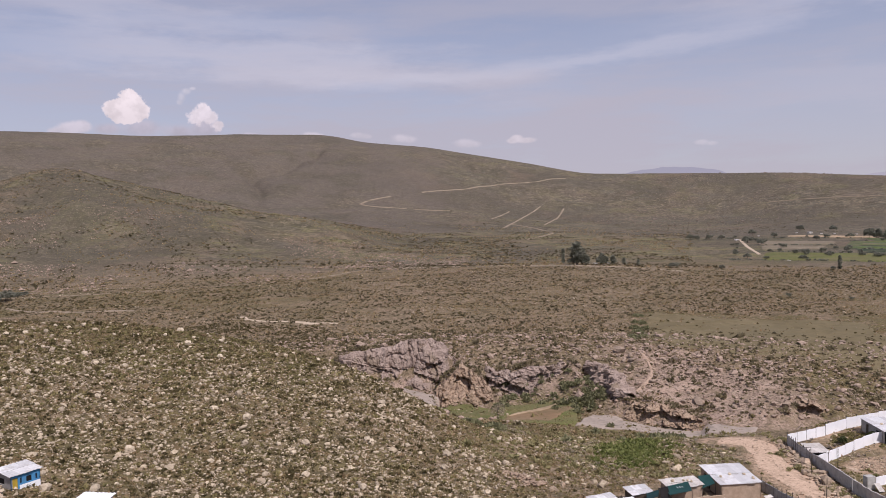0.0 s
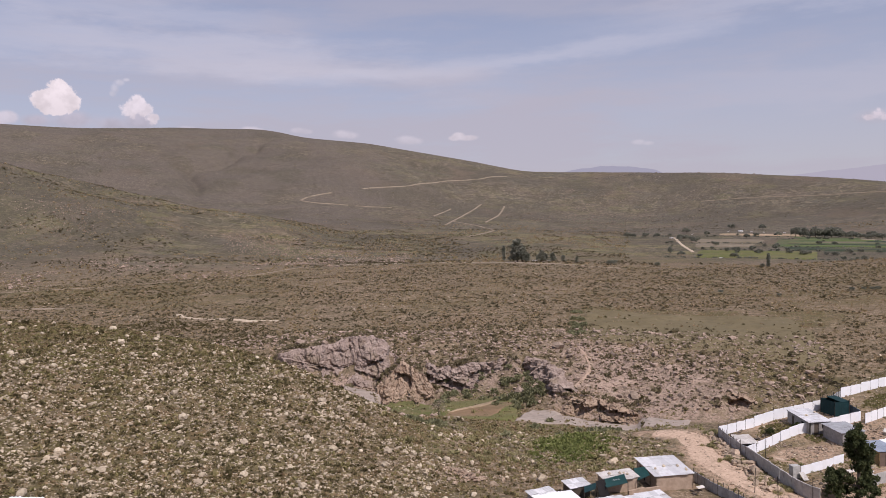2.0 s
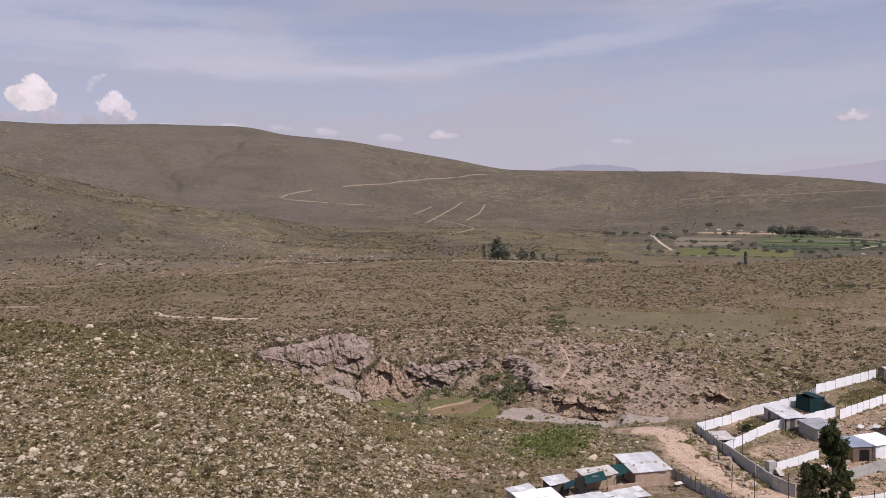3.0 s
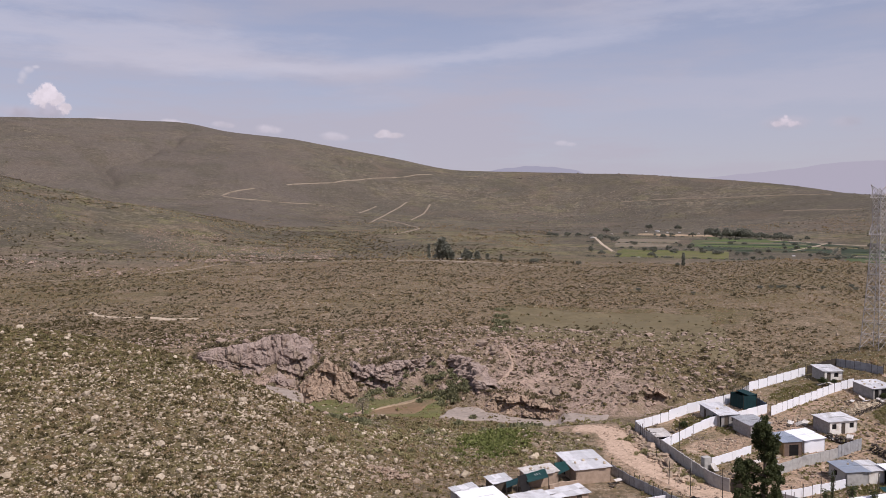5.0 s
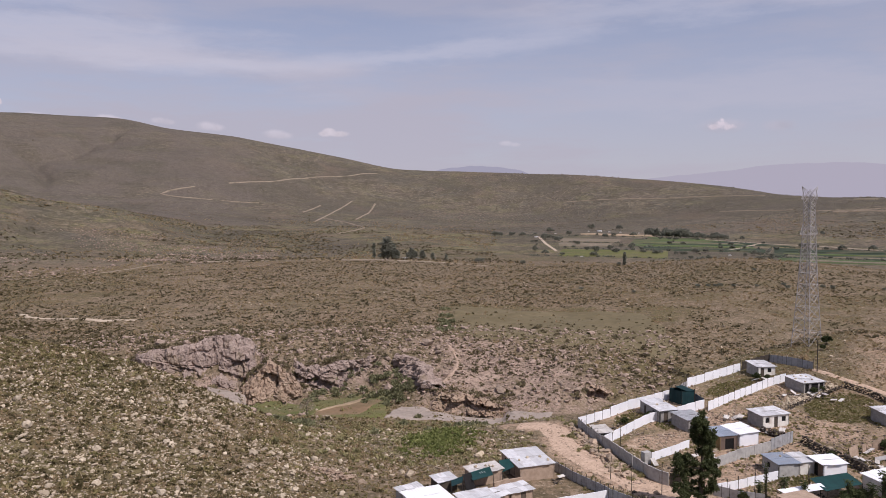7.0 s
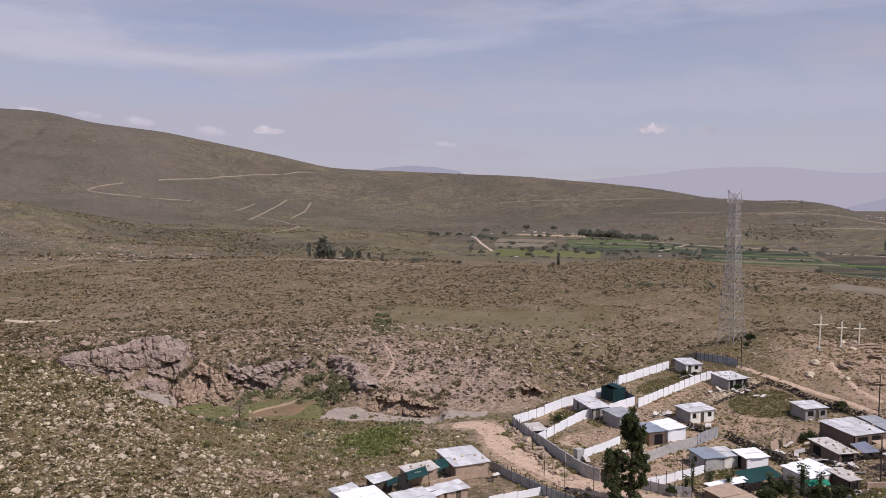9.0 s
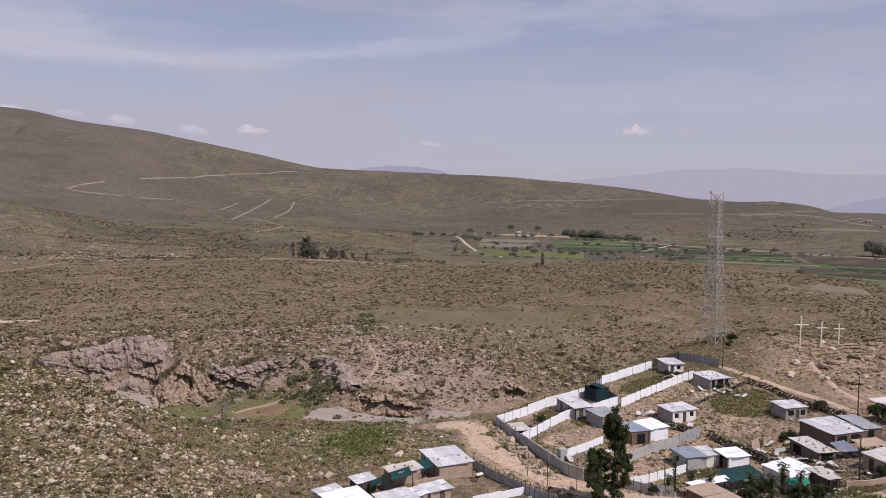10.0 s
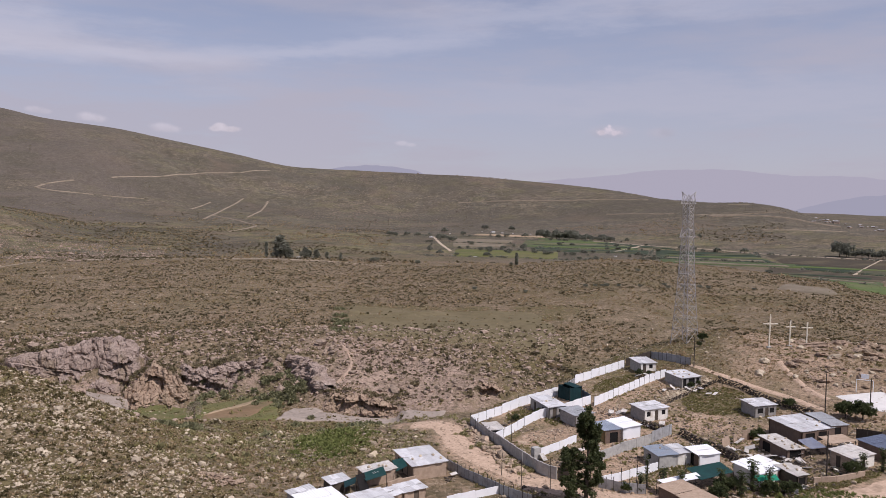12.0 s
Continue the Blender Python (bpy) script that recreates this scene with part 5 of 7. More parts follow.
# the brown left wall paints the shaded side of the white house
house("house", 85.3, 97.8, -4, 4.0, 3.4, 2.1, 2.3, M_WHITE, M_WHITE, "plain white cube-like house with a white roof", left_wall=M_BROWN, left=((1.2, 2.1, 0, 1.9, "window"),))
house("house", 88.2, 88.5, 10, 6.2, 4.8, 2.2, 2.5, M_PLASTER, M_WHITE, "white-roofed house with a red door", front=((4.2, 5.2, 0.0, 1.9, "red"), (2.0, 3.0, 0.9, 1.8, "window")))
house("shed", 99.9, 95.7, -8, 3.3, 7.0, 2.0, 2.2, M_BROWN, M_RUSTY, "long open shed with a patched stony roof", front=((0.5, 2.7, 0, 1.8, "window"),), left=((0.8, 2.8, 0, 1.7, "window"),), weights=10, category="shed")
house("house", 104.8, 86.2, 7, 5.4, 3.9, 2.1, 2.4, M_PLASTER, M_RUSTY, "tan house with a pale flat roof", left_wall=M_ADOBE, left=((1.0, 1.8, 0, 1.9, "door"),))
house("house", 112.8, 87.0, 4, 6.2, 4.6, 2.2, 2.5, M_BROWN, M_BLUE_ROOF, "brown house under a dark blue-grey roof", front=((1.0, 2.4, 0, 1.9, "window"),))
house("shed", 91.1, 85.2, 0, 2.0, 4.2, 1.8, 2.0, M_WOOD, M_RUSTY, "tumbledown shelter with loose roofing sheets", front=((0.3, 1.6, 0, 1.5, "window"),), weights=4, category="shed")
house("shed", 58.9, 121.6, -2, 2.6, 3.6, 1.6, 1.8, M_WOOD, M_RUSTY, "low grey shelter in the corner of a lot", front=((0.4, 2.2, 0, 1.4, "window"),), category="shed")
house("shed", 19.5, 96.2, 22, 3.2, 2.2, 2.0, 2.2, M_CONCRETE, M_ZINC, "grey shed at the foot of the hill", category="shed")
house("shed", 21.0, 92.6, 14, 5.0, 4.4, 2.2, 2.4, M_PLASTER, M_WHITE, "shed with a bright white sheet roof", category="shed")
house("shed", 25.9, 103.8, 16, 2.9, 2.3, 1.8, 2.0, M_WOOD, M_ZINC, "small shelter with a pale sheet roof", category="shed")
house("shed", 32.9, 107.2, 12, 5.0, 2.7, 2.0, 2.2, M_ADOBE, M_RUSTY, "lean-to with rusty pale roofing sheets", weights=4, category="shed")
house("shed", 35.2, 99.0, 14, 3.6, 2.5, 2.0, 2.2, M_ADOBE, M_ZINC, "shed with a pale roof and tan walls", front=(DR(1.6),), category="shed")
house("shed", 31.8, 97.3, 16, 2.4, 2.1, 1.9, 2.1, M_ADOBE, M_ZINC, "small tan shed with a sheet roof", category="shed")
house("shed", 28.1, 93.6, 12, 4.6, 4.8, 2.1, 2.3, M_PLASTER, M_ZINC, "whitewashed shed with a sheet roof", category="shed")
blue_house = house("house", -48.9, 85.5, 58, 3.3, 3.0, 1.9, 2.2, M_SKY_BLUE, M_ZINC, "small sky-blue house with a yellow door", front=((0.12, 0.75, 0, 1.6, "yellow"), (1.0, 1.2, 0.9, 1.5, "window"), (1.7, 2.3, 0.85, 1.5, "window"), (2.75, 2.95, 0.9, 1.5, "window")), left_wall=M_BLOCK, left=((0.5, 1.6, 0.8, 1.5, "window"),))
bm = bmesh.new()
box(bm, 2.35, 0.03, 1.05, pose(0.45, -1.52, -0.35))
part("skirting", bm, M_WHITE, blue_house, "white painted lower wall")
house("shed", -37.4, 78.4, -8, 3.2, 2.6, 1.8, 2.0, M_PLASTER, M_WHITE, "shed with a white sheet roof", category="shed")


def awning(name, corners, material, label):
    """A sagging cloth stretched between four poles."""
    cx, cy = sum(c[0] for c in corners) / 4, sum(c[1] for c in corners) / 4
    g = H(cx, cy)
    root = empty(name, pose(cx, cy, g), label, "awning", "tarpaulin awnings")
    q = [Vector((c[0] - cx, c[1] - cy, c[2])) for c in corners]
    bm = bmesh.new()
    n = 8
    rows = [[bm.verts.new((q[0] * (1 - u) + q[1] * u) * (1 - v) + (q[3] * (1 - u) + q[2] * u) * v - Vector((0, 0, 1.4 * u * (1 - u) * v * (1 - v) * 4 * 0.3)))
             for u in np.linspace(0, 1, n)] for v in np.linspace(0, 1, n)]
    for i in range(n - 1):
        for j in range(n - 1):
            bm.faces.new((rows[i][j], rows[i][j + 1], rows[i + 1][j + 1], rows[i + 1][j]))
    cloth = part("cloth", bm, material, root)
    sol = cloth.modifiers.new("thickness", "SOLIDIFY")
    sol.thickness = 0.03
    for v in q:
        bm = bmesh.new()
        rod(bm, (v.x, v.y, -0.4), (v.x, v.y, v.z + 0.1), 0.05, 0.05, 5)
        part("pole", bm, M_POLE, root)
    return root


awning("awning", [(30.0, 105.6, 1.9), (33.8, 107.2, 2.0), (33.4, 104.2, 1.8), (29.9, 102.8, 1.8)], M_TARP, "dark green tarpaulin awning beside sheds")
awning("awning", [(36.0, 109.6, 2.2), (37.8, 109.8, 2.3), (37.6, 107.0, 2.0), (35.4, 106.0, 1.7)], M_TARP, "dark green tarpaulin lean-to beside a shed")
awning("awning", [(26.6, 102.4, 1.8), (28.6, 103.3, 1.9), (27.9, 101.2, 1.8), (26.1, 100.3, 1.7)], M_TARP_DARK, "dark tarpaulin shelter beside sheds")
awning("awning", [(28.9, 104.6, 1.9), (30.2, 104.9, 2.0), (30.0, 101.6, 0.9), (28.6, 101.2, 0.6)], M_DARK, "black sheet hung between two shelters")
awning("awning", [(77.4, 92.3, 2.1), (83.9, 92.3, 2.3), (83.0, 88.4, 2.1), (76.5, 87.9, 1.9)], M_TARP, "large green tarpaulin roof over a yard")
awning("awning", [(84.0, 85.6, 1.9), (87.6, 84.8, 1.9), (87.2, 83.6, 1.5), (83.9, 84.4, 1.5)], M_GREEN_NET, "bright green netting over a yard")
awning("awning", [(102.2, 94.6, 2.0), (105.2, 94.4, 2.2), (105.0, 91.2, 1.5), (102.0, 91.6, 1.4)], M_BLUE_CLOTH, "faded blue-grey cloth over a yard")
awning("awning", [(105.6, 93.6, 2.2), (110.6, 93.0, 2.3), (109.8, 89.8, 2.1), (105.2, 90.4, 2.0)], M_ADOBE, "tan cloth canopy between two houses")
awning("awning", [(70.4, 90.2, 2.1), (77.6, 90.3, 2.3), (77.3, 88.6, 2.1), (70.6, 88.4, 2.0)], M_WHITE, "long white sheet canopy over a yard")


def netted_frame(x, y, turn, w, d, h):
    """A shelter of poles hung with dark netting, open at the top."""
    root = empty("net_shelter", pose(x, y, H(x, y), 0, 0, turn), "dark teal net shelter on poles by the fence", "shelter")
    c = [(-w / 2, -d / 2), (w / 2, -d / 2), (w / 2, d / 2), (-w / 2, d / 2)]
    for k, (px, py) in enumerate(c):
        bm = bmesh.new()
        rod(bm, (px, py, -0.4), (px, py, h + 0.15 * (k % 2)), 0.06, 0.05, 5)
        part("pole", bm, M_POLE, root)
        qx, qy = c[(k + 1) % 4]
        bm = bmesh.new()
        rows = [[bm.verts.new((px + (qx - px) * u + 0.06 * math.sin(9 * u + k), py + (qy - py) * u + 0.06 * math.cos(7 * u + k), z * (h - 0.1 - 0.5 * u * (1 - u)))) for u in np.linspace(0, 1, 7)] for z in (0.02, 0.5, 1.0)]
        for i in range(2):
            for j in range(6):
                bm.faces.new((rows[i][j], rows[i][j + 1], rows[i + 1][j + 1], rows[i + 1][j]))
        part("net", bm, M_TARP_DARK, root).modifiers.new("thickness", "SOLIDIFY").thickness = 0.02
    bm = bmesh.new()
    box(bm, w * 0.6, d + 0.2, 0.04, pose(w * 0.2, 0, h - 0.1, 3))
    part("roof", bm, M_TARP_DARK, root)


netted_frame(83.2, 135.6, 10, 3.2, 3.6, 2.9)


def concrete_pillar(x, y):
    bm = bmesh.new()
    box(bm, 1.3, 1.0, 2.2, pose(0, 0, -0.3), 0.04)
    ob = mesh_object("concrete_pillar", bm, M_CONCRETE)
    ob.matrix_world = pose(x, y, H(x, y), 0, 0, 8)
    tagged(ob, "stout rendered concrete pillar inside a lot", "pillar")


concrete_pillar(60.6, 109.0)


# ---- pylon ----
def pylon(x, y, turn, h=38.5, base=4.8, top=1.9):
    z = H(x, y)
    root = empty("transmission_tower", pose(x, y, z, 0, 0, turn), "tall galvanised steel lattice pylon on a knoll", "pylon")
    def corner(k, t):
        w = (3.2 + (base - 3.2) * (1 - t / 0.36) if t < 0.36 else max(top, 3.2 + (top - 3.2) * (t - 0.36) / 0.4)) / 2
        sx, sy = ((-1, -1), (1, -1), (1, 1), (-1, 1))[k]
        return Vector((sx * w, sy * w, h * t))
    for k in range(4):
        bm = bmesh.new()
        for a, b in ((-0.02, 0.36), (0.36, 0.76), (0.76, 0.94)):
            rod(bm, corner(k, a), corner(k, b), 0.10, 0.09, 4)
        part("leg", bm, M_STEEL, root)
    levels = [0, 0.085, 0.165, 0.24, 0.315, 0.385, 0.455, 0.52, 0.58, 0.64, 0.70, 0.75, 0.80, 0.845, 0.89, 0.94]
    for a, b in zip(levels[:-1], levels[1:]):
        for k in range(4):
            for p, q in ((corner(k, a), corner((k + 1) % 4, b)), (corner((k + 1) % 4, a), corner(k, b))):
                bm = bmesh.new()
                rod(bm, p, q, 0.055, 0.055, 4)
                part("brace", bm, M_STEEL, root)
            bm = bmesh.new()
            rod(bm, corner(k, b), corner((k + 1) % 4, b), 0.05, 0.05, 4)
            rod(bm, corner(k, (a + b) / 2), (corner(k, b) + corner((k + 1) % 4, b)) / 2, 0.04, 0.04, 4)
            rod(bm, corner((k + 1) % 4, (a + b) / 2), (corner(k, b) + corner((k + 1) % 4, b)) / 2, 0.04, 0.04, 4)
            part("strut", bm, M_STEEL, root)
    for t, reach in ((0.46, 1.7), (0.70, 2.4), (0.92, 2.2)):
        for s in (-1, 1):
            tip = Vector((s * (top / 2 + reach), 0, h * t))
            bm = bmesh.new()
            w = corner(1, t).x
            for sy in (-1, 1):
                rod(bm, (s * w, sy * w, h * t), tip, 0.08, 0.06, 4)
                rod(bm, (s * w * 0.97, sy * w * 0.97, h * (t + 0.06)), tip, 0.07, 0.06, 4)
                for f in (0.3, 0.6):
                    p = Vector((s * w, sy * w, h * t)).lerp(tip, f)
                    q = Vector((s * w * 0.97, sy * w * 0.97, h * (t + 0.06))).lerp(tip, f)
                    rod(bm, p, q, 0.05, 0.05, 4)
            part("crossarm", bm, M_STEEL, root)
    for s in (-1, 1):
        tip = Vector((s * 3.0, 0, h))
        bm = bmesh.new()
        for sy in (-1, 1):
            rod(bm, (s * top / 2, sy * top / 2, h * 0.94), tip, 0.08, 0.06, 4)
            rod(bm, (-s * top / 2 * 0.2, sy * top / 2, h * 0.94), tip, 0.06, 0.05, 4)
        part("peak", bm, M_STEEL, root)
    return root


pylon(131.0, 158.4, 15)


def cross(x, y, h, arm, at_h):
    root = empty("cross", pose(x, y, H(x, y), 0, 1.0, -18), "cream wooden cross standing on the knoll", "cross", "three hilltop crosses")
    bm = bmesh.new()
    box(bm, 0.26, 0.26, h + 0.4, pose(0, 0, -0.4), 0.02)
    part("upright", bm, M_CROSS, root)
    bm = bmesh.new()
    box(bm, arm, 0.26, 0.24, pose(0, -0.02, at_h), 0.02)
    part("arm", bm, M_CROSS, root)
    bm = bmesh.new()
    box(bm, 0.9, 0.9, 0.6, pose(0, 0, -0.3), 0.05)
    part("plinth", bm, M_CONCRETE, root, "rough concrete foot")


cross(140.2, 139.3, 8.0, 3.6, 5.6)
cross(144.4, 137.2, 6.2, 2.4, 4.6)
cross(149.5, 136.9, 5.4, 2.8, 3.9)


def utility_pole(x, y, h, lean=0.0, arm=True):
    root = empty("utility_pole", pose(x, y, H(x, y), lean, lean * 0.5, random.uniform(0, 90)), "thin dark wooden utility pole", "pole", "village poles")
    bm = bmesh.new()
    rod(bm, (0, 0, -0.5), (0, 0, h), *((0.12, 0.08) if arm else (0.055, 0.045)), 8)
    part("shaft", bm, M_POLE, root)
    if arm:
        bm = bmesh.new()
        box(bm, 1.1, 0.1, 0.1, pose(0, 0, h - 0.6))
        part("crossbar", bm, M_POLE, root)


for px, py, ph in ((121.8, 106.5, 8.0), (96.1, 83.3, 7.5), (128.1, 102.0, 7.0), (119.2, 140.6, 7.0)):
    utility_pole(px, py, ph)
for px, py, ph in ((54.9, 114.4, 4.2), (60.4, 117.4, 4.8), (53.0, 99.5, 4.2), (56.5, 97.0, 4.6), (60.5, 92.6, 4.4), (69.8, 94.2, 4.5), (77.4, 92.6, 4.2), (52.0, 104.2, 3.6)):
    utility_pole(px, py, ph, random.uniform(-2, 2), False)


def goal(x, y, turn):
    root = empty("goal_frame", pose(x, y, H(x, y) + 0.25, 0, 0, turn), "white tubular sports goal with backboard", "goal")
    for s in (-1, 1):
        bm = bmesh.new()
        rod(bm, (s * 1.5, 0, -0.3), (s * 1.5, 0, 2.4), 0.07, 0.07, 6)
        part("post", bm, M_WHITE, root)
    bm = bmesh.new()
    rod(bm, (-1.5, 0, 2.4), (1.5, 0, 2.4), 0.07, 0.07, 6)
    part("crossbar", bm, M_WHITE, root)
    bm = bmesh.new()
    box(bm, 1.4, 0.06, 0.9, pose(0, 0, 2.7))
    part("backboard", bm, M_WHITE, root)
    bm = bmesh.new()
    rod(bm, (0, 0, 2.4), (0, 0, 2.8), 0.05, 0.05, 6)
    part("stem", bm, M_WHITE, root)


goal(136.6, 110.2, -50)


# ---- trees ----
def leaf_cloud(centres, per, spread, size, rng, droop=0.0):
    """Many small leaf blades round clump centres: vertices and triangles."""
    C = np.repeat(np.asarray(centres, float), per, axis=0)
    n = len(C)
    d = rng.normal(size=(n, 3))
    d /= np.linalg.norm(d, axis=1)[:, None]
    sp = np.repeat(np.asarray(spread, float), per)[:, None] if np.ndim(spread) else spread
    P = C + d * sp * (rng.rand(n, 1) ** 0.45)
    a = rng.normal(size=(n, 3))
    a[:, 2] -= droop
    a /= np.linalg.norm(a, axis=1)[:, None]
    b = np.cross(a, rng.normal(size=(n, 3)))
    b /= np.linalg.norm(b, axis=1)[:, None]
    s = size * (0.6 + 0.8 * rng.rand(n, 1))
    V = np.stack([P - b * s * 0.45, P + b * s * 0.45, P + a * s * 1.3], 1).reshape(-1, 3)
    return V, np.arange(3 * n).reshape(-1, 3)


def tree(name, kind, seed, h, label, leaf, clumps, per, size, bark=None):
    """Tapered trunk with limbs, and a crown of clumps of small leaves with gaps between them."""
    rng = np.random.RandomState(seed)
    root = empty(name, Matrix(), label, "tree")
    bm = bmesh.new()
    bend = rng.uniform(-0.03, 0.03, 2) * h
    rod(bm, (0, 0, -0.5), (bend[0] * 0.4, bend[1] * 0.4, h * 0.45), 0.022 * h + 0.05, 0.014 * h + 0.03, 7)
    rod(bm, (bend[0] * 0.4, bend[1] * 0.4, h * 0.45), (bend[0], bend[1], h * 0.9), 0.014 * h + 0.03, 0.02, 6)
    cs, sp = [], []
    for k in range(clumps):
        t = (k + rng.rand()) / clumps
        ang = rng.rand() * 6.283
        if kind == "tall":
            z = h * (0.16 + 0.82 * t)
            rad = h * (0.17 * math.sin(min(1, (1.06 - t) * 1.5) * 1.571) + 0.01) * rng.uniform(0.25, 1.15)
            cs.append((bend[0] * t + rad * math.cos(ang), bend[1] * t + rad * math.sin(ang), z))
            sp.append(h * rng.uniform(0.045, 0.085))
        elif kind == "poplar":
            z = h * (0.08 + 0.9 * t)
            rad = h * 0.07 * rng.uniform(0.1, 1.0) * (1.1 - t)
            cs.append((rad * math.cos(ang), rad * math.sin(ang), z))
            sp.append(h * rng.uniform(0.05, 0.08))
        else:
            el = math.asin(rng.uniform(-0.35, 1))
            rad = h * 0.5 * rng.uniform(0.45, 1.05)
            cs.append((rad * math.cos(el) * math.cos(ang), rad * math.cos(el) * math.sin(ang), h * 0.5 + rad * math.sin(el) * 0.85))
            sp.append(h * rng.uniform(0.10, 0.17))
        if k % 3 == 0:
            rod(bm, (bend[0] * 0.5, bend[1] * 0.5, max(0.15 * h, cs[-1][2] - 0.12 * h) * 0.85), cs[-1], 0.006 * h + 0.02, 0.01, 4)
    part("trunk", bm, bark or M_WOOD, root)
    V, F = leaf_cloud(cs, per, np.array(sp), size, rng, 0.5)
    ob = raw_object("crown", V, F, leaf)
    ob.parent = root
    return root


def plant(proto, x, y, s=1.0, turn=0.0, wide=1.0, label=""):
    ob = copy_thing(proto, pose(x, y, H(x, y), 0, 0, turn) @ Matrix.Diagonal((s * wide, s * wide, s, 1)))
    if label:
        tagged(ob, label)
    return ob


def lobed_tree(h, label):
    """An irregular evergreen: leaning trunk, limbs out to separate lobes, each lobe of many leaf clumps with gaps."""
    rng = np.random.RandomState(9)
    root = empty("tree", Matrix(), label, "tree")
    bm = bmesh.new()
    rod(bm, (0, 0, -0.5), (0.2, 0, h * 0.4), 0.30, 0.22, 8)
    rod(bm, (0.2, 0, h * 0.4), (0.5, 0.1, h * 0.9), 0.22, 0.04, 7)
    cs, sp = [], []
    upper = ((0.1, 0, 13.3, 0.45, 5), (-0.4, 0.2, 12.5, 0.8, 10), (0.5, 0, 11.9, 0.9, 11), (-0.7, 0.2, 11.3, 0.9, 10), (0.9, -0.2, 10.8, 1.1, 14), (-0.1, 0.4, 10.2, 1.2, 14), (1.3, 0.2, 9.6, 1.0, 12), (0.4, -0.3, 9.0, 1.1, 12), (-2.6, 0.1, 7.6, 1.1, 13), (-3.4, 0.0, 7.0, 0.9, 10), (-1.8, 0.2, 7.0, 1.1, 12))
    lower = ((0.9, 0.2, 7.8, 1.2, 13), (1.6, 0.0, 6.8, 1.1, 12), (0.2, -0.4, 6.2, 1.4, 14), (-2.7, 0.3, 5.2, 1.2, 12), (1.7, 0.1, 5.4, 1.3, 13), (-0.7, 0.2, 4.6, 1.5, 15), (-3.1, -0.2, 3.6, 1.2, 11), (1.3, 0, 3.6, 1.4, 13), (-1.2, 0.4, 2.8, 1.5, 14), (0.5, 0, 2.0, 1.4, 12), (-2.2, 0.1, 1.8, 1.3, 10))
    for dx, dy, z, rad, n in upper + lower:
        c = Vector((dx, dy, z * h / 13.8))
        z = z / 13.8
        rod(bm, (0.2, 0, max(0.3, z * h - 1.3)), c, 0.08, 0.02, 5)
        for _ in range(n):
            v = rng.normal(size=3)
            v = v / np.linalg.norm(v) * rad * rng.rand() ** 0.4
            cs.append((c.x + v[0], c.y + v[1], c.z + v[2] * 0.8))
            sp.append(rng.uniform(0.3, 0.55))
    part("trunk", bm, M_WOOD, root)
    V, F = leaf_cloud(cs, 62, np.array(sp), 0.24, rng, 0.4)
    raw_object("crown", V, F, L_EUCALYPT).parent = root
    return root


near_tree = lobed_tree(13.8, "tall irregular dark evergreen tree among the lots")
near_tree.matrix_world = pose(58.4, 90.4, H(58.4, 90.4))
tagged(near_tree, category="tree", group="village trees")

SPOT = at(9.9, 530)
euc = tagged(tree("tree", "tall", 11, 18, "dark eucalyptus in a far grove", L_FARM, 46, 34, 0.9), group="far trees")
pop = tagged(tree("tree", "poplar", 12, 10.5, "slim dark poplar in the farmland", L_FARM, 30, 34, 0.8), group="far trees")
rnd = tagged(tree("tree", "round", 13, 6, "rounded dark farm tree", L_FARM, 30, 34, 0.6), group="far trees")
bush = tagged(tree("bush", "round", 14, 3.4, "dense rounded dark-green bush", L_EUCALYPT, 44, 60, 0.26), group="village bushes")
sap = tagged(tree("tree", "poplar", 15, 5.0, "slender young conifer in a yard", L_EUCALYPT, 26, 16, 0.16), group="village trees")
euc.matrix_world = pose(*SPOT, H(*SPOT)) @ Matrix.Diagonal((1.35, 1.35, 0.88, 1))
q = at(8.9, 560)
pop.matrix_world = pose(*q, H(*q))
q = at(11.6, 535)
rnd.matrix_world = pose(*q, H(*q))
bush.matrix_world = pose(123.2, 103.2, H(123.2, 103.2))
sap.matrix_world = pose(70.4, 92.6, H(70.4, 92.6))
plant(bush, 124.6, 100.6, 1.15, 70)
for px, py, s in ((78.2, 85.6, 1.0), (80.6, 84.2, 0.9), (83.4, 85.0, 1.15), (85.4, 83.8, 0.9), (71.8, 90.6, 0.9), (68.4, 91.4, 0.75), (74.2, 89.4, 0.8), (103.0, 82.8, 0.8), (106.6, 82.2, 0.9)):
    plant(sap, px, py, s * 0.8, random.uniform(0, 360), random.uniform(2.2, 3.0))
for b, r, s in ((10.3, 534, 0.7), (10.6, 528, 0.45), (9.6, 540, 0.55), (13.3, 540, 0.32), (12.5, 533, 0.42), (11.7, 536, 0.5), (12.0, 538, 0.36), (14.3, 532, 0.28)):
    x, y = at(b, r)
    plant(euc, x, y, s, random.uniform(0, 360), 1.1)
VALLEY_TREES = ((17.9, 993, 1.5), (18.3, 995, 1.2), (19.2, 996, 1.3), (20.0, 1000, 1.1), (16.7, 516, 0.75), (17.0, 530, 0.6), (20.0, 516, 0.65), (21.7, 898, 1.6), (22.6, 860, 1.3), (24.7, 716, 0.9), (25.3, 720, 1.0), (26.4, 745, 0.9), (27.8, 760, 0.9), (28.6, 740, 0.7), (29.6, 690, 0.9), (29.9, 700, 0.8), (31.0, 690, 0.7), (32.4, 720, 0.7), (33.0, 730, 0.8), (24.0, 800, 1.0))
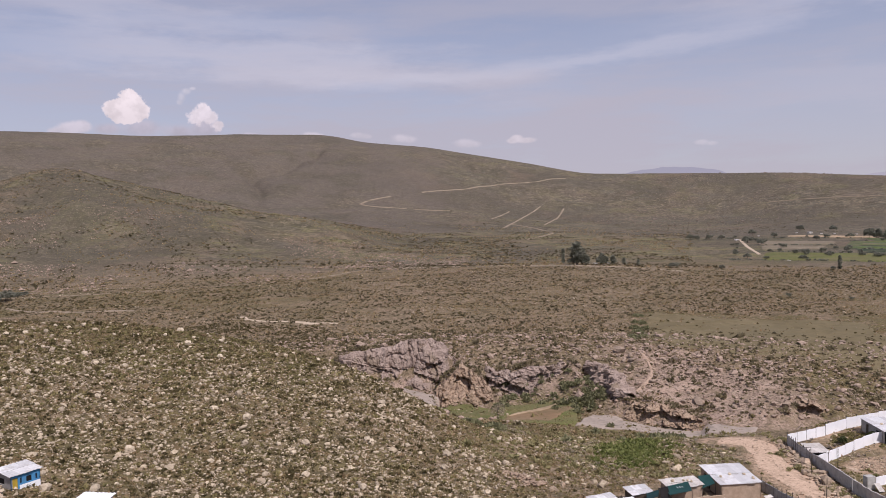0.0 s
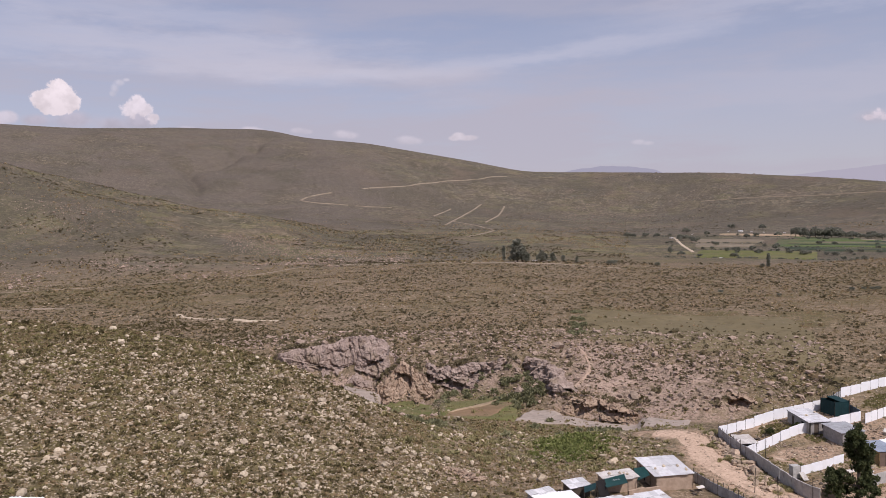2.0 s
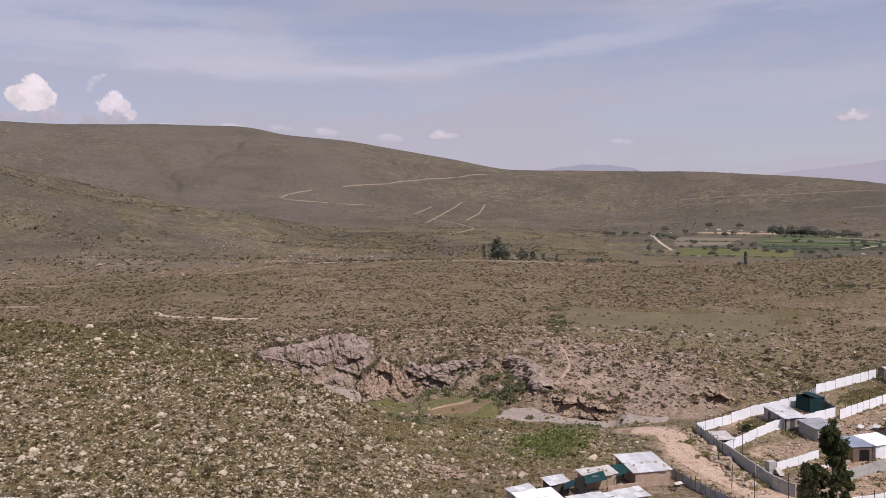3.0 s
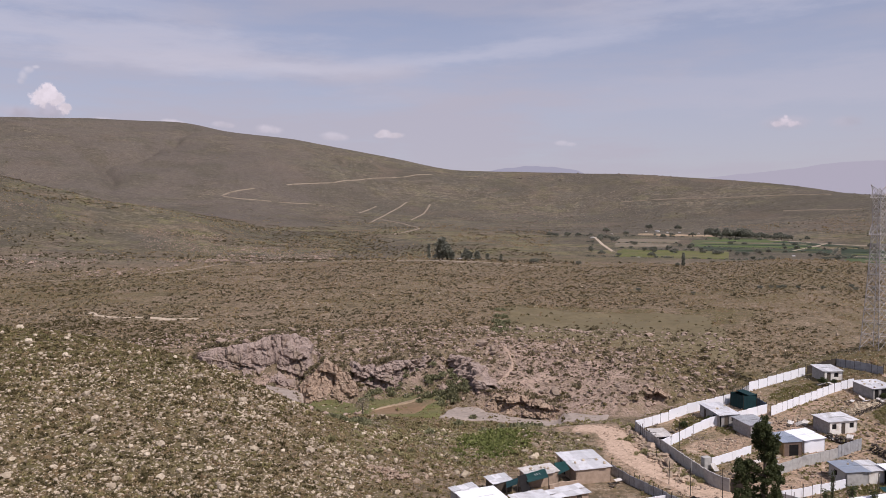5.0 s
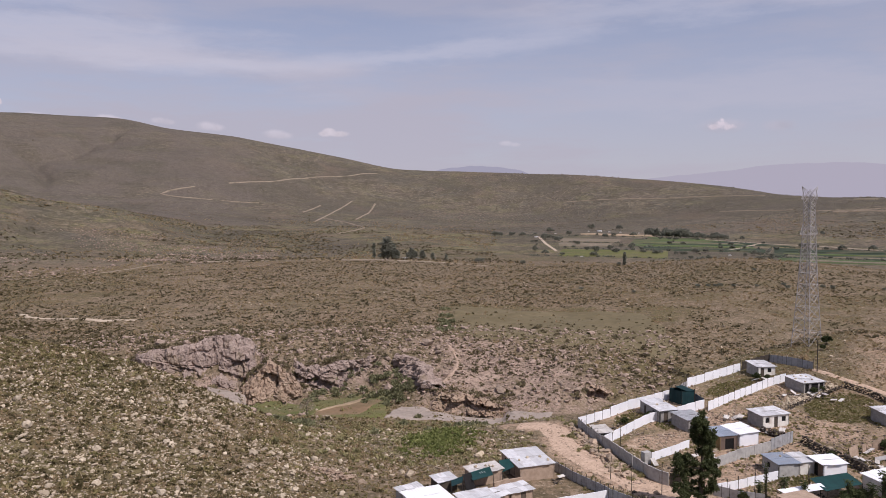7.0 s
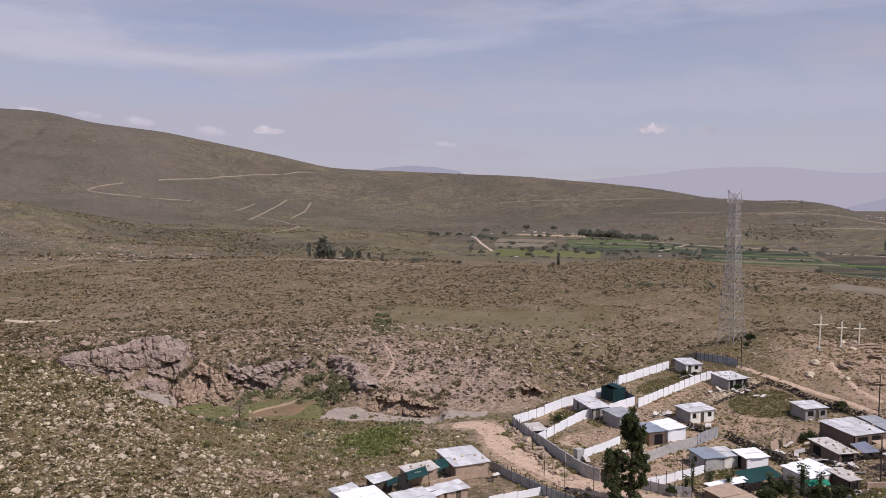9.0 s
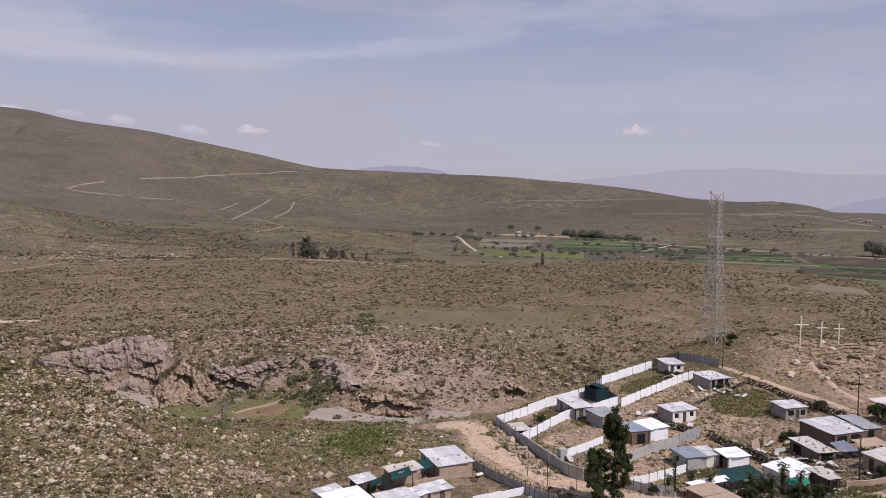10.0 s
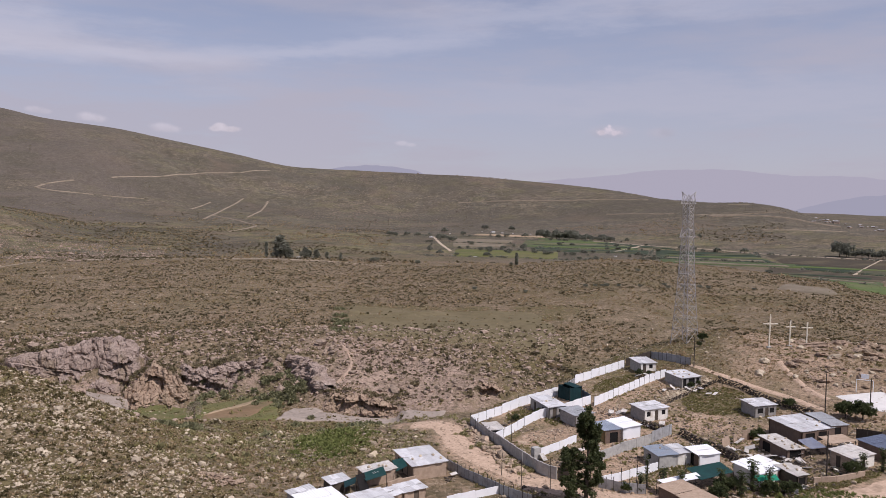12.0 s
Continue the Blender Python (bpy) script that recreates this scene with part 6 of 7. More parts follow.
PLAIN_TREES = ((26.0, 950, 1.2), (28.0, 1000, 1.2), (36.2, 707, 1.0), (36.6, 700, 0.8), (35.6, 690, 0.7), (37.2, 660, 0.9), (39.2, 830, 1.0), (40.0, 815, 1.2), (41.6, 805, 1.0), (43.4, 800, 1.1), (45.0, 560, 0.7), (22.0, 1090, 1.6), (25.0, 1200, 1.8), (27.0, 1180, 1.8), (31.0, 1000, 1.2), (34.0, 975, 1.1), (35.4, 950, 1.0), (27.0, 495, 0.5), (32.0, 640, 0.7), (23.4, 1020, 1.3))
for b, r, s in VALLEY_TREES + PLAIN_TREES:
    x, y = at(b, r)
    plant(rnd, x, y, s * 0.85, random.uniform(0, 360), random.uniform(0.9, 1.4))
for b, r, s in ((27.4, 500, 0.75), (29.1, 988, 1.25), (29.5, 985, 1.2), (30.3, 965, 1.3), (30.7, 970, 1.1), (31.3, 966, 1.35), (31.7, 972, 1.1), (33.6, 960, 0.9), (49.3, 786, 1.5), (49.7, 782, 1.3)):
    x, y = at(b, r)
    plant(rnd if b > 28 else pop, x, y, s * (1.75 if b > 28 else 1), random.uniform(0, 360), random.uniform(0.8, 1.2))
for k in range(14):
    x, y = at(49.8 + 0.4 * k, 782 - 3 * k)
    plant(rnd, x, y, random.uniform(0.9, 1.7), random.uniform(0, 360), 1.1)
for k in range(12):
    x, y = at(29.6 + 0.42 * k, 985 - 4 * k)
    plant(rnd, x, y, random.uniform(1.0, 1.6), random.uniform(0, 360), 1.3)


# ---- scrub, tufts and stones ----
def scatter(n, b0, b1, r0, r1, seed, power=1.0):
    rng = np.random.RandomState(seed)
    b = np.radians(rng.uniform(b0, b1, n))
    r = (r0 ** (2 * power) + rng.rand(n) * (r1 ** (2 * power) - r0 ** (2 * power))) ** (0.5 / power)
    return r * np.sin(b), r * np.cos(b), rng


def shrubs(name, x, y, size, blades, material, rng, label, flat=0.7, blade=0.5, lift=0.0):
    n = len(x)
    z = height(x, y) + lift
    d = rng.normal(size=(n, blades, 3))
    d /= np.linalg.norm(d, axis=2)[:, :, None]
    d[:, :, 2] = np.abs(d[:, :, 2]) * flat
    s = size[:, None, None]
    P = np.stack([x, y, z], -1)[:, None, :] + d * s * 0.5 * rng.rand(n, blades, 1) ** 0.4
    a = rng.normal(size=(n, blades, 3)) * 0.7 + d
    a[:, :, 2] += 0.4
    a /= np.linalg.norm(a, axis=2)[:, :, None]
    b = np.cross(a, rng.normal(size=(n, blades, 3)))
    b /= np.linalg.norm(b, axis=2)[:, :, None]
    w = s * blade
    V = np.stack([P - b * w * 0.5, P + b * w * 0.5, P + a * w], 2).reshape(-1, 3)
    ob = raw_object(name, V, np.arange(len(V)).reshape(-1, 3), material)
    return tagged(ob, label, "vegetation", kind="stuff")


def keep_out(x, y):
    """True where no plant or loose stone stands: road, lots and house plots."""
    b, r = np.degrees(np.arctan2(x, y)), np.hypot(x, y)
    village = (b > 15) & (r < 176) & ~((b < 21) & (r > 117)) & ~((b < 23) & (r > 128))
    return village | (seg_dist(x, y, LANE) < 4)


x, y, rng = scatter(44000, -34, 56, 205, 500, 101, 0.75)
d = vnoise(x, y, 40, 3) + 0.6 * vnoise(x, y, 12, 5)
b, r = np.degrees(np.arctan2(x, y)), np.hypot(x, y)
field = (b > 14.4) & (b < 32) & (r > 240) & (r < 304)
ok = (d > -0.5) & ~keep_out(x, y) & ~(field & (rng.rand(len(x)) < 0.97))
x, y = x[ok], y[ok]
shrubs("plateau_scrub", x, y, rng.gamma(1.3, 0.22, len(x)) + 0.28, 10, L_SCRUB2, rng, "low dry scrub dotted over the plateau", 0.6)
x, y, rng = scatter(4200, -16, 32, 176, 262, 102)
ok = (height(x, y) > -8.8) & ~keep_out(x, y)
x, y = x[ok], y[ok]
shrubs("canyon_scrub", x, y, rng.gamma(1.3, 0.26, len(x)) + 0.28, 18, L_SCRUB, rng, "dark thorny scrub on the canyon sides", 0.7)
x, y, rng = scatter(17000, -36, 20, 88, 196, 103)
ok = ~keep_out(x, y) & (rng.rand(len(x)) > 0.75 * sstep(-4, 4, np.degrees(np.arctan2(x, y))))
x, y = x[ok], y[ok]
shrubs("hill_tufts", x, y, rng.gamma(2.0, 0.12, len(x)) + 0.18, 14, L_TUFT, rng, "tufts of olive grass over the stony hill", 0.8)
x, y, rng = scatter(8000, -36, 22, 88, 190, 104)
ok = ~keep_out(x, y)
x, y = x[ok], y[ok]
shrubs("straw_tufts", x, y, rng.gamma(2.0, 0.11, len(x)) + 0.14, 12, L_STRAW, rng, "straw-coloured dry grass tufts", 0.9, 0.6)
x, y, rng = scatter(650, 1, 23, 120, 176, 105)
ok = ~keep_out(x, y)
x, y = x[ok], y[ok]
shrubs("bank_scrub", x, y, rng.gamma(2.2, 0.16, len(x)) + 0.3, 24, L_BANK, rng, "green scrub on the river bank", 0.8)
cx, cy = [], []
rng = np.random.RandomState(106)
for b, r, n, s in ((9.0, 200, 16, 3.5), (10.4, 197, 18, 2.4), (7.6, 204, 10, 4.0), (5.0, 203, 10, 3.0), (3.4, 166, 10, 1.5), (1.8, 172, 8, 2.0), (14.0, 244, 8, 1.0), (14.1, 252, 10, 1.0), (14.2, 262, 9, 1.0), (14.3, 274, 8, 1.0), (14.5, 292, 9, 2.0), (9.4, 204, 8, 1.6), (10.8, 198, 16, 2.0), (4.2, 197, 5, 0.9), (16, 167, 12, 5), (17, 170, 9, 4), (12.2, 171, 7, 4)):
    px, py = at(b, r)
    cx += list(px + rng.normal(size=n) * s)
    cy += list(py + rng.normal(size=n) * s)
shrubs("river_bushes", np.array(cx), np.array(cy), rng.uniform(1.2, 2.6, len(cx)), 60, L_RIVER, rng, "dense grey-green bushes along the river", 0.9, 0.3)
x, y, rng = scatter(1900, 20, 56, 96, 215, 107)
d = vnoise(x, y, 14, 9)
ok = (d > 0.1) & (seg_dist(x, y, LANE) > 3.2) & (seg_dist(x, y, EDGE_ROAD) > 3.4)
x, y = x[ok], y[ok]
shrubs("yard_weeds", x, y, rng.gamma(3.0, 0.1, len(x)) + 0.15, 16, L_TURF, rng, "patches of olive weeds in the yards", 0.7)
# mottled dry scrub of the plateau and the hills, in drifts
x, y, rng = scatter(42000, -34, 56, 215, 520, 115, 0.6)
b, r = np.degrees(np.arctan2(x, y)), np.hypot(x, y)
ok = (vnoise(x, y, 16, 7) + 0.5 * vnoise(x, y, 50, 8) > -0.45) & ~keep_out(x, y) & ~((b > 14.4) & (b < 32) & (r > 240) & (r < 304) & (rng.rand(len(x)) < 0.8))
x, y = x[ok], y[ok]
shrubs("dry_tufts", x, y, rng.gamma(1.6, 0.17, len(x)) + 0.26, 7, L_MIX, rng, "straw and rust-coloured tufts over the plateau", 0.6, 0.6)
x, y, rng = scatter(36000, -33, 46, 510, 1150, 108, 0.8)
b = np.degrees(np.arctan2(x, y))
ok = (fbm(x, y, 70, 3, 27) + 0.5 * vnoise(x, y, 20, 28) > 0.0) & ((b < 18) | (height(x, y) > -3))
x, y = x[ok], y[ok]
shrubs("far_scrub", x, y, rng.gamma(1.4, 0.42, len(x)) + 0.50, 6, L_SCRUB2, rng, "dark scrub on the lower hillsides", 0.6, 0.6)
x, y, rng = scatter(26000, -33, 46, 510, 1250, 116, 0.8)
b = np.degrees(np.arctan2(x, y))
ok = (fbm(x, y, 55, 3, 47) > -0.1) & ((b < 18) | (height(x, y) > -3))
x, y = x[ok], y[ok]
shrubs("hill_grass", x, y, rng.gamma(1.5, 0.42, len(x)) + 0.5, 6, L_MIX, rng, "dry straw tufts on the lower hillsides", 0.5, 0.6)
x, y, rng = scatter(20000, -30, 47, 1150, 1900, 117)
ok = fbm(x, y, 120, 3, 57) + 0.4 * vnoise(x, y, 30, 58) > -0.05
x, y = x[ok], y[ok]
shrubs("distant_scrub", x, y, rng.gamma(1.5, 0.32, len(x)) + 0.5, 6, L_SCRUB2, rng, "dark scrub on the distant hillsides", 0.6, 0.6)


def stones(name, x, y, size, material, rng, label, small=False):
    """Small angular stones, joined; the smallest have eight faces."""
    bm = bmesh.new()
    bmesh.ops.create_icosphere(bm, subdivisions=1, radius=0.5)
    T = np.array([v.co[:] for v in bm.verts])
    F = np.array([[v.index for v in f.verts] for f in bm.faces])
    bm.free()
    if small:
        T = 0.55 * np.array([(1, 0, 0), (0, 1, 0), (-1, 0, 0), (0, -1, 0), (0.1, 0, 0.9), (0, 0, -0.9)])
        F = np.array([(0, 1, 4), (1, 2, 4), (2, 3, 4), (3, 0, 4), (1, 0, 5), (2, 1, 5), (3, 2, 5), (0, 3, 5)])
    n = len(x)
    jit = 1 + 0.22 * rng.normal(size=(n, len(T), 1))
    a = rng.rand(n) * 6.283
    c, s = np.cos(a)[:, None], np.sin(a)[:, None]
    st = np.stack([1 + 0.4 * rng.rand(n), 0.7 + 0.3 * rng.rand(n), 0.55 + 0.35 * rng.rand(n)], -1)[:, None, :]
    V = T[None] * jit * st * size[:, None, None]
    V = np.stack([V[:, :, 0] * c - V[:, :, 1] * s, V[:, :, 0] * s + V[:, :, 1] * c, V[:, :, 2]], -1)
    V = V + np.stack([x, y, height(x, y) + 0.22 * size], -1)[:, None, :]
    idx = F[None] + (np.arange(n) * len(T))[:, None, None]
    ob = raw_object(name, V.reshape(-1, 3), idx.reshape(-1, 3), material)
    return tagged(ob, label, "stones", kind="stuff")


x, y, rng = scatter(24000, -36, 9, 86, 196, 201)
d = vnoise(x, y, 22, 13) + 0.5 * vnoise(x, y, 7, 15)
ok = (d > -0.35) & (rng.rand(len(x)) > 0.8 * sstep(140, 168, np.hypot(x, y)) * (np.degrees(np.arctan2(x, y)) < -9))
ok &= rng.rand(len(x)) > sstep(0.5, 8.5, np.degrees(np.arctan2(x, y)) + 2.5 * vnoise(x, y, 9, 16))
x, y = x[ok], y[ok]
stones("scattered_stones", x, y, 0.17 + rng.gamma(1.3, 0.112, len(x)), M_STONES, rng, "pale angular stones strewn over the hill")
x, y, rng = scatter(8500, 26, 56, 96, 216, 202)
ok = seg_dist(x, y, EDGE_ROAD) > 3.0
x, y = x[ok], y[ok]
stones("knoll_stones", x, y, 0.08 + rng.gamma(1.2, 0.10, len(x)), M_STONES, rng, "pale stones and rubble round the village")
x, y, rng = scatter(6500, -13, 31, 178, 252, 203)
ok = height(x, y) > -8.9
x, y = x[ok], y[ok]
stones("canyon_stones", x, y, 0.22 + rng.gamma(1.2, 0.28, len(x)), M_SCREE, rng, "rocks fallen on the canyon sides")
x, y, rng = scatter(2600, 10, 27, 1330, 1950, 204)
ok = vnoise(x, y, 140, 63) > -0.25
x, y = x[ok], y[ok]
stones("far_outcrops", x, y, 0.8 + rng.gamma(1.3, 0.6, len(x)), M_FAROUT, rng, "pale outcrops on the far hillside")

x, y, rng = scatter(230, -34, 7, 90, 192, 205)
for k in range(len(x)):
    s = 0.5 + rng.gamma(2.0, 0.13)
    ob = new("boulder", BOULDER_SHAPES[k % 6])
    ob.matrix_world = pose(x[k], y[k], H(x[k], y[k]) + 0.25 * s, rng.uniform(-20, 20), rng.uniform(-20, 20), rng.uniform(0, 360)) @ Matrix.Diagonal((s * rng.uniform(0.9, 1.4), s, s, 1))
    tagged(ob, "pale weathered boulder lying on the grassy hill", "boulder", "hillside boulders")
x, y, rng = scatter(26, 44.5, 55, 176, 210, 206)
for k in range(len(x)):
    s = 0.5 + rng.gamma(2.0, 0.28)
    ob = new("boulder", BOULDER_SHAPES[k % 6])
    ob.matrix_world = pose(x[k], y[k], H(x[k], y[k]) + 0.1 * s, rng.uniform(-20, 20), rng.uniform(-20, 20), rng.uniform(0, 360)) @ Matrix.Diagonal((s * rng.uniform(0.9, 1.8), s, s * 0.8, 1))
    tagged(ob, "large pale boulder on the bare knoll", "boulder", "knoll boulders")


# ---- canyon cliffs ----
def cliff(rows, seed, label, material, block=2.4, lean=0.22, crack=0.5, tall=1.0):
    """A blocky rock face along rows of (bearing, distance, crest, foot, height of the overhang's slot, its depth)."""
    rng = np.random.RandomState(seed)
    P = np.array([at(q[0], q[1]) for q in rows])
    s = np.concatenate([[0], np.cumsum(np.hypot(*np.diff(P, axis=0).T))])
    n, m, back = int(s[-1] / 0.28), 44, 9
    t = np.linspace(0, s[-1], n)
    x, y = np.interp(t, s, P[:, 0]), np.interp(t, s, P[:, 1])
    zt, zb, zs, dep = [np.interp(t, s, [q[k] for q in rows])[:, None] for k in (2, 3, 4, 5)]
    out = np.stack([np.gradient(y), -np.gradient(x)], -1)
    out /= np.linalg.norm(out, axis=1)[:, None]
    out *= np.where((out * np.stack([x, y], -1)).sum(1) > 0, -1.0, 1.0)[:, None]
    v = np.concatenate([np.linspace(0, 1, m), np.ones(back)])
    cap = np.concatenate([np.zeros(m), np.linspace(0.4, 4.2, back)])[None]
    U = np.repeat(t[:, None], m + back, 1)
    zz = zb - 0.8 + (zt - zb + 0.8) * v[None]

    def cells(size, amount, crack, k):
        """Offset of tilted blocks parted by cracks."""
        w = zz - 0.75 * cap
        cu, cz = U + 0.25 * vnoise(U, w, 1.6, k), w * tall + 0.25 * vnoise(w, U, 1.6, k + 1)
        count = int((s[-1] + 8) * (w.max() - w.min() + 6) * tall / size ** 2)
        su, sz = rng.uniform(-4, s[-1] + 4, count), rng.uniform(w.min() * tall - 4, w.max() * tall + 4, count)
        d = np.hypot(cu[..., None] - su, cz[..., None] - sz)
        i = d.argmin(-1)
        two = np.partition(d, 1, axis=-1)
        gap = two[..., 1] - two[..., 0]
        lift, tu, tz = rng.normal(size=count), rng.normal(size=count), rng.normal(size=count)
        o = amount * (lift[i] + 0.9 * (tu[i] * (cu - su[i]) + tz[i] * (cz - sz[i])) / size)
        return o - crack * np.exp(-(gap / (0.11 * size)) ** 2)

    o = cells(block * 1.9, 0.75, 1.1 * crack, seed + 40) + cells(block * 0.8, 0.30, 0.8 * crack, seed) + cells(block * 0.34, 0.17, 0.24, seed + 5) + 0.22 * fbm(U, zz, 0.8, 4, seed + 9)
    face = (zz - zb) / (zt - zb + 0.01)
    o = o - lean * (zz - zb) * (zz > zs) - 1.1 * np.clip(face - 0.75, 0, 1) ** 2 * 6
    slot = zs + 0.35 * vnoise(t, t * 0, 2.2, seed + 12)[:, None]
    o = o - dep * np.exp(-(np.minimum(0, zz - slot) / 1.5) ** 2) * (zz < slot + 0.4) * sstep(0.45, -0.15, zz - slot)
    ends = np.clip(np.minimum(t, s[-1] - t) / 2.2, 0, 1)[:, None]
    o = o * (0.35 + 0.65 * ends) - 2.2 * (1 - ends) - cap
    X, Y = x[:, None] + out[:, :1] * o, y[:, None] + out[:, 1:] * o
    z = zz - 0.10 * cap ** 1.5 + 0.55 * vnoise(X, Y, 1.7, seed + 17) * sstep(0.7, 1.0, v[None]) + 0.35 * cells(block * 0.8, 0.5, 0.3, seed + 21) * (v[None] > 0.98)
    w = m + back
    i, j = np.meshgrid(np.arange(n - 1), np.arange(w - 1), indexing="ij")
    a = i * w + j
    F = np.stack([a, a + w, a + w + 1, a + 1], -1).reshape(-1, 4)
    ob = raw_object("rock_cliff", np.stack([X, Y, z], -1).reshape(-1, 3), F, material)
    return tagged(ob, label, "cliff", "canyon cliffs")


cliff(FACES["massif"], 301, "pinkish grey blocky rock massif with a dark overhang", M_CLIFF, 3.4, 0.42, 0.55, 0.75)
cliff(FACES["spur"], 321, "tan rocky spur patched with scrub beside the meadow", M_OUTCROP, 2.4, 0.55, 0.45, 0.8)
cliff(FACES["ledge"], 341, "low pinkish rock overhang with a shadowed slot", M_CLIFF, 1.9, 0.3, 0.4, 1.4)
cliff(FACES["cave"], 361, "dark cave-like rock face above bushes", M_CLIFF, 1.5, 0.0, 0.35, 0.9)
cliff(FACES["bank"], 381, "undercut rocky river bank", M_OUTCROP, 1.7, 0.35, 0.5, 1.2)
cliff(FACES["scar"], 391, "shadowed ledge in the eroded bank", M_OUTCROP, 1.3, 0.3, 0.4, 1.2)


# ---- clutter of the yards ----
PLANK = bpy.data.meshes.new("plank")
_bm = bmesh.new()
box(_bm, 1.0, 0.16, 0.04, None, 0.005)
_bm.to_mesh(PLANK)
_bm.free()
PLANK.materials.append(M_WOOD)
SCRAP = bpy.data.meshes.new("scrap_sheet")
_bm = bmesh.new()
corrugated(_bm, 0.9, 1.6, 0.0, 0.0, Matrix(), 0.0, 0.2)
_bm.to_mesh(SCRAP)
_bm.free()
SCRAP.materials.append(M_RUSTY)


def scrap_heap(x, y, spread, n, seed, label="heap of scrap sheets, planks and stones"):
    rng = random.Random(seed)
    root = empty("scrap_heap", pose(x, y, H(x, y)), label, "scrap", "yard clutter")
    for k in range(n):
        px, py = rng.gauss(0, spread), rng.gauss(0, spread)
        z = H(x + px, y + py) - H(x, y)
        kind = rng.random()
        if kind < 0.4:
            ob, m, s = new("plank", PLANK), pose(px, py, z + rng.uniform(0.05, 0.5), rng.uniform(-15, 15), rng.uniform(-35, 35), rng.uniform(0, 360)), Matrix.Diagonal((rng.uniform(1, 2.6), 1, 1, 1))
        elif kind < 0.62:
            ob, m, s = new("scrap_sheet", SCRAP), pose(px, py, z + rng.uniform(0.1, 0.7), rng.uniform(-35, 35), rng.uniform(-20, 20), rng.uniform(0, 360)), Matrix.Diagonal((rng.uniform(0.7, 1.2), rng.uniform(0.5, 1.1), 1, 1))
        else:
            ob, m, s = new("stone", STONE_SHAPES[rng.randrange(5)]), pose(px, py, z + 0.1, rng.uniform(0, 60), 0, rng.uniform(0, 360)), Matrix.Scale(rng.uniform(0.3, 0.8), 4)
        ob.parent = root
        ob.matrix_local = m @ s
    return root


for k, (px, py, sp, n) in enumerate(((111.5, 129.2, 1.4, 22), (114.0, 130.8, 1.0, 14), (108.6, 130.0, 1.2, 14), (106.0, 141.0, 0.9, 12), (63.2, 125.2, 1.2, 16), (86.0, 124.2, 1.1, 14), (79.0, 116.6, 1.2, 12), (94.4, 91.8, 1.6, 26), (97.0, 89.6, 1.4, 22),
                                   (94.0, 99.4, 1.2, 18), (101.6, 97.0, 1.0, 14), (102.6, 100.6, 0.9, 12), (88.6, 103.6, 1.0, 14), (93.4, 86.6, 1.2, 16), (99.6, 84.8, 1.0, 14), (112.4, 93.4, 1.2, 14), (71.0, 109.4, 0.9, 10), (36.6, 100.6, 1.0, 12),
                                   (30.4, 98.0, 0.9, 10), (43.6, 104.6, 0.8, 8), (83.4, 88.4, 0.9, 10), (117.6, 95.4, 1.1, 12), (62.0, 105.6, 0.9, 10), (96.2, 103.8, 1.2, 14))):
    scrap_heap(px, py, sp, n, 500 + k)


def board(x, y, h, w, turn, lean):
    root = empty("leaning_board", pose(x, y, H(x, y), lean, 0, turn), "pale weathered board leaning upright", "board", "yard clutter")
    bm = bmesh.new()
    box(bm, w, 0.07, h, pose(0, 0, -0.1), 0.01)
    part("panel", bm, M_ADOBE, root)


for px, py, h in ((93.6, 102.0, 1.8), (94.6, 102.2, 2.0), (97.0, 103.2, 1.7), (99.5, 103.7, 2.0), (100.4, 103.9, 2.2), (101.2, 104.1, 1.9)):
    board(px, py, h, random.uniform(0.7, 1.1), random.uniform(-20, 20), random.uniform(-14, 14))

house("house", 70.8, 84.0, 8, 4.4, 6.4, 2.3, 2.6, M_BROWN, M_ADOBE, "brown house with a flat tan roof by the road", front=(W2(0.8), DR(2.4)), right=((2.0, 3.0, 0.9, 1.8, "window"),))
for px, py, s in ((79.4, 86.2, 0.75), (81.6, 86.8, 0.6), (76.6, 84.4, 0.8), (84.2, 82.4, 0.7), (87.0, 81.4, 0.6), (66.4, 92.2, 0.5), (101.2, 83.0, 0.7), (132.6, 153.4, 0.7), (129.2, 150.6, 0.4), (120.6, 114.0, 0.6)):
    plant(bush, px, py, s, random.uniform(0, 360), random.uniform(0.9, 1.3))
x, y, rng = scatter(5200, 24, 54, 96, 168, 109)
d = fbm(x, y, 9, 3, 19)
ok = (d > 0.05) & (seg_dist(x, y, LANE) > 3.4) & (seg_dist(x, y, EDGE_ROAD) > 3.2)
x, y = x[ok], y[ok]
shrubs("yard_grass", x, y, rng.gamma(2.0, 0.1, len(x)) + 0.15, 14, L_STRAW, rng, "dry and green grass in the empty lots", 0.7)
x, y, rng = scatter(800, 45, 55, 117, 123, 110)
shrubs("roadside_grass", x, y, rng.gamma(2.0, 0.09, len(x)) + 0.15, 16, L_GREEN, rng, "green grass along the dusty road", 0.8)

OUTCROPS = [rock_mesh("outcrop", 60 + k, 3, M_OUTCROP, 0.55, 0.7) for k in range(4)]
x, y, rng = scatter(60, 46.5, 55, 178, 207, 207)
for k in range(len(x)):
    s = 0.6 + rng.gamma(1.4, 0.6)
    ob = new("rock_outcrop", OUTCROPS[k % 4])
    ob.matrix_world = pose(x[k], y[k], H(x[k], y[k]) + 0.05 * s, rng.uniform(-15, 15), rng.uniform(-15, 15), rng.uniform(0, 360)) @ Matrix.Diagonal((s * rng.uniform(1, 2.2), s, s * rng.uniform(0.5, 0.9), 1))
    tagged(ob, "tan weathered rock outcrop on the knoll", "rock", "knoll outcrops")

